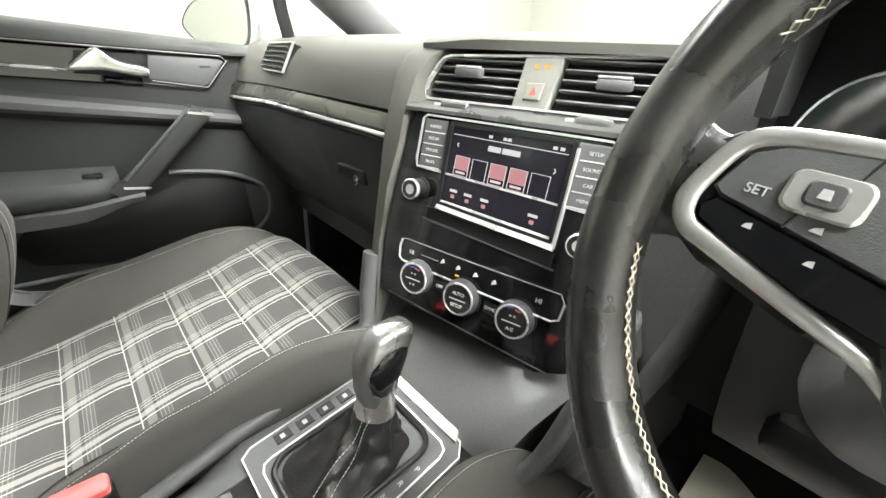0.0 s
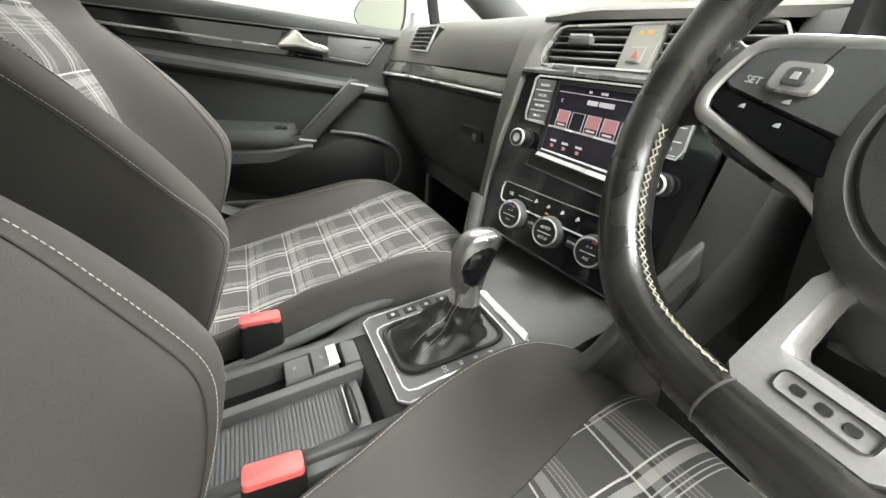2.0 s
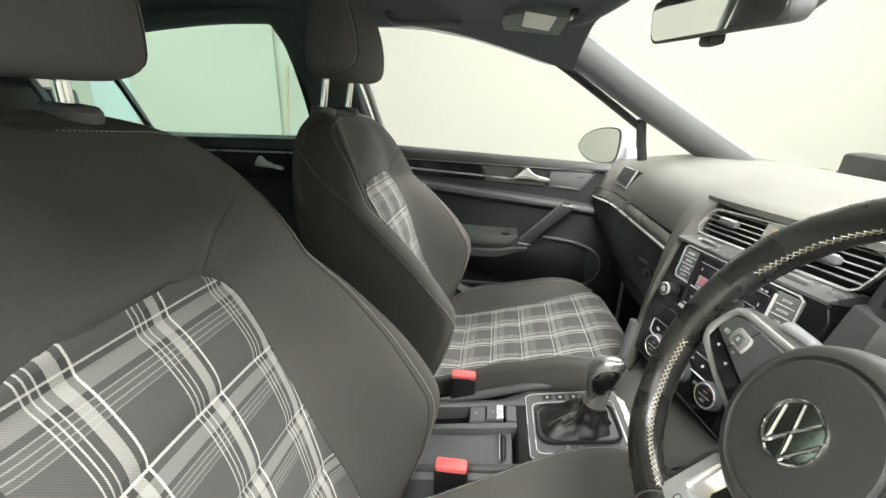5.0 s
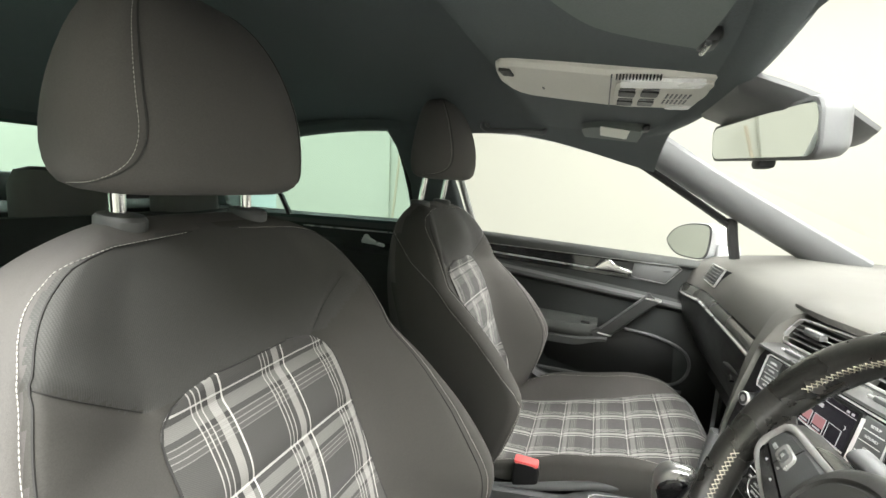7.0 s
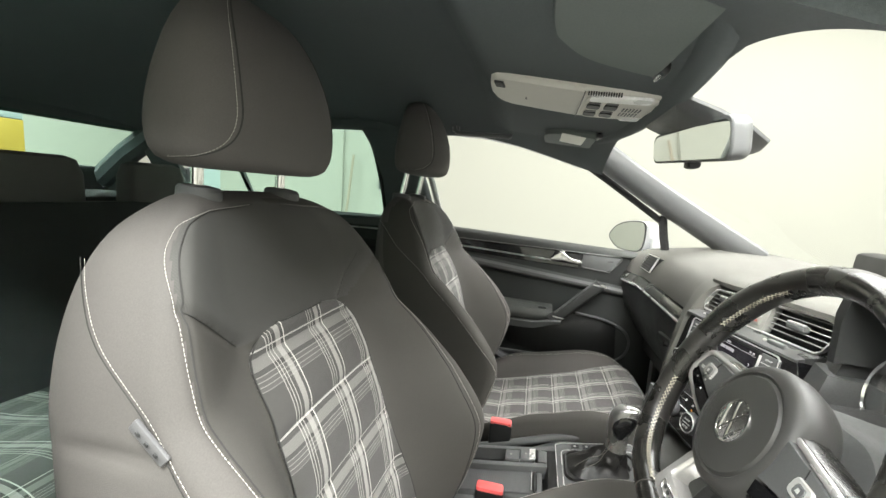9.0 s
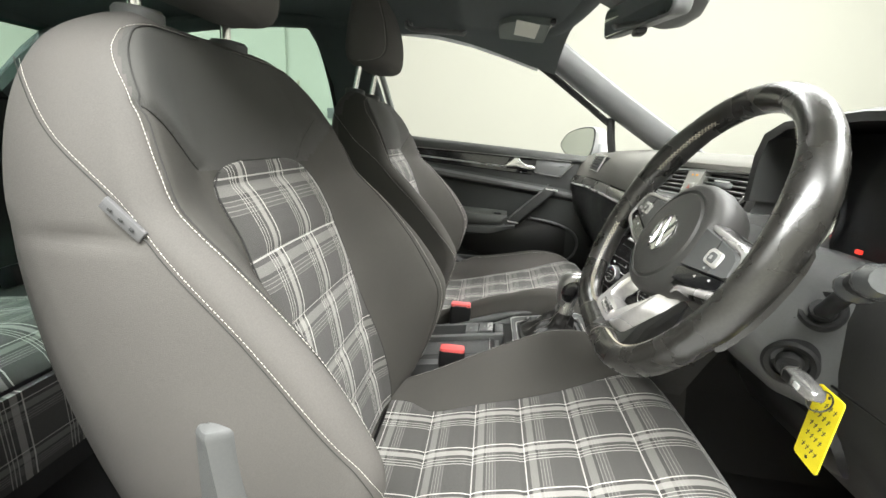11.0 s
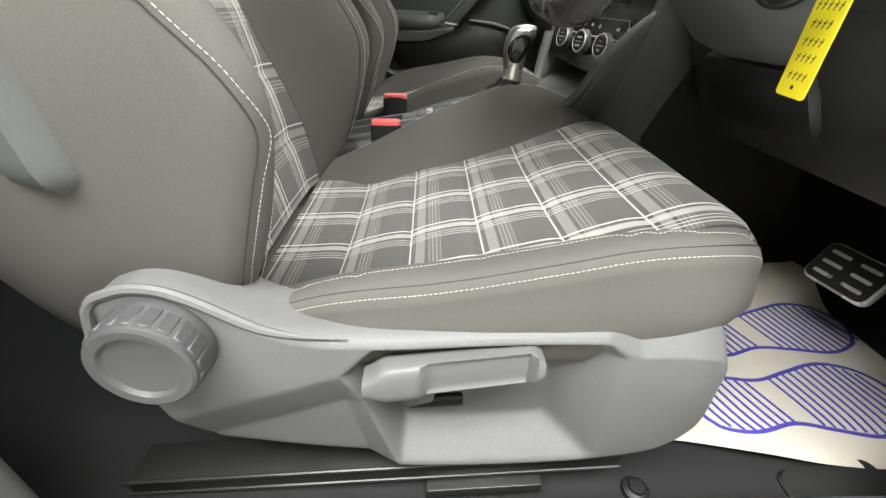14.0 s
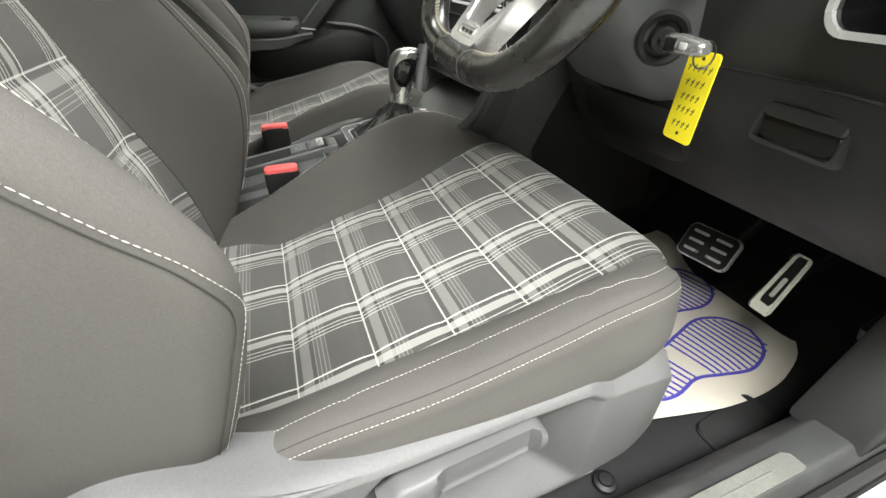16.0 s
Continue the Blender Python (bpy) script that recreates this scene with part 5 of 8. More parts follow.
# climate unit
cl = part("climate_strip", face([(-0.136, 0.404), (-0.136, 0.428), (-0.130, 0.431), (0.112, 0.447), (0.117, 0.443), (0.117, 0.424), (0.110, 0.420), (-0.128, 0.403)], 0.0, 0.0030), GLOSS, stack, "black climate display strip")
part("strip_edge", sweep([sp(x, z, 0.0032) for x, z in ((-0.134, 0.430), (-0.137, 0.420), (-0.135, 0.406), (-0.128, 0.4025), (0.0, 0.411), (0.108, 0.4195), (0.116, 0.424), (0.118, 0.440))], 0.0013, 8), SATIN, cl, "satin lower edge")
part("strip_edge", sweep([sp(x, z, 0.0030) for x, z in ((-0.134, 0.430), (-0.128, 0.4325), (0.0, 0.4405), (0.112, 0.4485), (0.118, 0.440))], 0.0006, 6), BAND, cl)
part("slider_line", sweep([sp(x, 0.4215 + 0.066 * (x + 0.09), 0.0034) for x in (-0.092, -0.060)], 0.0005, 5), BAND, cl)
letters("HI", 0.0070, sp(-0.111, 0.4185, 0.0034), SU, SVV, WHITE_MARK, cl, "legend")
letters("HI", 0.0078, sp(0.090, 0.4330, 0.0034), SU, SVV, WHITE_MARK, cl, "legend")
for x in (-0.052, -0.025, 0.003, 0.031):
    part("fan_mark", face([(x - 0.003, 0.425 + 0.05 * x), (x + 0.004, 0.428 + 0.05 * x), (x + 0.001, 0.432 + 0.05 * x), (x - 0.002, 0.4295 + 0.05 * x)], 0.003, 0.0036, 0.0001), WHITE_MARK, cl)
part("indicator", face([(-0.027, 0.4165), (-0.021, 0.417), (-0.021, 0.419), (-0.027, 0.4185)], 0.003, 0.0038, 0.0001), ORANGE_LED, cl)
for x, z in ((-0.090, 0.393), (-0.009, 0.398), (0.069, 0.405)):
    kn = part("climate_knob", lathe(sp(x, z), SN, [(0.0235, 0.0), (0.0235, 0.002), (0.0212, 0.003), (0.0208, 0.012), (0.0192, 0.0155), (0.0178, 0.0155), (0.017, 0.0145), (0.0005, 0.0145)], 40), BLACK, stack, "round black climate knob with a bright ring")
    part("knob_face", lathe(sp(x, z, 0.0149), SN, [(0.0174, 0.0), (0.0172, 0.0006), (0.0005, 0.0007)], 36), KNOB_FACE, kn)
    part("knob_ring", lathe(sp(x, z, 0.0135), SN, [(0.0196, 0.0), (0.0200, 0.0008), (0.0194, 0.0022), (0.0184, 0.0026), (0.0180, 0.0018)], 40), SATIN, kn)
    part("knob_grip", lathe(sp(x, z, 0.004), SN, [(0.0208, -0.003), (0.0220, -0.001), (0.0216, 0.008), (0.0204, 0.0105)], 40), KNOB_PLASTIC, kn)
    letters({-0.090: "= =", -0.009: "AUTO", 0.069: "= ="}[x], 0.0058, sp(x, z + 0.006, 0.0160), SU, SVV, WHITE_MARK, kn, "legend")
    letters({-0.090: "= =", -0.009: "SETUP", 0.069: "A/C"}[x], 0.0058, sp(x, z - 0.008, 0.0160), SU, SVV, WHITE_MARK, kn, "legend")
    part("knob_bar", bar(sp(x, z - 0.001, 0.0160), (0.022, 0.001, 0.0014), 0.0003, seg=1), WHITE_MARK, kn)
    if x != -0.009:
        part("cool_mark", bar(sp(x - 0.005, z + 0.0135, 0.0160), (0.007, 0.001, 0.0022), 0.0003, 0, 1, -12), INK, kn)
        part("warm_mark", bar(sp(x + 0.005, z + 0.0135, 0.0160), (0.007, 0.001, 0.0022), 0.0003, 0, 1, 12), HAZARD, kn)
for x, word in ((-0.050, "OFF"), (0.034, "SYNC")):
    z = 0.394 + 0.07 * (x + 0.05)
    key = part("climate_key", face(box_pts(x - 0.011, z - 0.007, x + 0.011, z + 0.007, 0.002), 0.0, 0.002), BLACK, stack)
    letters(word, 0.0058, sp(x, z, 0.0024), SU, SVV, WHITE_MARK, key, "legend")
part("lower_line", face([(-0.150, 0.348), (0.128, 0.366), (0.128, 0.3675), (-0.150, 0.3495)], 0.0, 0.0012, 0.0003), GREY_TRIM, stack)


# ---- centre console ----
def cz(y):
    return 0.2500 + 0.16 * (y - 0.06)


CU, CV = Vector((1, 0, 0)), Vector((0, 0.9874, 0.158))


def cp(x, y, h=0.0):
    return Vector((x, y, cz(y))) + Vector((0, -0.158, 0.9874)) * h


def top(pts, h0, h1, rnd=0.0015, bm=None):
    o = cp(0, 0)
    return slab(o, CU, CV, [(x, (cp(x, y) - o).dot(CV)) for x, y in pts], h0, h1, rnd, bm)


def top_rim(pts, width, h0, h1):
    o = cp(0, 0)
    return strip_frame(o, CU, CV, [(x, (cp(x, y) - o).dot(CV)) for x, y in pts], width, h0, h1)


con = thing("centre_console", (0, 0.05, 0.0), "dark grey centre console with tray, brake switch and silver selector plate", "console")
# body left and right of the tray and slot, so that they are real hollows
rings = []
for y in lin(-0.36, 0.275, 24):
    wl = 0.112 - 0.012 * S((y - 0.05) / 0.15)
    d = 1 - S((y - 0.04) / 0.08)
    rings.append([(-wl, y, 0.06), (-wl, y, cz(y) - 0.012 - 0.036 * d), (-wl + 0.012, y, cz(y) - 0.024 * d), (-0.069, y, cz(y) - 0.004 * d), (-0.063, y, cz(y)), (-0.052, y, cz(y)), (-0.052, y, 0.06)])
part("console_side", loft(rings), GREY_TRIM, con, "dark grey moulded console side")
rings = []
for y in lin(-0.36, 0.275, 24):
    wr = 0.112 - 0.006 * S((y - 0.05) / 0.15)
    rings.append([(wr, y, 0.06), (wr, y, cz(y) - 0.012), (wr - 0.010, y, cz(y)), (0.094, y, cz(y)), (0.094, y, 0.06)])
part("console_side", loft(rings), GREY_TRIM, con, "dark grey moulded console side")
part("console_core", prism([(-0.36, 0.05), (-0.36, cz(-0.36) - 0.03), (0.078, cz(0.078) - 0.03), (0.082, cz(0.082)), (0.275, cz(0.275)), (0.275, 0.05)], -0.0519, 0.0939, "x", 0.002), BLACK, con)
part("divider", prism([(-0.36, cz(-0.36) - 0.031), (-0.36, cz(-0.36)), (0.082, cz(0.082)), (0.082, cz(0.082) - 0.031)], -0.006, 0.008, "x", 0.002), GREY_TRIM, con)
part("slot_end", block(cp(-0.030, 0.072, -0.008), (0.044, 0.022, 0.018), 0.004), GREY_TRIM, con)
# ribbed sliding cover over the cup holders
tam = part("sliding_cover", top([(0.010, -0.30), (0.093, -0.30), (0.093, 0.070), (0.010, 0.070)], -0.020, -0.012), GREY_TRIM, con, "ribbed grey roller cover over the cup holders")
for k in range(78):
    y = -0.294 + 0.0045 * k
    part("rib", block(cp(0.0515, y, -0.0112), (0.080, 0.0031, 0.0009), 0.0004, seg=1), GREY_TRIM, tam)
rings = []
for t in lin(0, 1, 9):
    r = 0.0045 * math.sqrt(max(0.05, 1 - (2 * t - 1) ** 6))
    rings.append([cp(0.018 + 0.066 * t, 0.056, -0.004) + Vector((0, r * 1.2 * math.cos(a), r * math.sin(a))) for a in [2 * math.pi * k / 12 for k in range(12)]])
part("cover_handle", loft(rings), BLACK, tam, "black cover grip with a bright edge")
part("handle_line", sweep([cp(0.022 + 0.058 * t, 0.0505, -0.0005) for t in lin(0, 1, 8)], 0.0008, 6), SATIN, tam)
# parking brake and auto hold switches
for y0, y1, lit in ((-0.008, 0.024, 0), (0.025, 0.055, 1)):
    sw = part("brake_switch" if lit else "hold_switch", top([(-0.049, y0), (-0.010, y0), (-0.010, y1), (-0.049, y1)], -0.024, 0.002 if not lit else 0.005, 0.003), GREY_TRIM, con, "grey rocker switch")
    if lit:
        part("switch_edge", top([(-0.048, y1 - 0.010), (-0.011, y1 - 0.010), (-0.011, y1 + 0.003), (-0.048, y1 + 0.003)], 0.003, 0.0065, 0.002), SATIN, sw, "bright front edge")
    part("switch_mark", top([(-0.032, y0 + 0.011), (-0.027, y0 + 0.011), (-0.027, y0 + 0.015), (-0.032, y0 + 0.015)], 0.0, 0.0026 if not lit else 0.0056, 0.0002), BAND, sw)
part("power_socket", lathe(cp(-0.032, -0.108, -0.020), (0, -0.158, 0.987), [(0.018, 0.0), (0.018, 0.006), (0.015, 0.009), (0.012, 0.008), (0.011, 0.0)], 28), CHROME, con, "chrome-ringed power socket")
# selector plate with a bright double rim
plate = [(-0.078, 0.112), (-0.070, 0.101), (0.080, 0.101), (0.090, 0.112), (0.083, 0.262), (0.070, 0.276), (-0.060, 0.276), (-0.084, 0.262)]
pl = part("selector_plate", top(plate, -0.004, 0.004), GREY_TRIM, con, "grey selector plate with satin silver rim")
part("plate_rim", top_rim(plate, 0.0015, 0.0, 0.0054), SATIN, pl, "satin silver rim")
part("inner_rim", top_rim([(-0.052, 0.126), (-0.049, 0.116), (-0.040, 0.112), (0.064, 0.112), (0.073, 0.116), (0.076, 0.126), (0.070, 0.248), (0.066, 0.258), (0.056, 0.262), (-0.044, 0.262), (-0.053, 0.258), (-0.056, 0.250)], 0.0019, 0.003, 0.0052), SATIN, pl, "satin silver rim")
part("front_bar", top([(-0.064, 0.271), (0.068, 0.271), (0.060, 0.282), (-0.050, 0.282)], 0.0, 0.0062), SATIN, pl, "satin silver bar")
for k, y in enumerate((0.135, 0.160, 0.185, 0.210, 0.232)):
    part("mode_key", top([(-0.074, y), (-0.060, y), (-0.0605, y + 0.018), (-0.0745, y + 0.018)], 0.003, 0.0052, 0.001), BLACK, pl)
    part("key_mark", top([(-0.070, y + 0.006), (-0.064, y + 0.006), (-0.064, y + 0.011), (-0.070, y + 0.011)], 0.004, 0.0056, 0.0002), WHITE_MARK, pl)
for w, y in (("P", 0.225), ("R", 0.205), ("N", 0.186), ("D/S", 0.165)):
    letters(w, 0.008, cp(0.0625, y, 0.0046), CU, CV, WHITE_MARK, pl, "legend")
# glossy tray ahead of the selector, rising to the stack
rings = []
for y, zc, lift, w in ((0.276, cz(0.276) - 0.003, 0.0007, 0.110), (0.295, 0.2895, 0.003, 0.116), (0.32, 0.301, 0.004, 0.120), (0.35, 0.3175, 0.005, 0.130), (0.38, 0.335, 0.005, 0.140), (0.405, 0.352, 0.005, 0.150), (0.42, 0.40, 0.004, 0.155)):
    ring = [(w * q, y, zc + lift * (3.2 * q * q + abs(q) ** 6)) for q in lin(-1, 1, 21)]
    rings.append(ring + [(w, y + 0.004, 0.1), (-w, y + 0.004, 0.1)])
tray = part("front_tray", loft(rings), TRAY, con, "glossy black tray with scratched lacquer")
# grey rails from the stack down either side
for s in (-1, 1):
    if s < 0:
        path = [(-0.166, 0.324, 0.40), (-0.160, 0.311, 0.345), (-0.143, 0.292, 0.298), (-0.122, 0.235, cz(0.235) + 0.002), (-0.112, 0.10, cz(0.10) - 0.004), (-0.108, -0.10, cz(-0.10) - 0.034), (-0.106, -0.34, cz(-0.34) - 0.036)]
    else:
        path = [(0.164, 0.412, 0.462), (0.160, 0.362, 0.412), (0.155, 0.327, 0.370), (0.145, 0.293, 0.313), (0.120, 0.235, cz(0.235) + 0.002), (0.101, 0.10, cz(0.10) - 0.004), (0.096, -0.10, cz(-0.10) - 0.006), (0.094, -0.34, cz(-0.34) - 0.010)]
    part("console_rail", sweep(spline(path, 48), (lambda t: 0.017 - 0.007 * S(t * 2.2)) if s < 0 else (lambda t: 0.0095 - 0.005 * S((0.14 - t) / 0.14)), 12, flat=0.9), GREY_TRIM if s < 0 else SILL_GREY, con, "dark grey edge rail")
# footwell cheeks
part("cheek", prism([(0.20, 0.08), (0.20, 0.255), (0.30, 0.285), (0.34, 0.36), (0.38, 0.50), (0.62, 0.50), (0.75, 0.08)], -0.118, -0.150, "x", 0.006), DASH_DARK, con, "dark plastic footwell side")
rings = []
for z, y, x in ((0.08, 0.330, 0.116), (0.255, 0.305, 0.116), (0.285, 0.296, 0.124), (0.312, 0.297, 0.133), (0.370, 0.323, 0.146), (0.412, 0.358, 0.152), (0.46, 0.410, 0.158), (0.52, 0.43, 0.165)):
    x += 0.011
    rings.append([(x - 0.010, y + 0.02, z), (x - 0.004, y + 0.004, z), (x + 0.003, y, z), (x + 0.014, y + 0.012, z), (x + 0.030, y + 0.12, z), (x + 0.040, 0.74, z), (x, 0.74, z)])
bm = loft(rings)
# deeper faces coloured near-black in place of the footwell's darkness, which is shade
for f in bm.faces:
    if f.calc_center_median().y > 0.45:
        f.material_index = 1
part("cheek", bm, [KNEE, CARPET], con, "dark plastic footwell side")

# gear selector
gear = thing("gear_selector", (0.008, 0.19, 0.27), "chrome and black gear selector with a gathered leather gaiter", "gear lever")
rings = []
for t in lin(0, 1, 22):
    c = cp(0.004, 0.187) .lerp(Vector((0.010, 0.212, 0.334)), t ** 0.85)
    w = 0.026 * (1 - t) ** 2.6 + 0.0190
    d = 0.044 * (1 - t) ** 2.6 + 0.0205
    ring = []
    for k in range(40):
        a = 2 * math.pi * k / 40
        fold = 1 + (0.16 * math.sin(5 * a + 3 * t) + 0.10 * math.sin(9 * a - 8 * t + 1.0) + 0.16 * noise.noise((math.cos(a) * 2, math.sin(a) * 2, t * 5))) * math.sin(math.pi * min(1, t * 1.05)) * (1 - 0.4 * t)
        ca, sa = math.cos(a), math.sin(a)
        sq = (abs(ca) ** 4 + abs(sa) ** 4) ** -0.25 if t < 0.3 else 1 + ((abs(ca) ** 4 + abs(sa) ** 4) ** -0.25 - 1) * max(0, 1 - (t - 0.3) * 2)
        ring.append(c + Vector((w * ca * sq * fold, d * sa * sq * fold, 0.006 * math.sin(7 * a + 9 * t) * (1 - t) * t * 3)))
    rings.append(ring)
part("gaiter", loft(rings), BOOT, gear, "creased black leather gaiter with pale seams")
for a in (-0.7, -1.05):
    line = []
    for t in lin(0.12, 0.97, 30):
        i = int(t * 21)
        r = rings[i][int((a % (2 * math.pi)) / (2 * math.pi) * 40)]
        r2 = rings[min(21, i + 1)][int((a % (2 * math.pi)) / (2 * math.pi) * 40)]
        f = t * 21 - i
        c = cp(0.004, 0.187).lerp(Vector((0.010, 0.212, 0.334)), t ** 0.85)
        p = r.lerp(r2, f)
        line.append(p + (p - c).normalized() * 0.001)
    part("stitching", stitches(line, 0.0030, 0.0012, 0.00045), THREAD, gear)
part("gaiter_frame", sweep([cp(0.004 + p[0], 0.187 + p[1], 0.006) for p in rrect(0.098, 0.136, 0.022, 6)], 0.0032, 8, closed=True), BOOT, gear)
part("neck", lathe((0.010, 0.210, 0.324), (0.0, 0.10, 1), [(0.0190, 0.0), (0.0208, 0.003), (0.0200, 0.009), (0.0185, 0.018), (0.0175, 0.030), (0.0175, 0.036)], 28), SATIN_CHROME, gear, "chrome collar")
grip = []
for z, y, w, d in ((0.356, 0.2120, 0.0165, 0.0180), (0.368, 0.212, 0.0170, 0.0200), (0.382, 0.213, 0.0170, 0.0215), (0.398, 0.215, 0.0178, 0.0240), (0.412, 0.218, 0.0182, 0.0258), (0.424, 0.222, 0.0180, 0.0262), (0.432, 0.2250, 0.0168, 0.0250), (0.438, 0.2275, 0.0145, 0.0220), (0.4415, 0.229, 0.0110, 0.0170), (0.4435, 0.2295, 0.0065, 0.0105), (0.4445, 0.2298, 0.0020, 0.0035)):
    grip.append([(0.010 + w * math.copysign(abs(math.cos(a)) ** 0.6, math.cos(a)), y + d * math.copysign(abs(math.sin(a)) ** 0.7, math.sin(a)), 0.345 + 0.86 * (z - 0.356)) for a in [2 * math.pi * k / 40 for k in range(40)]])
kb = part("grip", loft(grip), SMOKED, gear, "chrome selector grip")
for s in (-1, 1):
    rings = []
    for z, y, w, d in ((0.370, 0.2125, 0.0168, 0.0090), (0.378, 0.2125, 0.0174, 0.0140), (0.386, 0.214, 0.0180, 0.0175), (0.400, 0.216, 0.0186, 0.0200), (0.412, 0.219, 0.0187, 0.0205), (0.421, 0.222, 0.0182, 0.0180), (0.426, 0.224, 0.0170, 0.0110)):
        rings.append([(0.010 + s * (w + 0.0016 - 0.010 * abs(q) ** 4), y + 1.15 * d * q, 0.344 + 0.86 * (z - 0.356)) for q in lin(-1, 1, 13)] + [(0.010 + s * (w - 0.016), y + d * q, 0.344 + 0.86 * (z - 0.356)) for q in (0.9, -0.9)])
    part("leather_side", loft(rings), GLOSS, kb, "glossy black grip side")


# seat belt buckles
def buckle(x, s, tilt):
    b = thing("seat_belt_buckle", (x, -0.03, 0.12), "black seat belt buckle with a red release button", "buckle", "front belt buckles")
    part("stalk", prism([(-0.055, 0.08), (-0.055, 0.20), (0.005, 0.20), (-0.010, 0.08)], x - 0.012, x + 0.012, "x", 0.004), BLACK, b)
    part("housing", loft([[(x + p[0], -0.028 + p[1], z) for p in rrect(w, d, 0.006, 4)] for z, w, d in ((0.175, 0.024, 0.050), (0.20, 0.027, 0.054), (0.255, 0.028, 0.055), (0.262, 0.027, 0.053))]), BLACK, b)
    rb = loft([[(x + p[0] + s * 0.0015, -0.028 + p[1], z) for p in rrect(w, d, 0.005, 4)] for z, w, d in ((0.252, 0.0235, 0.051), (0.2645, 0.0240, 0.0515), (0.2680, 0.0225, 0.050), (0.2692, 0.0190, 0.046))])
    part("release_button", rb, RED, b, "red release button")
    part("tongue_slot", block((x - s * 0.0122, -0.028, 0.2630), (0.0030, 0.034, 0.003), 0.001), RUBBER, b)
    return b


buckle(-0.118, -1, 0)
buckle(0.120, 1, 0)


# ---- steering wheel and column ----
WC = Vector((0.366, 0.250, 0.592))
_t, _r = radians(25.3), radians(5.0)
_u, _v = Vector((1, 0, 0)), Vector((0, math.sin(_t), math.cos(_t)))
WU, WV = _u * math.cos(_r) - _v * math.sin(_r), _v * math.cos(_r) + _u * math.sin(_r)
WN = WU.cross(WV)


def wp(a, b, h=0.0):
    return WC + WU * a + WV * b + WN * h


def wplate(pts, h0, h1, rnd=0.003):
    return slab(WC, WU, WV, pts, h0, h1, rnd)


wheel = thing("steering_wheel", WC, "flat-bottomed black leather steering wheel with silver spoke trims", "steering wheel")


def rim_point(a):
    x, y = 0.178 * math.cos(a), 0.178 * math.sin(a)
    # flattened at the bottom, with soft corners
    low = -0.1575
    y = low + 0.013 * math.log(1 + math.exp((y - low) / 0.013))
    return wp(x, y)


def rim_radius(t):
    # thicker thumb rests at ten and two
    a = 2 * math.pi * t
    return 0.0172 + 0.0022 * (math.exp(-((a - radians(28)) / 0.28) ** 2) + math.exp(-((a - radians(152)) / 0.28) ** 2))


N = 144
bm = bmesh.new()
rings = []
for i in range(N):
    a = 2 * math.pi * i / N
    p, q = rim_point(a), rim_point(a + 0.02)
    d = (q - p).normalized()
    out = d.cross(WN).normalized()
    r = rim_radius(i / N)
    cut = 1 - 0.05 * max(math.exp(-((math.degrees(a) - g) / 0.9) ** 2) for g in (200.0, 340.0, 48.0, 132.0, 258.0, 282.0))
    rings.append([p + (out * math.cos(2 * math.pi * k / 24) * 0.92 + WN * math.sin(2 * math.pi * k / 24) * 1.08) * r * cut for k in range(24)])
rv = [[bm.verts.new(p) for p in ring] for ring in rings]
for i in range(N):
    A, B = rv[i], rv[(i + 1) % N]
    for k in range(24):
        bm.faces.new((A[k], A[(k + 1) % 24], B[(k + 1) % 24], B[k]))
rimo = part("rim", bm, LEATHER, wheel, "worn black leather rim")
# crossed stitching on the inner edge of the rim, run by run
for lo, hi in ((22, 60), (120, 158), (194, 256), (284, 346)):
    bm = bmesh.new()
    for i in range(lo, hi, 2):
        a0, a1 = radians(i), radians(i + 2.3)
        for s in (1, -1):
            pts = []
            for a, e in ((a0, s), (a1, -s)):
                p, q = rim_point(a), rim_point(a + 0.02)
                out = (q - p).normalized().cross(WN).normalized()
                c = (WC - p).normalized()
                inn = out if out.dot(c) > 0 else -out
                r = rim_radius((a % (2 * math.pi)) / (2 * math.pi))
                pts.append(p + inn * r * 0.88 + WN * (0.0034 * e + 0.006))
            sweep(pts, 0.00050, 5, bm=bm)
    part("cross_stitching", bm, WORN_THREAD, rimo, "pale crossed stitching")
# hub: deep round airbag cover
hub = part("airbag_cover", lathe(wp(-0.004, -0.0065, -0.058), WN, [(0.060, -0.004), (0.070, 0.012), (0.0765, 0.030), (0.0770, 0.046), (0.0740, 0.055), (0.0690, 0.0595), (0.0625, 0.0612), (0.0605, 0.0590), (0.0590, 0.0590), (0.0570, 0.0622), (0.045, 0.0632), (0.03, 0.0638), (0.001, 0.064)], 64), HUB_PLASTIC, wheel, "black grained round airbag cover")
part("hub_neck", lathe(wp(-0.004, -0.0065, -0.115), WN, [(0.055, 0.0), (0.055, 0.06)], 32), BLACK, wheel)
part("emblem_rim", lathe(wp(-0.004, -0.0065, 0.0055), WN, [(0.0236, 0.0), (0.0258, 0.0006), (0.0255, 0.0022), (0.0246, 0.0028), (0.0234, 0.0022), (0.0230, 0.0008)], 48), CHROME, hub, "round chrome emblem ring")
part("emblem_disc", lathe(wp(-0.004, -0.0065, 0.0052), WN, [(0.0330, -0.003), (0.0322, -0.0006), (0.0262, 0.0004), (0.0238, 0.0002), (0.0236, -0.0006), (0.0005, -0.0004)], 48), EMBLEM_DARK, hub)
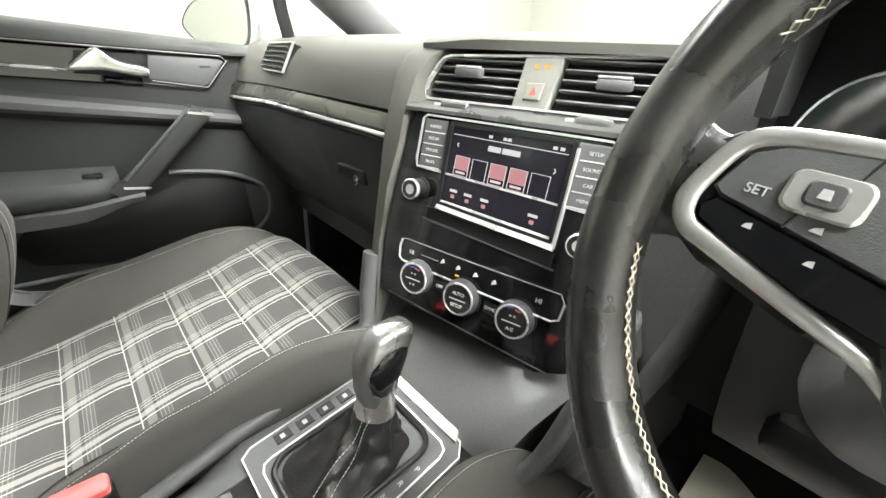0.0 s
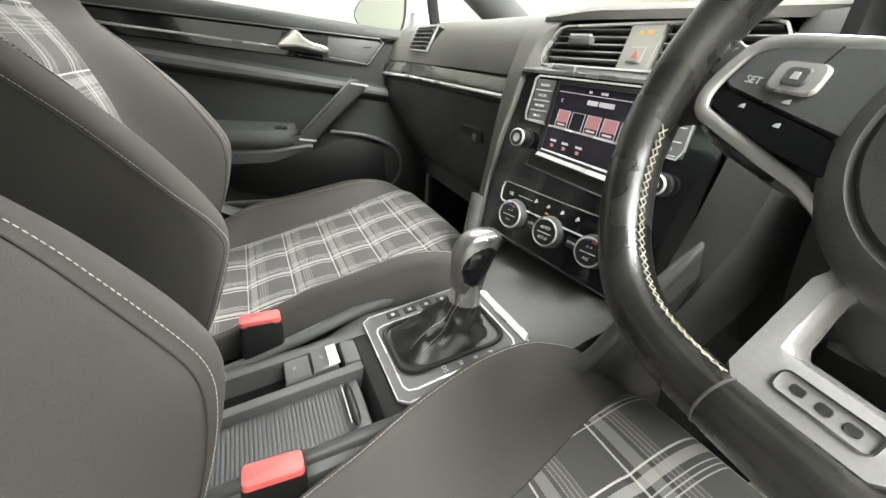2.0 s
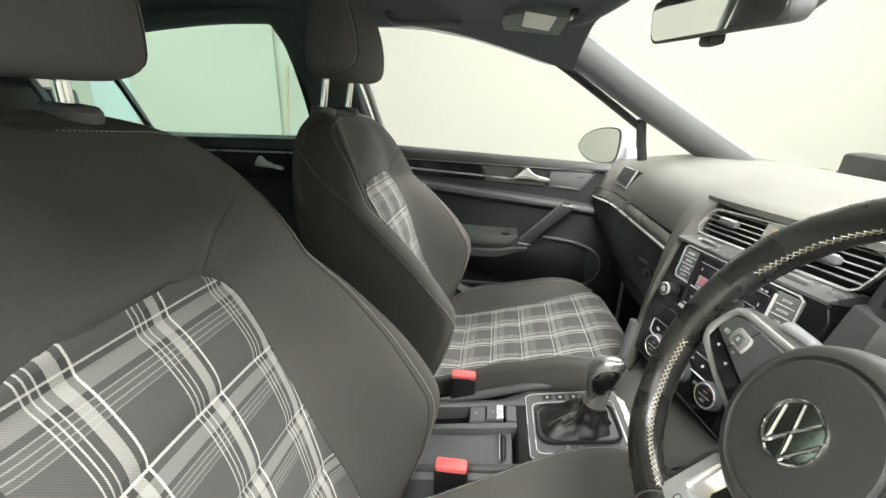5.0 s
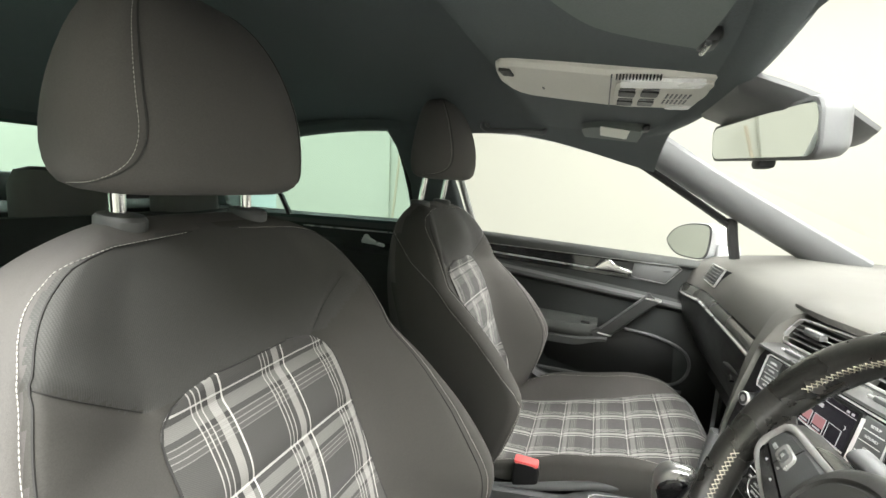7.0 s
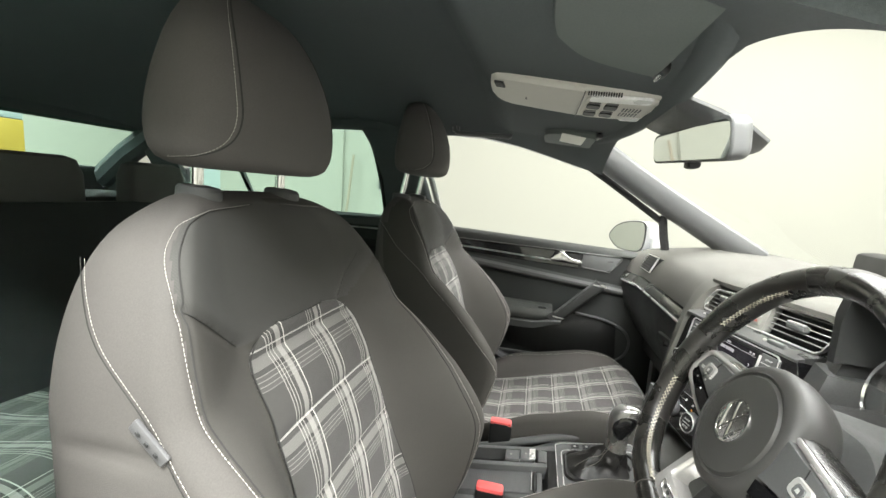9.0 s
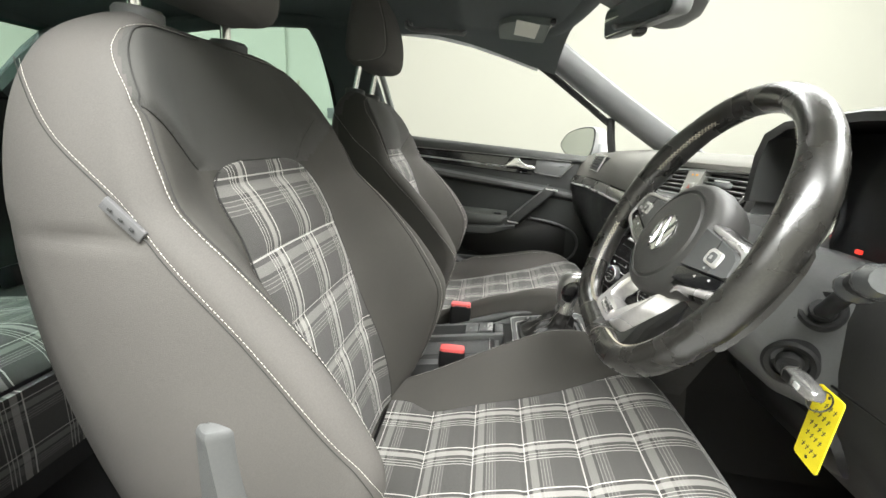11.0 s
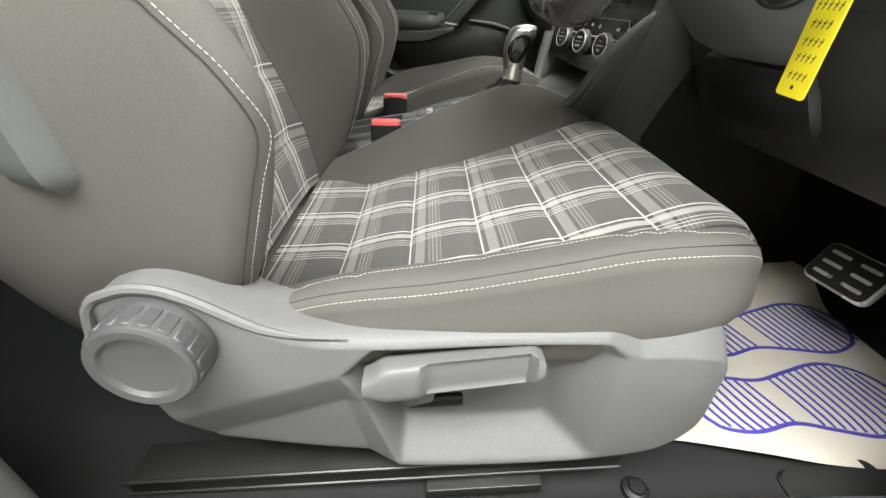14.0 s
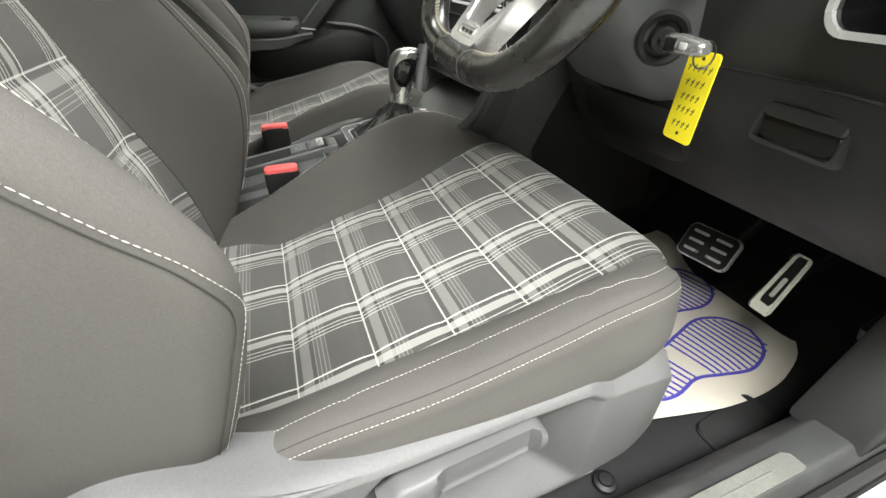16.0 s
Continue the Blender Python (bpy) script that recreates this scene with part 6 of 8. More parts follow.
for pts in (((-0.0205, 0.0095), (-0.0090, -0.0195), (0.0, -0.0015), (0.0090, -0.0195), (0.0205, 0.0095)), ((-0.0105, 0.0195), (0.0, -0.0010), (0.0105, 0.0195))):
    for a, b in zip(pts, pts[1:]):
        part("emblem_bar", sweep([wp(a[0] - 0.004, a[1] - 0.0065, 0.0062), wp(b[0] - 0.004, b[1] - 0.0065, 0.0062)], 0.0019, 8), CHROME, hub, "chrome bar of the emblem")
# side spokes with switch pads
for s in (-1, 1):
    outline = [(s * 0.050, -0.050), (s * 0.100, -0.044), (s * 0.140, -0.034), (s * 0.160, -0.022), (s * 0.172, -0.006), (s * 0.168, 0.014), (s * 0.150, 0.028), (s * 0.100, 0.034), (s * 0.050, 0.038)]
    sp_ = part("spoke", wplate(outline, -0.032, -0.0075, 0.008), LEATHER, wheel, "black side spoke")
    web = []
    for t in lin(0, 1, 9):
        a = 0.150 + 0.034 * t
        k = 0.026 + 0.030 * t ** 2
        web.append([wp(s * a, -0.002 + k * math.cos(q), -0.012 + (0.008 + 0.004 * t) * math.sin(q)) for q in [2 * math.pi * n / 16 for n in range(16)]])
    part("spoke_root", loft(web), LEATHER, sp_)
    path = spline([wp(s * 0.060, 0.0300, -0.006), wp(s * 0.100, 0.0275, -0.003), wp(s * 0.130, 0.0250, -0.002), wp(s * 0.143, 0.0190, -0.002), wp(s * 0.150, 0.0040, -0.002), wp(s * 0.1530, -0.0110, -0.002), wp(s * 0.1475, -0.0215, -0.002), wp(s * 0.134, -0.0265, -0.002), wp(s * 0.100, -0.0370, -0.004), wp(s * 0.076, -0.0440, -0.008), wp(s * 0.062, -0.052, -0.014)], 60)
    part("spoke_trim", sweep(path, lambda t: 0.0050 - 0.0016 * abs(2 * t - 1), 12, flat=0.6, up=WN), SPOKE_SILVER, sp_, "satin silver spoke trim")
    part("upper_switch", wplate([(s * 0.060, -0.0215), (s * 0.088, -0.0160), (s * 0.142, -0.0050), (s * 0.1455, -0.002), (s * 0.139, 0.0150), (s * 0.128, 0.0205), (s * 0.100, 0.0235), (s * 0.060, 0.0260)], -0.010, 0.0006, 0.0025), GREY_TRIM, sp_, "dark grey switch pad")
    part("lower_switch", wplate([(s * 0.066, -0.0390), (s * 0.100, -0.0325), (s * 0.133, -0.0225), (s * 0.146, -0.0165), (s * 0.1470, -0.0110), (s * 0.143, -0.0065), (s * 0.088, -0.0178), (s * 0.062, -0.0235)], -0.010, 0.0002, 0.0025), GLOSS, sp_)
    bx, by = s * 0.1085, 0.005
    part("switch_frame", slab(wp(bx, by), WU, WV, rrect(0.0265, 0.0175, 0.005, 5), 0.0, 0.0028), SATIN, sp_, "silver rocker frame")
    part("switch_centre", slab(wp(bx, by), WU, WV, rrect(0.0135, 0.0110, 0.003, 4), 0.002, 0.0040), GREY_TRIM, sp_)
    for (ax, ay), (cx_, cy_) in (((s * 0.113, -0.0040), (s * 0.1155, -0.0105)), ((s * 0.102, 0.014), (s * 0.099, 0.0235))):
        part("switch_gap", sweep([wp(ax, ay, 0.0007), wp(cx_, cy_, 0.0007)], 0.0006, 5), BLACK, sp_)
    part("switch_mark", slab(wp(bx, by), WU, WV, [(-0.0022, -0.002), (0.0022, -0.002), (0.0016, 0.002), (-0.0016, 0.002)], 0.003, 0.0044, 0.0002), WHITE_MARK, sp_)
    if s < 0:
        letters("SET", 0.0058, wp(-0.1295, 0.0005, 0.0010), WU, WV, WHITE_MARK, sp_, "legend")
    for mx, my, big in ((0.126, -0.0140, 1), (0.102, -0.0200, 1), (0.1055, -0.0075, 1.2)):
        part("switch_mark", slab(wp(s * mx, my), WU, WV, [(-0.0018 * big, -0.0012), (0.0018 * big, -0.0014), (0.0014 * big, 0.0014), (-0.0008, 0.0006)], 0.0, 0.0012 if my > -0.01 else 0.0008, 0.0002), WHITE_MARK, sp_)
# lower spoke: polished frame round an opening
outer = [(-0.046, -0.137), (-0.040, -0.1435), (0.018, -0.1420), (0.026, -0.136), (0.046, -0.080), (0.044, -0.062), (-0.040, -0.062), (-0.047, -0.080)]
inner = [(-0.0295, -0.110), (-0.0265, -0.1145), (0.0145, -0.1155), (0.0190, -0.1120), (0.0350, -0.084), (0.034, -0.068), (-0.031, -0.068), (-0.0340, -0.084)]
drop = [0, 0, 0, 0, 0.012, 0.020, 0.020, 0.012]
bm = bmesh.new()
n = len(outer)
lay = []
mix = lambda a, b, k: [(p[0] + (q[0] - p[0]) * k, p[1] + (q[1] - p[1]) * k) for p, q in zip(a, b)]
for pts, h in ((outer, -0.022), (outer, -0.002), (mix(outer, inner, 0.12), 0.0035), (mix(outer, inner, 0.80), 0.0025), (mix(outer, inner, 0.96), -0.001), (inner, -0.006), (inner, -0.022)):
    lay.append([bm.verts.new(wp(x, y, h - k)) for (x, y), k in zip(pts, drop)])
lay.append(lay[0])
for A, B in zip(lay, lay[1:]):
    for i in range(n):
        bm.faces.new((A[i], A[(i + 1) % n], B[(i + 1) % n], B[i]))
ls = part("lower_spoke", bm, SPOKE_SILVER, wheel, "polished silver lower spoke with an opening")
part("badge_frame", strip_frame(wp(-0.006, -0.1262), WU, WV, rrect(0.040, 0.0115, 0.004, 4), 0.0010, 0.001, 0.0046), CHROME, ls)
for x in (-0.0105, 0.0, 0.0105):
    part("badge_mark", slab(wp(-0.006 + x, -0.1262), WU, WV, rrect(0.0062, 0.0040, 0.0014, 3), 0.001, 0.0040, 0.0004), DASH_DARK, ls)
# worn sewn joints where the rim meets the lower spoke
for deg in (258.0, 282.0):
    a = radians(deg)
    p, q = rim_point(a), rim_point(a + 0.02)
    d = (q - p).normalized()
    out = d.cross(WN).normalized()
    r = rim_radius(deg / 360)
    part("rim_joint", sweep([p + (out * math.cos(w) * 0.92 + WN * math.sin(w) * 1.08) * (r * 0.985) for w in [2 * math.pi * k / 28 for k in range(28)]], 0.0008, 6, closed=True), STEP_GREY, wheel, "worn stitched joint")

# column
col = thing("steering_column", (0.37, 0.40, 0.45), "dark grey steering column shroud with stalks and ignition lock", "steering column")
rings = []
for y, z, w, h in ((0.300, 0.556, 0.060, 0.045), (0.312, 0.552, 0.080, 0.062), (0.345, 0.530, 0.088, 0.072), (0.390, 0.505, 0.092, 0.086), (0.44, 0.490, 0.095, 0.090), (0.50, 0.48, 0.095, 0.090)):
    rings.append([(0.368 + p[0], y + 0.15 * p[1], z + p[1]) for p in rrect(w * 2, h * 2, min(w, h) * 0.55, 6)])
part("shroud", loft(rings), GREY_TRIM, col, "dark grey two-part shroud")
part("shroud_gap", sweep([(0.368 + 0.0885 * math.cos(a), 0.350, 0.528 + 0.073 * math.sin(a)) for a in lin(math.pi, 2 * math.pi, 4)], 0.001, 6), BLACK, col)
ig = part("ignition_lock", lathe((0.4640, 0.3527, 0.4786), (0.80, -0.58, -0.05), [(0.0245, -0.030), (0.0250, 0.002), (0.0220, 0.005), (0.0175, 0.002), (0.0160, -0.004), (0.0125, -0.004), (0.0120, 0.009), (0.0105, 0.011), (0.0005, 0.0112)], 40), RUBBER, col, "round black ignition lock")
stalk_axis = (0.72, -0.55, 0.42)
st = part("wiper_stalk", sweep(spline([(0.452, 0.376, 0.530), (0.480, 0.360, 0.549), (0.505, 0.350, 0.571), (0.530, 0.339, 0.588), (0.566, 0.322, 0.602)], 24), lambda t: 0.0085 + 0.006 * S((t - 0.45) / 0.3), 14, flat=0.8, up=(0, 0, 1)), BLACK, col, "black wiper stalk")
part("stalk_boot", lathe((0.4640, 0.3674, 0.5415), stalk_axis, [(0.0205, -0.030), (0.0210, -0.002), (0.0185, 0.002), (0.0145, -0.001), (0.0130, -0.006), (0.0105, -0.004), (0.0100, 0.006)], 32), RUBBER, st)
part("stalk_wrap", sweep(spline([(0.522, 0.342, 0.583), (0.545, 0.332, 0.595), (0.575, 0.318, 0.606)], 10), lambda t: 0.0150 + 0.0025 * math.sin(11 * t), 14, flat=0.85, up=(0, 0, 1)), material("cloudy_film", (0.075, 0.078, 0.078, 1), 0.18, var=0.2, fine=90, bump=0.6, bscale=160), st, "crinkled clear plastic film")
part("indicator_stalk", sweep(spline([(0.285, 0.372, 0.555), (0.245, 0.366, 0.565), (0.205, 0.358, 0.575), (0.175, 0.352, 0.580)], 16), lambda t: 0.009 + 0.004 * S((t - 0.3) / 0.4), 14, flat=0.75, up=(0, 0, 1)), GREY_TRIM, col, "dark indicator stalk")

# key with a yellow card tag
key = thing("ignition_key", (0.475, 0.345, 0.48), "car key in the lock with a hanging yellow card tag", "key")
part("key_blade", block((0.474, 0.345, 0.478), (0.030, 0.011, 0.006), 0.0015, (0, 0, -36)), STEEL, key)
kh = part("key_head", loft([[(x + p[0] * 0.1, y + p[0], z + p[1]) for p in rrect(w, h, min(w, h) * 0.4, 5)] for x, y, z, w, h in ((0.484, 0.3395, 0.479, 0.012, 0.012), (0.488, 0.339, 0.479, 0.018, 0.016), (0.500, 0.338, 0.479, 0.020, 0.0165), (0.514, 0.337, 0.4785, 0.019, 0.015), (0.526, 0.336, 0.478, 0.016, 0.013), (0.530, 0.336, 0.478, 0.010, 0.008))]), SATIN_CHROME, key, "worn silver key fob")
part("key_cap", block((0.4965, 0.3295, 0.479), (0.014, 0.003, 0.010), 0.001, (0, 0, -6)), BLACK, kh)
part("key_mark", block((0.512, 0.3275, 0.479), (0.008, 0.002, 0.006), 0.001, (0, 4, -6)), WHITE_MARK, key)
part("key_ring", sweep([(0.526 + 0.002 * math.cos(a), 0.340 + 0.010 * math.cos(a), 0.473 + 0.011 * math.sin(a)) for a in [2 * math.pi * k / 24 for k in range(24)]], 0.0008, 6, closed=True), STEEL, key)
TO, TU, TV = Vector((0.506, 0.3645, 0.4305)), Vector((0.995, -0.10, 0.0)).normalized(), Vector((0.03, 0.02, 0.999)).normalized()
TU = (TU - TV * TU.dot(TV)).normalized()
tag = part("card_tag", slab(TO, TU, TV, rrect(0.037, 0.084, 0.004, 4), -0.0007, 0.0007, 0.0003), YELLOW, key, "yellow card tag with handwriting")
for row, (z, n) in enumerate(((0.027, 5), (0.014, 4), (0.001, 4), (-0.011, 4), (-0.025, 4))):
    for k in range(n):
        x = (k - (n - 1) / 2) * 0.0062
        part("pen_stroke", slab(TO, TU, TV, [(x - 0.0018, z - 0.003), (x - 0.0006, z - 0.0032), (x + 0.0020, z + 0.003), (x + 0.0008, z + 0.0034)], 0.0005, 0.0009, 0.0001), PEN, tag)
        part("pen_stroke", slab(TO, TU, TV, [(x - 0.002, z + 0.0008), (x + 0.002, z + 0.0002), (x + 0.002, z + 0.0011), (x - 0.002, z + 0.0017)], 0.0005, 0.0009, 0.0001), PEN, tag)
for z in (0.036, -0.034):
    part("tag_hole", lathe(TO + TV * z, TU.cross(TV), [(0.0018, 0.0), (0.0018, 0.001)], 12), BLACK, tag)

# instrument cluster under its cowl
cl = thing("instrument_cluster", (0.37, 0.50, 0.58), "black instrument cluster with two bright-ringed dials under a cowl", "instrument cluster")
rings = []
for y, up, w in ((0.425, 0.0, 0.180), (0.445, 0.006, 0.183), (0.50, 0.008, 0.180), (0.58, 0.0, 0.170), (0.68, -0.03, 0.14)):
    out = [(0.368 - w, 0.62), (0.368 - w, 0.690 + up), (0.368 - w + 0.012, 0.722 + up), (0.368 - w + 0.05, 0.738 + up), (0.368, 0.744 + up), (0.368 + w - 0.05, 0.738 + up), (0.368 + w - 0.012, 0.722 + up), (0.368 + w, 0.690 + up), (0.368 + w, 0.62)]
    inn = [(x + (0.368 - x) * 0.06, z - 0.010 if i not in (0, 8) else z) for i, (x, z) in enumerate(out)]
    rings.append([(x, y, z) for x, z in out] + [(x, y + 0.002, z) for x, z in inn[::-1]])
part("cowl", loft(rings), DASH_DARK, cl, "black grained cowl")
part("dial_face", prism([(0.468, 0.53), (0.506, 0.725), (0.53, 0.725), (0.50, 0.53)], 0.186, 0.55, "x", 0.002), material("matt_black_face", (0.006, 0.006, 0.007, 1), 0.5), cl)
DU, DV = Vector((1, 0, 0)), Vector((0, 0.2, 0.98))
for s, x in ((-1, 0.264), (1, 0.468)):
    o = Vector((x, 0.470, 0.600))
    d = part("dial_ring", lathe(o, DU.cross(DV), [(0.0565, -0.006), (0.0600, 0.0), (0.0600, 0.005), (0.0585, 0.008), (0.0570, 0.005)], 56), CHROME, cl, "bright dial ring")
    part("dial_disc", lathe(o, DU.cross(DV), [(0.0568, -0.004), (0.0566, -0.0006), (0.0005, -0.0004)], 40), KNOB_FACE, d)
    for k in range(25):
        a = math.radians(225 - 270 * k / 24)
        L = 0.006 if k % 3 == 0 else 0.0035
        part("dial_mark", slab(o + (DU * math.cos(a) + DV * math.sin(a)) * 0.052, DU * math.cos(a) + DV * math.sin(a), DU * -math.sin(a) + DV * math.cos(a), [(-L / 2, -0.0007), (L / 2, -0.0007), (L / 2, 0.0007), (-L / 2, 0.0007)], 0.0, 0.002, 0.0002), WHITE_MARK, d)
    for k, w in enumerate(("1", "2", "3", "4", "5") if s < 0 else ("20", "60", "100", "140", "180")):
        a = math.radians(202 - 220 * k / 4)
        letters(w, 0.011, o + (DU * math.cos(a) + DV * math.sin(a)) * 0.040 + DU.cross(DV) * 0.003, DU, DV, WHITE_MARK, d, "legend")
part("warning_lamp", block((0.366, 0.466, 0.585), (0.008, 0.004, 0.005), 0.001), RED_LED, cl, "lit red warning lamp")
part("cluster_base", block((0.368, 0.46, 0.515), (0.33, 0.06, 0.04), 0.012, (-12, 0, 0)), DASH_DARK, cl)


# ---- driver's lower dash, pedals, mat ----
low = thing("lower_dash", (0.5, 0.5, 0.3), "dark plastic knee panel with a coin tray handle and light switch", "dash panel")
rings = []
for x in lin(0.235, 0.745, 20):
    k = 0.045 * S((x - 0.55) / 0.19)
    rings.append([(x, 0.405 - k, 0.575), (x, 0.398 - k, 0.53), (x, 0.405 - k, 0.47), (x, 0.425 - k, 0.40), (x, 0.46 - k * 0.7, 0.335), (x, 0.50, 0.290), (x, 0.58, 0.275), (x, 0.62, 0.30), (x, 0.62, 0.575)])
part("knee_panel", loft(rings), KNEE, low, "dark grained knee panel")
hu, hv = Vector((0.985, -0.17, 0)), Vector((0.0, 0.27, 0.963))
hd = part("tray_handle", strip_frame((0.587, 0.4085, 0.418), hu, hv, rrect(0.084, 0.040, 0.008, 4), 0.0035, -0.012, 0.003), DASH_DARK, low, "moulded rim of the coin tray flap")
# raised black slab, put here for the shade of the grip's hollow
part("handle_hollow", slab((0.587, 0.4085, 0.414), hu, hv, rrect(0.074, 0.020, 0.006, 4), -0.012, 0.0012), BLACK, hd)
part("handle_lip", slab((0.587, 0.4085, 0.4285), hu, hv, rrect(0.076, 0.012, 0.004, 4), -0.012, 0.0024), DASH_DARK, hd)
part("panel_gap", sweep([(x, 0.4035 - 0.045 * S((x - 0.55) / 0.19), 0.455) for x in lin(0.46, 0.74, 12)], 0.0016, 6), BLACK, low)
sw = part("switch_panel", slab((0.648, 0.366, 0.539), (0.98, -0.19, 0), (0, 0.1, 0.99), rrect(0.113, 0.086, 0.02, 6), -0.01, 0.004), GLOSS, low, "black light switch panel with a bright rim")
part("switch_rim", strip_frame((0.648, 0.366, 0.539), (0.98, -0.19, 0), (0, 0.1, 0.99), rrect(0.119, 0.092, 0.022, 6), 0.005, 0.0, 0.008), SATIN, sw)
part("light_switch", lathe((0.656, 0.358, 0.539), (-0.19, -0.98, 0.05), [(0.028, 0.0), (0.028, 0.004), (0.022, 0.006), (0.021, 0.018), (0.001, 0.019)], 36), BLACK, sw)
part("switch_ring", lathe((0.656, 0.358, 0.539), (-0.19, -0.98, 0.05), [(0.028, 0.002), (0.030, 0.003), (0.029, 0.006), (0.027, 0.005)], 36), SATIN, sw)
part("knee_bolster", block((0.365, 0.47, 0.385), (0.20, 0.10, 0.10), 0.03, (30, 0, 0)), BLACK, low)
# driver's side air vent
dv = part("side_vent", slab((0.655, 0.352, 0.618), (0.97, -0.2, 0), (0, 0.2, 0.98), rrect(0.10, 0.05, 0.01, 4), -0.01, 0.004), BLACK, low)
for k in range(4):
    part("slat", block((0.655, 0.350, 0.604 + 0.009 * k), (0.088, 0.008, 0.002), 0.0006, (-20, 0, -11), 1), GREY_TRIM, dv)


bk = thing("brake_pedal", (0.425, 0.64, 0.02), "steel brake pedal with dark rubber grips", "pedal")
BO, BU, BV = Vector((0.427, 0.618, 0.152)), Vector((0.985, 0.17, 0.0)), Vector((-0.10, 0.52, 0.85))
BV = (BV - BU.normalized() * BV.dot(BU.normalized())).normalized()
pp = part("pedal_plate", slab(BO, BU, BV, rrect(0.086, 0.060, 0.012, 5), -0.010, 0.002, 0.003), SATIN, bk, "brushed steel pedal plate")
part("pedal_rubber", slab(BO, BU, BV, rrect(0.081, 0.055, 0.010, 5), 0.0, 0.0034, 0.001), RUBBER, bk)
for i in range(3):
    for j in range(2):
        x, y = -0.019 + 0.038 * j, -0.016 + 0.016 * i
        part("steel_bar", slab(BO, BU, BV, [(x + p[0], y + p[1]) for p in rrect(0.026, 0.0050, 0.002, 3)], 0.002, 0.0048, 0.0006), SATIN, pp)
part("pedal_arm", sweep(spline([BO + Vector((0.02, 0.008, -0.01)), (0.455, 0.70, 0.22), (0.47, 0.74, 0.33), (0.46, 0.76, 0.45)], 18), 0.009, 8, flat=0.6), BLACK, bk)
ac = thing("accelerator_pedal", (0.545, 0.64, 0.02), "steel accelerator pedal with a rubber strip", "pedal")
AO, AU, AV = Vector((0.540, 0.634, 0.150)), Vector((0.86, 0.45, -0.25)).normalized(), Vector((-0.02, 0.52, 0.85))
AV = (AV - AU * AV.dot(AU)).normalized()
aplate = [(-0.012, -0.050), (0.012, -0.052), (0.015, -0.044), (0.012, 0.044), (0.008, 0.050), (-0.008, 0.050), (-0.012, 0.044), (-0.015, -0.042)]
ap = part("pedal_plate", slab(AO, AU, AV, aplate, -0.010, 0.002, 0.003), SATIN_CHROME, ac, "brushed steel pedal plate")
part("pedal_rubber", slab(AO, AU, AV, [(x * 0.55, y * 0.82 + 0.006) for x, y in aplate], 0.0, 0.0034, 0.001), RUBBER, ac)
part("pedal_rim", strip_frame(AO, AU, AV, aplate, 0.0035, 0.0, 0.0042), SATIN_CHROME, ap)
part("steel_bar", slab(AO, AU, AV, [(p[0], p[1] - 0.006) for p in rrect(0.006, 0.034, 0.0028, 3)], 0.002, 0.0048, 0.0006), SATIN, ap)
part("pedal_arm", sweep([AO + Vector((0, 0.010, 0)), (0.555, 0.70, 0.20), (0.56, 0.76, 0.34)], 0.008, 8), BLACK, ac)

mat_ = thing("paper_floor_mat", (0.45, 0.6, 0.0), "cream paper floor mat printed with two blue shoe soles", "floor mat")


def mat_z(x, y):
    return 0.012 + 0.006 * noise.noise((x * 7, y * 7, 3.1)) + 0.05 * S((y - 0.70) / 0.16) ** 2 + 0.02 * S((0.36 - x) / 0.12) * S((y - 0.62) / 0.1) + 0.010 * math.exp(-((x - 0.60) / 0.03) ** 2) * math.sin(y * 18)


edge_r = curve([(0.30, 0.570), (0.36, 0.582), (0.43, 0.602), (0.49, 0.612), (0.55, 0.612), (0.61, 0.609), (0.66, 0.600), (0.72, 0.572), (0.775, 0.505), (0.80, 0.40), (0.83, 0.30)])
bm = bmesh.new()
G = []
for y in lin(0.24, 0.832, 40):
    row = []
    for k in range(26):
        x = 0.215 + (edge_r(y) - 0.215) * k / 25
        row.append((x, y, mat_z(x, y)))
    G.append(row)
upv = [[bm.verts.new((p[0], p[1], p[2] + 0.0006)) for p in r] for r in G]
dnv = [[bm.verts.new(p) for p in r] for r in G]
for A in (upv, dnv):
    for a, b in zip(A, A[1:]):
        for i in range(25):
            bm.faces.new((a[i], a[i + 1], b[i + 1], b[i]))
per = lambda A: A[0] + [r[-1] for r in A[1:]] + A[-1][-2::-1] + [r[0] for r in A[-2:0:-1]]
pu, pd = per(upv), per(dnv)
for i in range(len(pu)):
    bm.faces.new((pu[i], pd[i], pd[(i + 1) % len(pd)], pu[(i + 1) % len(pu)]))
part("paper_sheet", bm, PAPER, mat_)


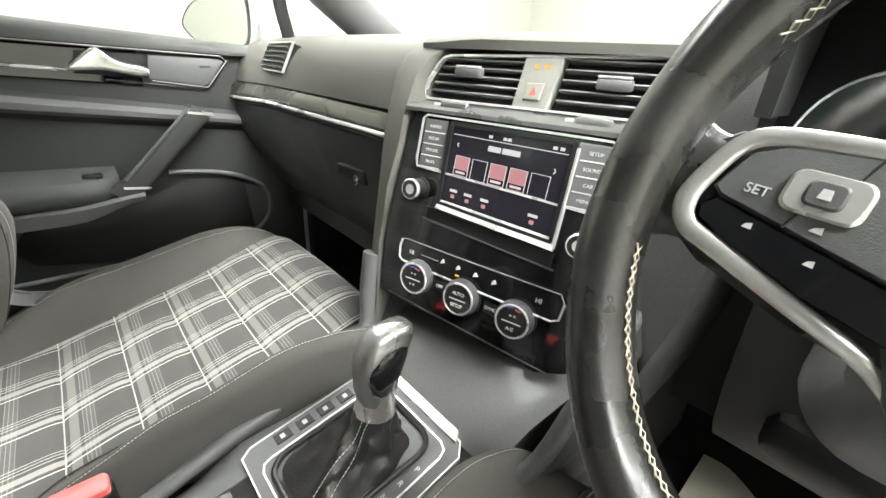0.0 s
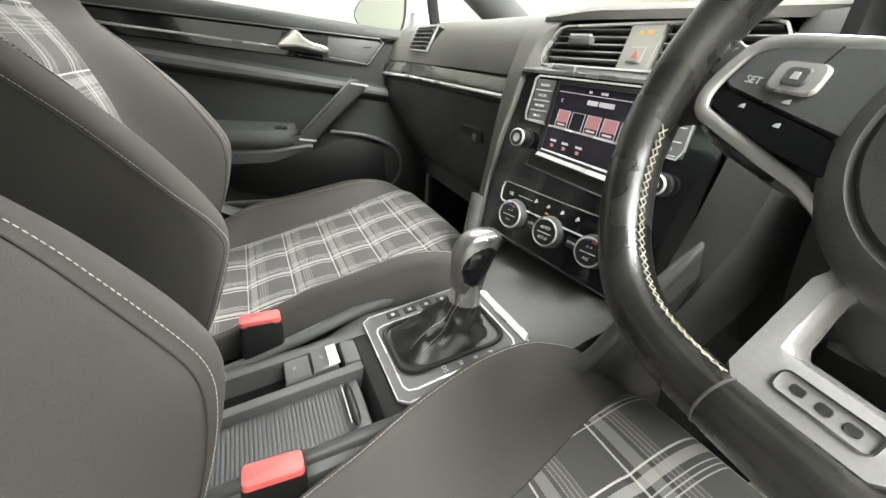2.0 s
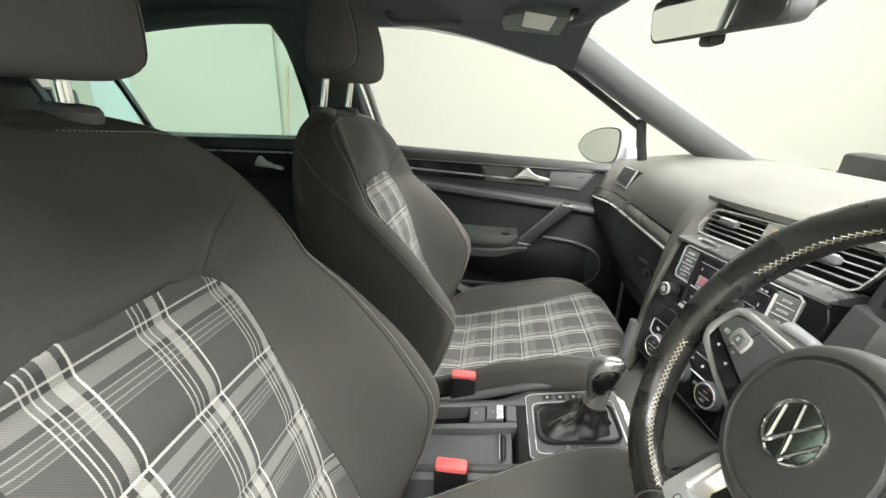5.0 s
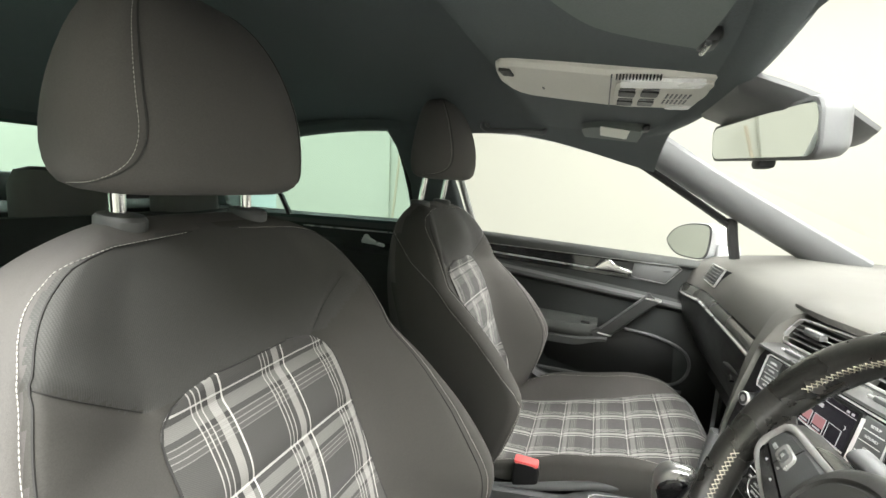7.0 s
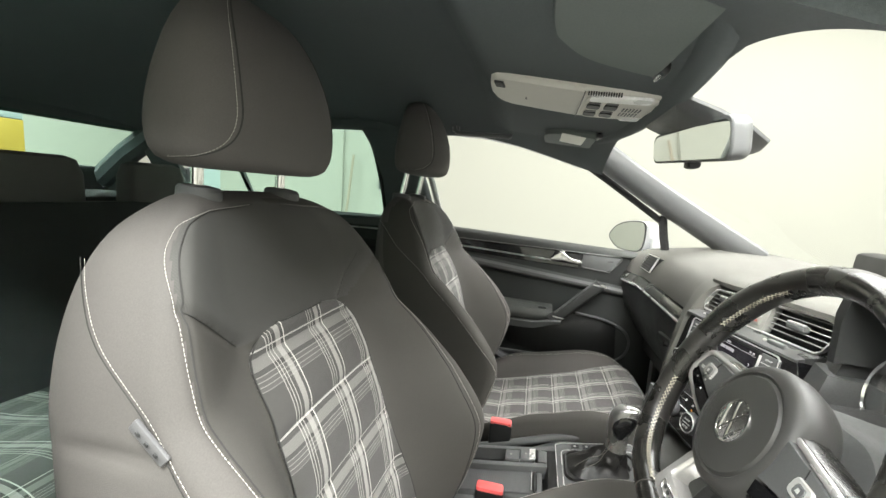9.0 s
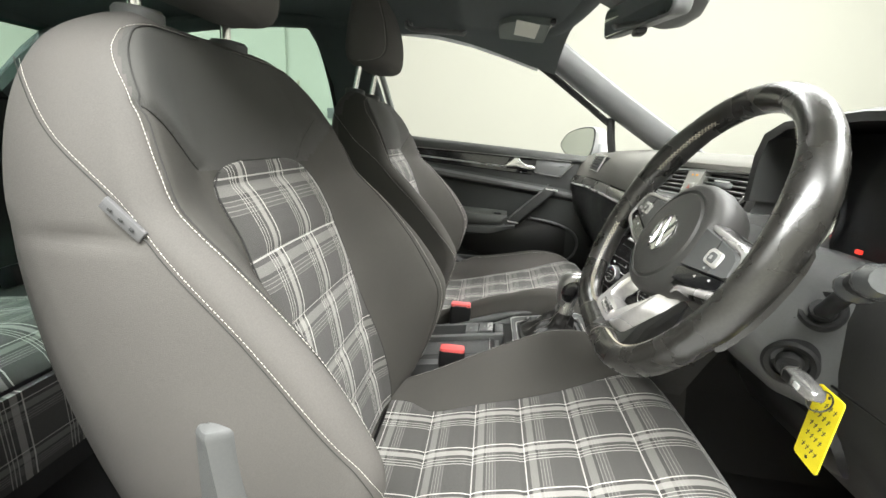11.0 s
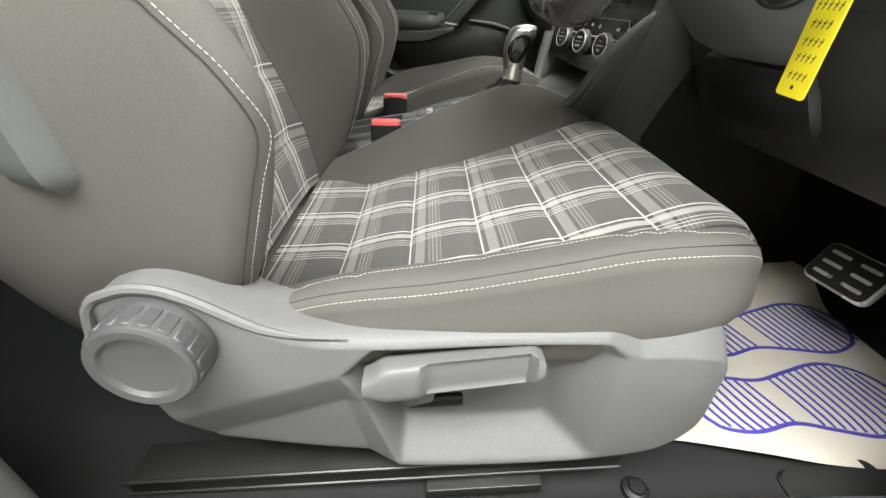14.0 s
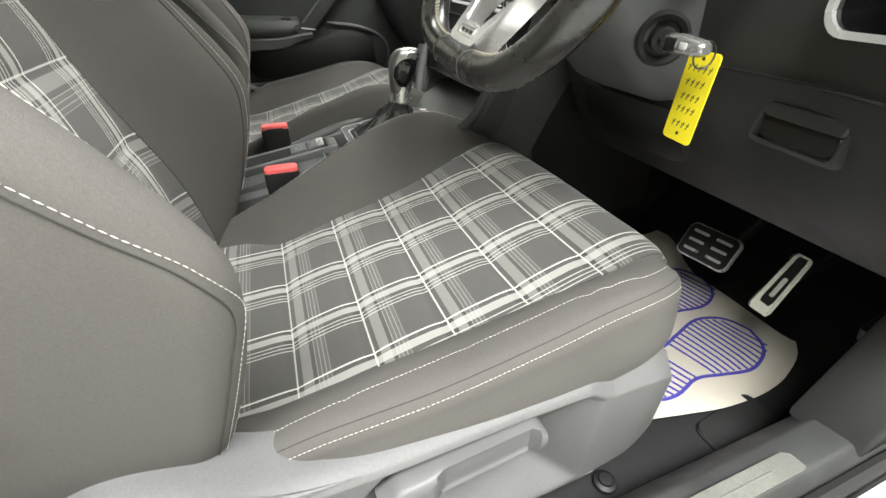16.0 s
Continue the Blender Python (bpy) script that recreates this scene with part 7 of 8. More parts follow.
def sole(cx, y0, y1, w0, w1, lean):
    L = y1 - y0
    half = curve([(0.0, 0.0), (0.05, 0.55), (0.18, 0.80), (0.38, 0.62), (0.55, 0.80), (0.75, 1.0), (0.90, 0.80), (0.97, 0.45), (1.0, 0.0)])
    mid = lambda t: cx + lean * (t - 0.5)
    line = []
    for t in lin(0, 1, 40):
        line.append((mid(t) - w1 * half(t), y0 + L * t))
    for t in lin(1, 0, 40)[1:-1]:
        line.append((mid(t) + w1 * half(t), y0 + L * t))
    bm = sweep([(x, y, mat_z(x, y) + 0.0012) for x, y in line], 0.0030, 6, closed=True, flat=0.25, up=(0, 0, 1))
    out = part("sole_outline", bm, INK, mat_, "blue printed shoe sole")
    for k in range(22):
        t = 0.06 + 0.92 * k / 22
        if 0.36 < t < 0.44:
            continue
        a, b = mid(t) - w1 * half(t), mid(t) + w1 * half(t)
        pts = [(a + (b - a) * q, y0 + L * t + 0.022 * (q - 0.5)) for q in lin(0.02, 0.98, 6)]
        part("sole_bar", sweep([(x, y, mat_z(x, y) + 0.0012) for x, y in pts], 0.0021, 6, flat=0.3, up=(0, 0, 1)), INK, out)


sole(0.388, 0.440, 0.735, 0.04, 0.056, -0.03)
sole(0.522, 0.395, 0.688, 0.04, 0.056, -0.02)
fix = thing("carpet_stud", (0.631, 0.277, 0.0), "round black carpet fixing stud", "stud")
part("stud_cap", lathe((0.631, 0.277, 0.002), (0, 0, 1), [(0.015, 0.0), (0.014, 0.004), (0.009, 0.006), (0.008, 0.009), (0.001, 0.0095)], 24), BLACK, fix)
solo("heel_pad", slab((0.636, 0.505, -0.001), (1, 0, 0), (0, 1, 0), [(p[0] - 0.12 * p[1], p[1]) for p in rrect(0.060, 0.125, 0.014, 5)], 0.0, 0.008, 0.003), RUBBER, "black rubber heel pad on the carpet", "heel pad")


# ---- passenger's front door ----
def belt_top(y):
    return 0.687 - 0.055 * (y + 0.28)


def belt_low(y):
    return 0.649 - 0.032 * (y + 0.28)


def silver_z(y):
    return 0.618 - 0.064 * (y + 0.28)


def ledge_hi(y):
    return 0.582 - 0.118 * (y + 0.28)


def ledge_lo(y):
    return 0.556 - 0.107 * (y + 0.28)


def door_fwd(y):
    return 0.03 * S((y - 0.30) / 0.15)


door = thing("door_left", (-0.74, 0.0, 0.1), "closed passenger door with dark trim, chrome handle and armrest", "car door", kind="structure")
# skin: slices from the belt down
rings = []
for y in lin(-0.47, 0.46, 48):
    zb, zl, hi, lo, f = belt_top(y), belt_low(y), ledge_hi(y), ledge_lo(y), door_fwd(y)
    rings.append([(-0.752 + f, y, zb - 0.004), (-0.737 + f, y, zb - 0.002), (-0.726 + f, y, zb - 0.012), (-0.726 + f, y, zl + 0.004), (-0.738 + f, y, zl - 0.004), (-0.740 + f, y, hi + 0.012), (-0.730 + f, y, hi + 0.002), (-0.7225 + f, y, hi - 0.008), (-0.724 + f, y, lo + 0.006), (-0.733 + f, y, lo - 0.002), (-0.745 + f, y, lo - 0.012), (-0.752 + f, y, 0.40), (-0.755 + f, y, 0.20), (-0.752 + f, y, 0.04), (-0.80, y, 0.04), (-0.80, y, zb - 0.02)])
part("door_panel", loft(rings), DOOR_DARK, door, "dark moulded door panel")
rings = []
for y in lin(-0.46, 0.455, 40):
    f, zb, zl = door_fwd(y), belt_top(y), belt_low(y)
    rings.append([(-0.752 + f, y, zb - 0.002), (-0.737 + f, y, zb + 0.001), (-0.727 + f, y, zb - 0.005), (-0.7215 + f, y, zb - 0.016), (-0.7225 + f, y, zl + 0.002), (-0.732 + f, y, zl)])
part("belt_pad", loft(rings), ARM_PAD, door, "soft grey belt padding")
part("ledge", loft([[(-0.729 + door_fwd(y), y, ledge_hi(y) + 0.0035), (-0.7205 + door_fwd(y), y, ledge_hi(y) - 0.006), (-0.7215 + door_fwd(y), y, ledge_lo(y) + 0.006), (-0.731 + door_fwd(y), y, ledge_lo(y) - 0.001)] for y in lin(-0.46, 0.455, 36)]), GREY_TRIM, door, "grey ledge under the trim strip")
# glossy strip with a bright line above and a silver one along it
part("gloss_strip", loft([[(-0.7375, y, belt_low(y) - 0.004), (-0.7345, y, belt_low(y) - 0.007), (-0.7345, y, silver_z(y) - 0.016), (-0.739, y, silver_z(y) - 0.019)] for y in lin(-0.46, 0.175, 26)]), GLOSS, door, "piano black trim strip")
part("bright_line", sweep([(-0.7235, y, belt_low(y) - 0.001) for y in lin(-0.46, 0.315, 30)] + [(-0.7265, 0.326, 0.620), (-0.7285, 0.285, 0.569), (-0.7305, 0.19, 0.580)], 0.0012, 8), BAND, door, "thin grey line")
part("bright_line", sweep([(-0.7310, y, silver_z(y)) for y in lin(-0.46, 0.080, 24)], 0.0038, 8, flat=0.7, up=(0, 0, 1)), SATIN, door, "satin silver line")
spk = [(0.190, 0.626), (0.312, 0.625), (0.322, 0.617), (0.290, 0.577), (0.276, 0.571), (0.185, 0.583)]
spo = part("speaker_trim", prism(spk, -0.742, -0.7300, "x", 0.003), GREY_TRIM, door, "grey tweeter cover")
part("cover_mark", block((-0.7292, 0.285, 0.608), (0.001, 0.020, 0.0035), 0.0003, (4, 0, 0)), DASH_DARK, spo)
part("trim_edge", sweep([(-0.7335, y, z) for y, z in ((0.10, 0.634), (0.21, 0.631), (0.318, 0.629), (0.328, 0.619), (0.292, 0.572), (0.276, 0.566), (0.12, 0.580))], 0.0018, 6), BLACK, door)
# no recess behind the handle: a black plate paints its shade
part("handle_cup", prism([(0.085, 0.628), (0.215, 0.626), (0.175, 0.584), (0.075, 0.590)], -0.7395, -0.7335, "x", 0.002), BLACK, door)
hd = bmesh.new()
rings = []
hz = curve([(0.074, 0.600), (0.092, 0.608), (0.108, 0.6145), (0.118, 0.6145), (0.130, 0.608), (0.150, 0.601), (0.186, 0.596)])
hh_ = curve([(0.074, 0.005), (0.080, 0.0085), (0.092, 0.013), (0.108, 0.0185), (0.118, 0.0185), (0.130, 0.0135), (0.150, 0.0105), (0.178, 0.009), (0.186, 0.005)])
for y in lin(0.074, 0.186, 30):
    rings.append([(-0.722 + p[0], y, hz(y) + p[1]) for p in rrect(0.018, hh_(y) * 2, min(0.007, hh_(y) * 0.9), 5)])
part("door_handle", loft(rings), SATIN_CHROME, door, "satin chrome door handle")
# armrest with pull bar
rings = []
for y in lin(-0.46, 0.098, 26):
    e = math.sqrt(max(0.03, 1 - max(0, (y + 0.02) / 0.122) ** 3)) if y > -0.02 else 1
    zt = 0.436 - 0.02 * (y + 0.46) / 0.56
    zl = 0.372
    x = -0.66 - 0.055 * (1 - e)
    rings.append([(-0.75, y, zt + 0.006), (x - 0.03, y, zt + 0.004), (x - 0.008, y, zt - 0.004), (x, y, zt - 0.02), (x - 0.002, y, zl + 0.012), (x - 0.012, y, zl), (-0.75, y, zl)])
part("armrest", loft(rings), ARM_PAD, door, "soft grey armrest")
rings = []
for y in lin(-0.46, 0.13, 26):
    e = S((y - 0.02) / 0.11)
    rings.append([(-0.75, y, 0.370 + 0.01 * e), (-0.676, y, 0.370 + 0.012 * e), (-0.672, y, 0.364 + 0.012 * e), (-0.680, y, 0.338 + 0.028 * e), (-0.75, y, 0.325 + 0.035 * e)])
part("armrest_rail", loft(rings), GREY_TRIM, door, "dark grey armrest surround")
part("window_switch", block((-0.692, 0.060, 0.4195), (0.020, 0.03, 0.008), 0.003), BLACK, door)
a0, a1 = Vector((-0.690, 0.118, 0.392)), Vector((-0.692, 0.250, 0.524))
rings = []
for t in lin(-0.28, 1.03, 16):
    c = a0.lerp(a1, t)
    if t < 0:
        c = a0 + Vector((-0.004 * t, 0.10 * t, 0.045 * t))
    if t > 1:
        c.x -= 0.10 * (t - 1)
    w = 0.0185 + 0.005 * abs(t - 0.5)
    rings.append([c + Vector((p[0], p[1] * 0.72, -p[1] * 0.69)) for p in rrect(0.026, w * 2, 0.009, 4)])
pb = part("pull_bar", loft(rings), DASH_DARK, door, "dark grey diagonal pull bar with bright ends")
for c, k in ((a0, 0), (a1, 1)):
    part("pull_end", loft([[c + Vector((p[0], p[1] * 0.98, s * 0.0022 - p[1] * 0.12)) for p in rrect(0.0275, 0.052, 0.009, 4)] for s in (-1, 1)]), SATIN, pb, "satin silver cap")
# paler strip paints the light that catches the bar's edge
part("bar_edge", sweep([a0.lerp(a1, t) + Vector((0.0130, -0.0150, 0.0140)) for t in lin(0.02, 0.98, 8)], 0.003, 8), GREY_TRIM, pb)
# door pocket
pk = [(0.185, 0.402), (0.28, 0.390), (0.352, 0.362), (0.382, 0.322), (0.375, 0.27), (0.335, 0.235), (0.25, 0.222), (0.05, 0.226), (-0.06, 0.25), (-0.085, 0.285), (-0.06, 0.315), (0.05, 0.33), (0.14, 0.365)]
# flat black plate stands in for the shade inside the pocket
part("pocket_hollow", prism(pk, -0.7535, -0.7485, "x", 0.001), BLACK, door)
part("pocket_lip", sweep(spline([(-0.738, y, z) for y, z in pk[:7]], 40), 0.0052, 8), GREY_TRIM, door, "grey pocket edge")
part("pocket_bin", loft([[(-0.752, y, 0.10), (-0.70, y, 0.10), (-0.685, y, 0.232), (-0.690, y, 0.240), (-0.698, y, 0.236), (-0.712, y, 0.115), (-0.752, y, 0.115)] for y in lin(-0.44, 0.36, 14)]), DASH_DARK, door, "dark door bin")
part("bin_lip", sweep([(-0.688, y, 0.239) for y in lin(-0.44, 0.36, 14)], 0.005, 8), GREY_TRIM, door)

# window frame and glass of the front door
frame_top = spline([(-0.600, -0.44, 1.025), (-0.605, -0.25, 1.034), (-0.603, -0.10, 1.028), (-0.607, 0.05, 0.998), (-0.632, 0.18, 0.925), (-0.662, 0.30, 0.850), (-0.690, 0.43, 0.765)], 30)
part("frame_seal", sweep(frame_top, 0.011, 8), RUBBER, door)
part("rear_frame", sweep([(-0.722, -0.338, 0.67), (-0.680, -0.388, 0.85), (-0.612, -0.440, 1.03)], 0.011, 10), SEAL_GREY, door, "grey window edge trim")
part("quarter_post", sweep([(-0.690, 0.452, 0.655), (-0.688, 0.437, 0.72), (-0.684, 0.425, 0.79)], 0.014, 8), BLACK, door, "black window divider")
part("window_pane", pane([(-0.738, -0.34, 0.66), (-0.722, 0.44, 0.64), (-0.694, 0.425, 0.79), (-0.612, 0.05, 1.0), (-0.610, -0.45, 1.035)], (0.003, 0, 0)), CLEAR, door).visible_shadow = False

# outside mirror
om = thing("door_mirror", (-0.86, 0.38, 0.62), "white door mirror housing with a silvered glass", "door mirror")
mo, mu, mv = Vector((-0.965, 0.309, 0.696)), Vector((0.18, 0.10, 0)).normalized(), Vector((0, 0, 1))
egg = [(p.x * 1.11, p.y) for p in spline([(q[0], q[1], 0) for q in ((0.000, -0.007), (0.012, 0.018), (0.040, 0.042), (0.090, 0.060), (0.150, 0.066), (0.180, 0.058), (0.186, 0.020), (0.180, -0.030), (0.160, -0.050), (0.110, -0.056), (0.055, -0.052), (0.018, -0.032))], 60, True)]
ex, ey = 0.110, 0.004
grow = lambda f: [(ex + (x - ex) * f, ey + (y - ey) * f) for x, y in egg]
part("housing", loft([on_plane(mo, mu, mv, grow(f), hh) for f, hh in ((0.93, 0.0), (0.985, 0.004), (1.0, 0.000), (1.0, -0.020), (0.94, -0.050), (0.78, -0.078), (0.45, -0.095), (0.15, -0.099))]), BODY, om, "white painted housing")
part("glass_rim", loft([on_plane(mo, mu, mv, grow(f), hh) for f, hh in ((0.975, 0.003), (0.965, 0.0055), (0.915, 0.0055), (0.905, 0.003))]), GREY_TRIM, om)
part("mirror_glass", loft([on_plane(mo, mu, mv, grow(f), hh) for f, hh in ((0.915, 0.002), (0.91, 0.0062))]), MIRROR, om, "silvered mirror glass")
part("mirror_foot", loft([[(-0.80 + p[0], 0.455 + p[1], z) for p in rrect(w, 0.06, 0.02, 5)] for z, w in ((0.640, 0.12), (0.665, 0.115), (0.680, 0.085), (0.70, 0.05))]), BODY, om, "white painted foot")
# ---- rear door, left ----
rd = thing("door_rear_left", (-0.74, -0.9, 0.1), "closed rear door with dark trim and green tinted glass", "car door", kind="structure")
rings = []
for y in lin(-1.50, -0.60, 24):
    zb = 0.698 + 0.012 * S((-0.9 - y) / 0.5)
    f = 0.10 * S((-1.05 - y) / 0.45)
    rings.append([(-0.752 + f, y, zb + 0.004), (-0.73 + f, y, zb + 0.010), (-0.715 + f, y, zb - 0.004), (-0.722 + f, y, zb - 0.04), (-0.738 + f, y, zb - 0.09), (-0.722 + f, y, zb - 0.115), (-0.745 + f, y, zb - 0.14), (-0.755 + f, y, 0.2), (-0.755 + f, y, 0.04), (-0.80, y, 0.04), (-0.80, y, zb)])
part("door_panel", loft(rings), DASH_DARK, rd, "dark moulded door panel")
part("sill_band", loft([[(-0.752 + 0.10 * S((-1.05 - y) / 0.45), y, 0.703), (-0.722 + 0.10 * S((-1.05 - y) / 0.45), y, 0.712), (-0.712 + 0.10 * S((-1.05 - y) / 0.45), y, 0.700), (-0.714 + 0.10 * S((-1.05 - y) / 0.45), y, 0.668), (-0.75 + 0.10 * S((-1.05 - y) / 0.45), y, 0.665)] for y in lin(-1.5, -0.60, 20)]), GREY_TRIM, rd, "grey belt padding")
part("bright_line", sweep([(-0.715, y, 0.655) for y in lin(-1.1, -0.60, 12)], 0.003, 8), SATIN, rd)
rings = []
for y, z, h in ((-0.812, 0.612, 0.008), (-0.800, 0.622, 0.018), (-0.790, 0.622, 0.019), (-0.775, 0.614, 0.012), (-0.74, 0.605, 0.008), (-0.715, 0.601, 0.006)):
    rings.append([(-0.716 + p[0], y, z + p[1]) for p in rrect(0.016, h * 2, min(0.006, h * 0.9), 4)])
part("door_handle", loft(rings), SATIN, rd, "satin chrome door handle")
part("frame_seal", sweep(spline([(-0.705, -0.568, 0.70), (-0.665, -0.582, 0.85), (-0.625, -0.615, 0.995), (-0.605, -0.67, 1.046), (-0.60, -0.85, 1.056), (-0.592, -1.05, 1.035), (-0.575, -1.25, 0.985)], 40), 0.016, 8), RUBBER, rd)
part("divider_bar", sweep([(-0.665, -1.130, 0.70), (-0.635, -1.185, 0.85), (-0.590, -1.235, 0.985)], 0.011, 8), BLACK, rd, "black window divider")
part("window_pane", pane([(-0.727, -0.56, 0.69), (-0.640, -1.42, 0.69), (-0.575, -1.38, 0.96), (-0.605, -0.62, 1.06)], (0.003, 0, 0)), GREEN_GLASS, rd, "green tinted window glass")
part("c_pillar", sweep(spline([(-0.60, -1.42, 0.66), (-0.575, -1.46, 0.80), (-0.54, -1.50, 0.92)], 10), 0.06, 10, flat=0.6, up=(1, 0, 0)), HEADLINER, rd)


# ---- windscreen, roof console, mirror, visors ----
ws = bmesh.new()
rings = []
for t in lin(0, 1, 8):
    y, z, w = 0.99 - 0.80 * t, 0.665 + 0.345 * t, 0.70 - 0.13 * t
    rings.append([(x, y + 0.05 * (x / 0.7) ** 2 * -1, z) for x in lin(-w, w, 15)])
loft(rings, closed=False, caps=False, bm=ws)
wsg = solo("windscreen", ws, CLEAR, "clear curved windscreen glass", "windscreen", kind="structure")
wsg.visible_shadow = False
solo("header_rail", sweep(spline([(-0.56, 0.10, 1.010), (-0.40, 0.165, 0.998), (-0.2, 0.195, 0.993), (0.0, 0.203, 0.992), (0.2, 0.195, 0.993), (0.40, 0.165, 0.998), (0.56, 0.10, 1.010)], 40), 0.024, 10, flat=0.7, up=(0, 0, 1)), HEADLINER, "black cloth edge above the windscreen", "roof edge", kind="structure")
sc = bmesh.new()
wu, wv = Vector((1, 0, 0)), Vector((0, -0.918, 0.396))
so = Vector((0.02, 0.27, 0.962))
pod = [(-0.105, 0.075), (0.118, 0.075), (0.122, 0.010), (0.112, -0.045), (0.085, -0.085), (0.03, -0.100), (-0.03, -0.100), (-0.075, -0.085), (-0.100, -0.045), (-0.108, 0.010)]
loft([on_plane(so, wu, wv, [(x * f, y * f) for x, y in pod], hh) for f, hh in ((1.0, -0.002), (1.0, 0.003), (0.94, 0.010), (0.78, 0.018))], bm=sc)
solo("sensor_cover", sc, GREY_TRIM, "dark grey sensor cover behind the mirror", "sensor cover")

oc = thing("overhead_console", (0.045, 0.05, 1.0), "cream overhead console with lamps, switches and vents", "overhead console")


def oz(y):
    return 1.010 - 0.148 * (y + 0.07) if y < 0.065 else 0.990 - 0.056 * (y - 0.065)


rings = []
for y, x0, x1 in ((-0.092, 0.02, 0.09), (-0.088, -0.01, 0.118), (-0.078, -0.035, 0.134), (-0.06, -0.048, 0.140), (0.0, -0.052, 0.142), (0.065, -0.052, 0.142), (0.13, -0.052, 0.142), (0.188, -0.050, 0.140), (0.196, -0.046, 0.136)):
    z = oz(y)
    rings.append([(x0, y, z + 0.03), (x0, y, z + 0.006), (x0 + 0.006, y, z), ((x0 + x1) / 2, y, z - 0.003), (x1 - 0.006, y, z), (x1, y, z + 0.006), (x1, y, z + 0.03)])
part("console_shell", loft(rings), CREAM, oc, "cream plastic shell")


def under(x, y, w, d, name, mat, h=0.003, skew=0.0):
    o = Vector((x, y, oz(y) - 0.0025))
    return part(name, slab(o, Vector((1, 0, 0)), Vector((0, -1, 0.056 if y > 0.065 else 0.148)).normalized(), [(p[0] + skew * p[1], p[1]) for p in rrect(w, d, min(w, d) * 0.2, 3)], -0.004, h, 0.0006), mat, oc)


under(0.045, 0.066, 0.188, 0.0016, "panel_joint", GREY_TRIM, 0.0008)
under(0.045, 0.128, 0.165, 0.112, "switch_panel", CREAM, 0.0012)
for x in (0.062, 0.000):
    for y in (0.088, 0.117):
        under(x, y, 0.030, 0.022, "roof_switch", BLACK, 0.0040, 0.25)
        under(x + 0.022, y, 0.010, 0.020, "switch_mark", GREY_TRIM, 0.0026)
under(0.112, 0.125, 0.034, 0.095, "lamp_lens", LENS, 0.0022)
under(-0.030, 0.165, 0.030, 0.035, "lamp_lens", LENS, 0.0022)
for k2 in range(6):
    for n2 in range(2):
        under(0.010 + 0.036 * n2, 0.140 + 0.0055 * k2, 0.026, 0.0024, "grille_slot", GREY_TRIM, 0.0022)
for k2 in range(14):
    under(0.137 - 0.0 * k2, 0.072 + 0.0038 * k2, 0.006, 0.0018, "grille_slot", BLACK, 0.0020)
for k2 in range(5):
    under(0.122 - 0.006 * k2, -0.074 + 0.0003 * k2, 0.0026, 0.016, "grille_slot", BLACK, 0.0020)
under(0.040, -0.030, 0.014, 0.003, "latch_mark", GREY_TRIM, 0.0012)

rv = thing("rear_view_mirror", (0.04, 0.25, 0.93), "black framed rear-view mirror under the windscreen top", "mirror")
MC = Vector((0.050, 0.250, 0.926))
MU = Vector((0.245, 0.040, -0.008)).normalized()
MV = Vector((0.03, -0.10, 0.99))
MV = (MV - MU * MV.dot(MU)).normalized()
MN = MU.cross(MV)
shape = [(x, y * (1 + 0.9 * x)) for x, y in rrect(0.258, 0.060, 0.017, 7)]
rings = [on_plane(MC, MU, MV, [(x * k, y * k) for x, y in shape], h) for k, h in ((0.50, -0.046), (0.72, -0.043), (0.86, -0.036), (0.95, -0.026), (0.985, -0.014), (1.0, -0.004), (1.0, 0.0), (0.985, 0.0022))]
part("mirror_shell", loft(rings), GREY_TRIM, rv, "dark grey mirror shell")
part("mirror_glass", slab(MC, MU, MV, [(x * 0.962, y * 0.86) for x, y in shape], 0.001, 0.0032, 0.0004), MIRROR, rv, "silvered mirror glass")
part("dip_tab", block(MC + MV * -0.034 + MN * -0.01, (0.032, 0.02, 0.014), 0.005), BLACK, rv)
part("mirror_arm", sweep(spline([MC + MN * -0.035, (0.045, 0.29, 0.945), (0.03, 0.285, 0.975)], 10), 0.012, 10), BLACK, rv)


def visor(s):
    v = thing("sun_visor", (s * 0.38, 0.08, 1.0), "grey-green cloth sun visor folded up" + (" against the roof" if s > 0 else ", with a pale label"), "sun visor", "sun visors")
    o = Vector((s * 0.385, 0.085, 0.996))
    back = Vector((0, -0.985, 0.16)).normalized()
    pts = spline([(p[0], p[1], 0) for p in ((-0.118, -0.044), (-0.106, -0.056), (0.0, -0.060), (0.180, -0.062), (0.194, -0.05), (0.194, 0.05), (0.180, 0.070), (0.06, 0.078), (-0.010, 0.076), (-0.045, 0.066), (-0.092, 0.030))], 88, True)
    pts = [(s * p.x, p.y) for p in pts]
    if s < 0:
        pts = pts[::-1]
    board = part("visor_board", slab(o, (1, 0, 0), back, pts, -0.006, 0.012, 0.008), VISOR, v, "grey-green visor board")
    part("visor_clip", block((s * 0.272, 0.143, 0.983), (0.034, 0.016, 0.014), 0.005), BLACK, v)
    part("clip_pin", sweep([(s * 0.258, 0.141, 0.976), (s * 0.286, 0.141, 0.976)], 0.0028, 8), CHROME, v)
    if s < 0:
        part("visor_label", slab(o + Vector((0.030, 0, 0)), (1, 0, 0), back, rrect(0.150, 0.062, 0.004, 3), 0.0115, 0.0128, 0.0003), PALE_LABEL, board, "pale printed label")
    return v


visor(1)
visor(-1)

gh = thing("grab_handle", (-0.57, -0.18, 1.0), "black folding roof grab handle", "grab handle")
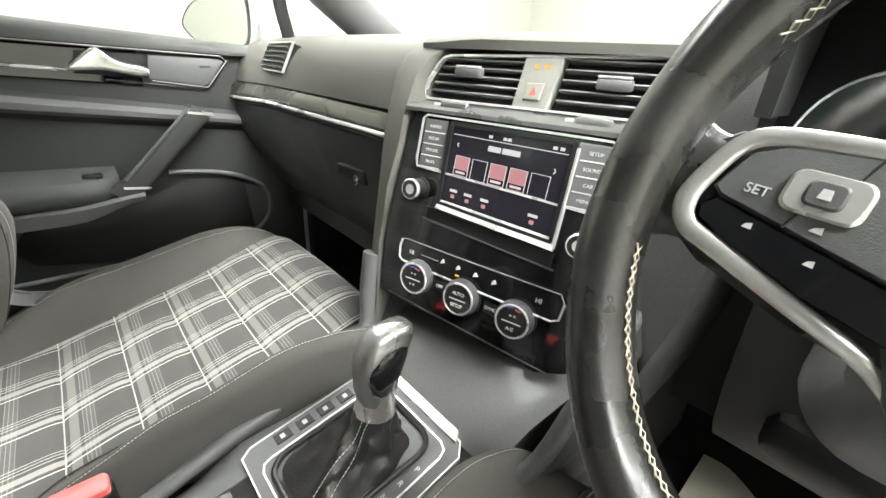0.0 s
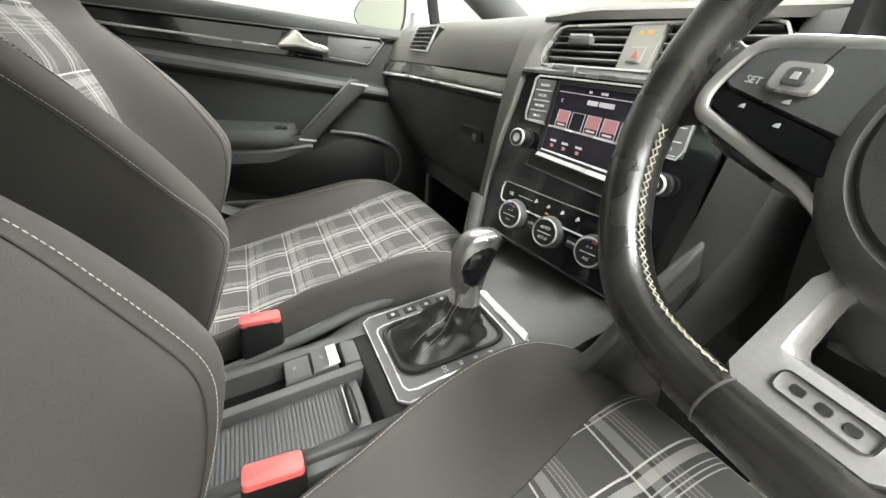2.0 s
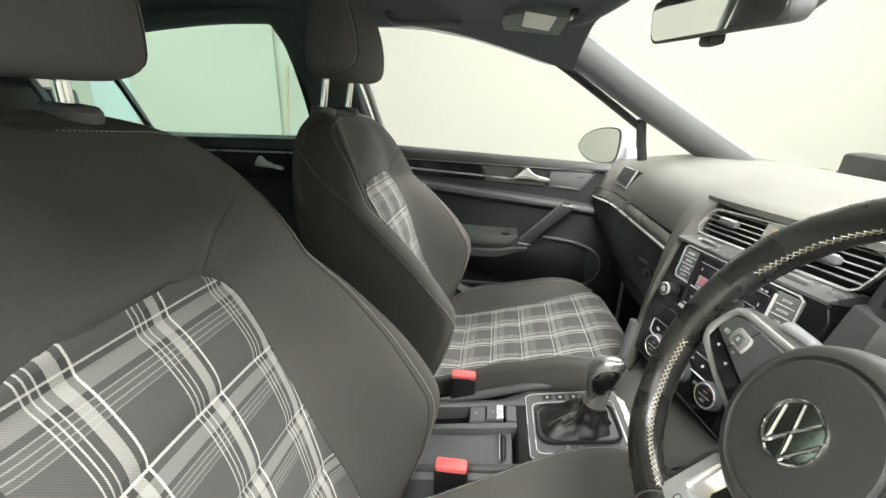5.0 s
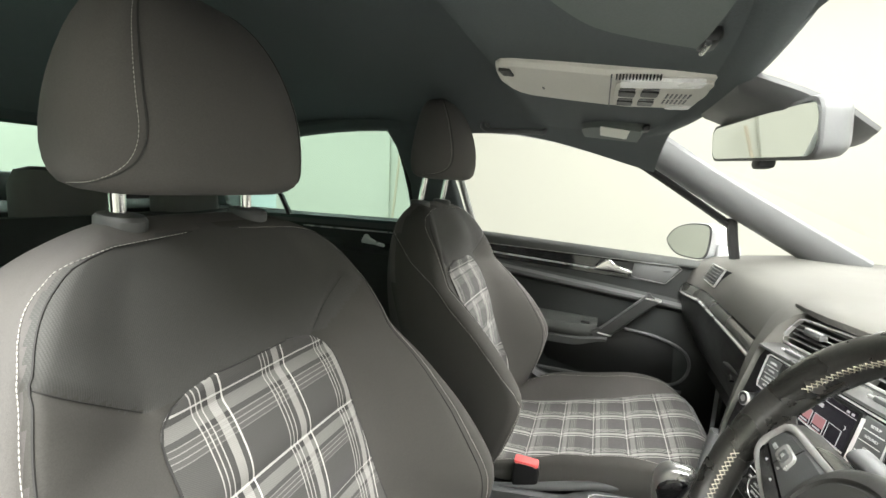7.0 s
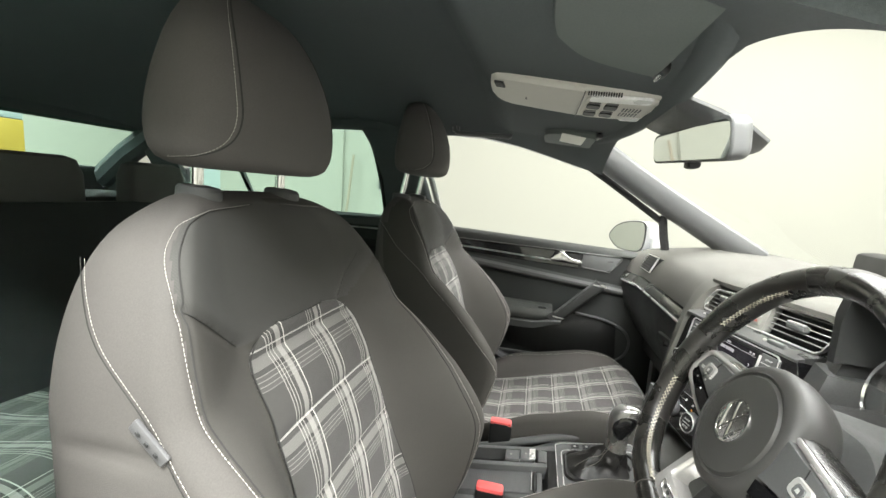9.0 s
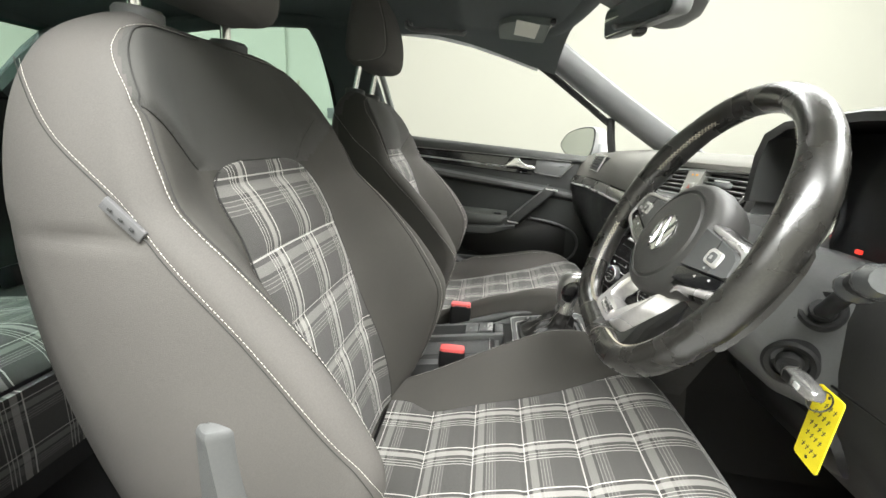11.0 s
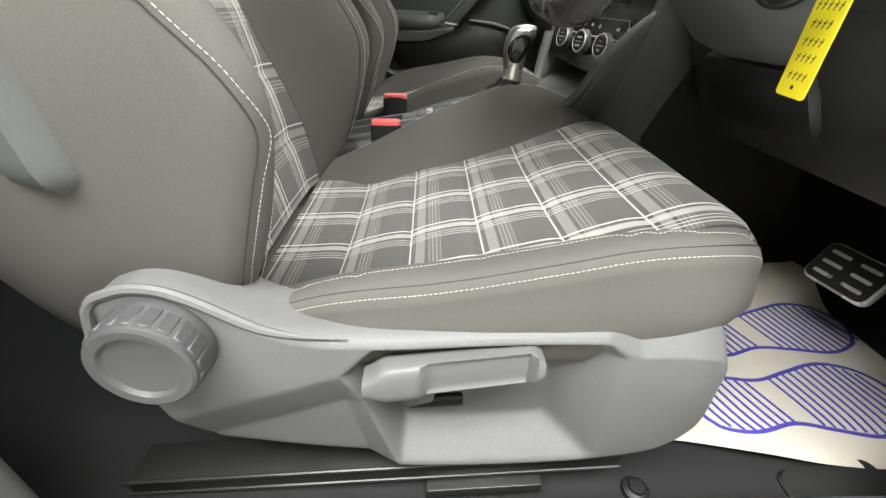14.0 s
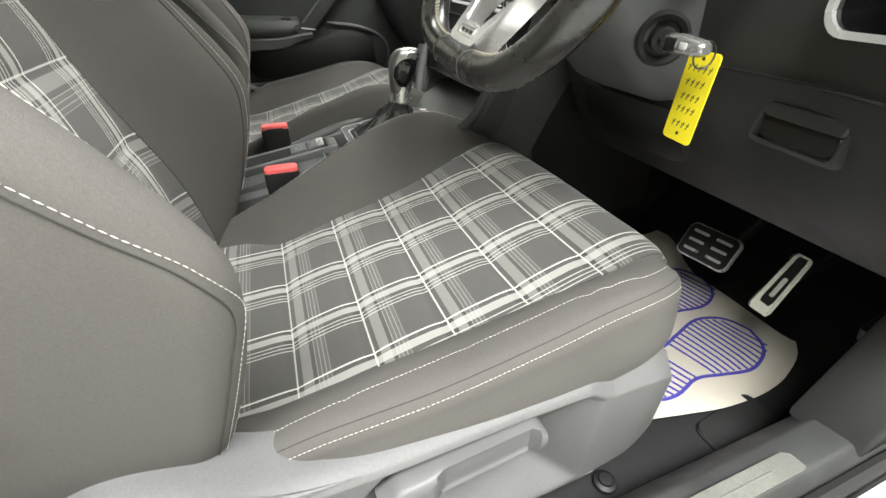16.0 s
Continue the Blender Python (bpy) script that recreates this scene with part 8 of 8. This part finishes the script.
part("handle_bar", sweep(spline([(-0.545, -0.285, 1.048), (-0.532, -0.280, 1.024), (-0.530, -0.250, 1.015), (-0.530, -0.13, 1.011), (-0.532, -0.102, 1.010), (-0.545, -0.097, 1.036)], 30), 0.0085, 10, flat=0.8), GREY_TRIM, gh)
for y in (-0.282, -0.099):
    part("handle_foot", block((-0.545, y, 1.036), (0.018, 0.026, 0.03), 0.006), GREY_TRIM, gh)

# ---- rear bench and luggage area ----
bench = thing("rear_bench", (0, -0.9, 0.0), "dark cloth rear bench with tartan cushion panels", "rear seat")
rt = curve([(-1.14, 0.285), (-1.0, 0.292), (-0.85, 0.318), (-0.74, 0.340), (-0.68, 0.335), (-0.645, 0.312), (-0.63, 0.28)])
rings = []
for y in lin(-1.14, -0.64, 20) + [-0.633, -0.63]:
    rings.append([(-0.66, y, 0.12), (-0.67, y, rt(y) - 0.03), (-0.64, y, rt(y))] + [(x, y, rt(y) + 0.012 * math.cos(x * 9.5) * 0.5) for x in lin(-0.6, 0.6, 21)] + [(0.64, y, rt(y)), (0.67, y, rt(y) - 0.03), (0.66, y, 0.12)])
part("bench_cushion", loft(rings), REAR_CLOTH_SHADED, bench, "dark cloth bench cushion")
for c in (-0.36, 0.36):
    vs = lin(-1.08, -0.636, 40)
    arc2, run2 = {vs[0]: 0.0}, 0.0
    for a, b in zip(vs, vs[1:]):
        run2 += math.hypot(b - a, rt(b) - rt(a))
        arc2[b] = run2
    part("cushion_panel", cloth_patch(lambda u, v: (c + u * 0.19, v, rt(v) + 0.014 - 0.006 * abs(u) ** 8), lin(-1, 1, 17), vs, lambda u, v: (u * 0.19, arc2[v])), PLAID, bench, "tartan cloth panel")
for c in (-0.36, 0.36):
    part("front_panel", cloth_patch(lambda u, v: (c + u * 0.19, -0.6265 - 0.004 * S((0.2 - v) / 0.05), v), lin(-1, 1, 9), lin(0.13, 0.30, 9), lambda u, v: (u * 0.19, arc2[vs[-1]] + 0.30 - v), front=(0, 1, 0)), PLAID, bench, "tartan cloth panel")
rb = curve([(0.26, -1.10), (0.40, -1.13), (0.60, -1.20), (0.68, -1.24), (0.72, -1.28)])
rings = []
for z in lin(0.26, 0.66, 14) + [0.69, 0.71, 0.72]:
    d = 0.10 if z < 0.69 else 0.10 * (0.73 - z) / 0.04 + 0.02
    rings.append([(-0.66, rb(z) - 0.02, z)] + [(x, rb(z) + 0.02 * math.cos(x * 9.5), z) for x in lin(-0.62, 0.62, 25)] + [(0.66, rb(z) - 0.02, z), (0.66, rb(z) - d, z), (-0.66, rb(z) - d, z)])
part("bench_back", loft(rings), REAR_CLOTH_SHADED, bench, "dark cloth bench backrest")
for x in (-0.36, 0.0, 0.36):
    part("rear_headrest", loft([[(x + p[0] * k, -1.33 + p[1] * k2, z) for p in rrect(0.24, 0.075, 0.03, 5)] for z, k, k2 in ((0.70, 0.85, 0.8), (0.72, 1, 1), (0.80, 0.98, 1), (0.84, 0.85, 0.8), (0.85, 0.6, 0.5))]), CLOTH_SMOOTH, bench, "small dark headrest")
part("rear_buckle", block((0.14, -1.02, 0.335), (0.035, 0.05, 0.05), 0.008, (20, 0, 0)), BLACK, bench, "black belt buckle")
solo("parcel_shelf", block((0, -1.62, 0.72), (1.2, 0.5, 0.02), 0.006), CARPET, "black parcel shelf behind the bench", "parcel shelf")
tg = thing("tailgate", (0, -1.75, 0.6), "dark tailgate lining round the rear window", "tailgate", kind="structure")
part("lower_lining", block((0, -1.92, 0.40), (1.3, 0.05, 0.86), 0.01), BLACK, tg)
part("upper_lining", block((0, -1.60, 1.02), (1.2, 0.16, 0.05), 0.015, (14, 0, 0)), HEADLINER, tg)
for s in (-1, 1):
    part("side_lining", sweep([(s * 0.60, -1.55, 1.0), (s * 0.62, -1.74, 0.90), (s * 0.64, -1.92, 0.78)], 0.05, 10), HEADLINER, tg)
    solo("rear_quarter", block((s * 0.70, -1.72, 0.40), (0.10, 0.50, 0.90), 0.02), HEADLINER, "black lined rear quarter of the body", "quarter panel", "rear quarters", "structure")
part("rear_pane", pane([(-0.58, -1.62, 0.99), (0.58, -1.62, 0.99), (0.62, -1.91, 0.80), (-0.62, -1.91, 0.80)], (0, 0.001, 0.003)), GREEN_GLASS, tg, "green tinted rear window")
# right-hand rear body side, closing the cabin behind the open front door
rs = thing("rear_side_right", (0.74, -1.0, 0.1), "closed rear door and dark lining on the driver's side", "car door", kind="structure")
part("door_panel", block((0.755, -1.05, 0.36), (0.06, 1.0, 0.68), 0.02), DASH_DARK, rs)
part("window_pane", pane([(0.727, -0.56, 0.69), (0.640, -1.42, 0.69), (0.575, -1.38, 0.96), (0.605, -0.62, 1.06)], (-0.003, 0, 0)), GREEN_GLASS, rs, "green tinted window glass")
part("frame_seal", sweep(spline([(0.705, -0.568, 0.70), (0.665, -0.582, 0.85), (0.625, -0.615, 0.995), (0.605, -0.67, 1.046), (0.60, -0.85, 1.056), (0.592, -1.05, 1.035), (0.575, -1.25, 0.985)], 40), 0.016, 8), RUBBER, rs)
part("c_pillar", sweep(spline([(0.60, -1.42, 0.66), (0.575, -1.46, 0.80), (0.54, -1.50, 0.92)], 10), 0.06, 10, flat=0.6, up=(1, 0, 0)), HEADLINER, rs)

# ---- outside: things by the walls ----
wk = thing("shutter_panel", (-3.3, -3.0, -0.3), "pale blue-white sheet metal panel on the far wall", "wall panel")
for k in range(9):
    part("panel_sheet", block((-3.31, -3.95 + 0.22 * k, 1.1), (0.03, 0.22, 2.6), 0), PALE_BLUE if k in (0, 1) else WALLPAINT, wk)
br = thing("broom", (-3.1, -1.95, -0.3), "wooden broom leaning on the wall", "broom")
part("broom_stick", sweep([(-3.12, -2.02, -0.28), (-3.26, -1.94, 1.15)], 0.014, 8), WOODY, br)
part("broom_head", block((-3.10, -2.03, -0.25), (0.06, 0.30, 0.07), 0.01), WOODY, br)
bx = thing("wall_box", (-3.3, -1.3, 1.0), "small grey switch box on the wall", "switch box")
part("box_shell", block((-3.30, -1.62, 0.86), (0.05, 0.07, 0.10), 0.008), GREY_TRIM, bx)
# moved nearer and scaled down along the camera's sight lines; the legs are added
yb = thing("yellow_sign", (-1.0, -3.2, -0.3), "small yellow board on a stand behind the car", "sign")
part("sign_panel", block((-1.01, -3.20, 0.99), (0.28, 0.03, 0.20), 0.006), YELLOW_SIGN, yb)
part("sign_band", block((-1.01, -3.20, 1.117), (0.28, 0.028, 0.05), 0.006), PALE_BLUE, yb)
for x in (-1.12, -0.90):
    part("sign_leg", block((x, -3.205, 0.30), (0.03, 0.02, 1.20), 0.004), GREY_TRIM, yb)
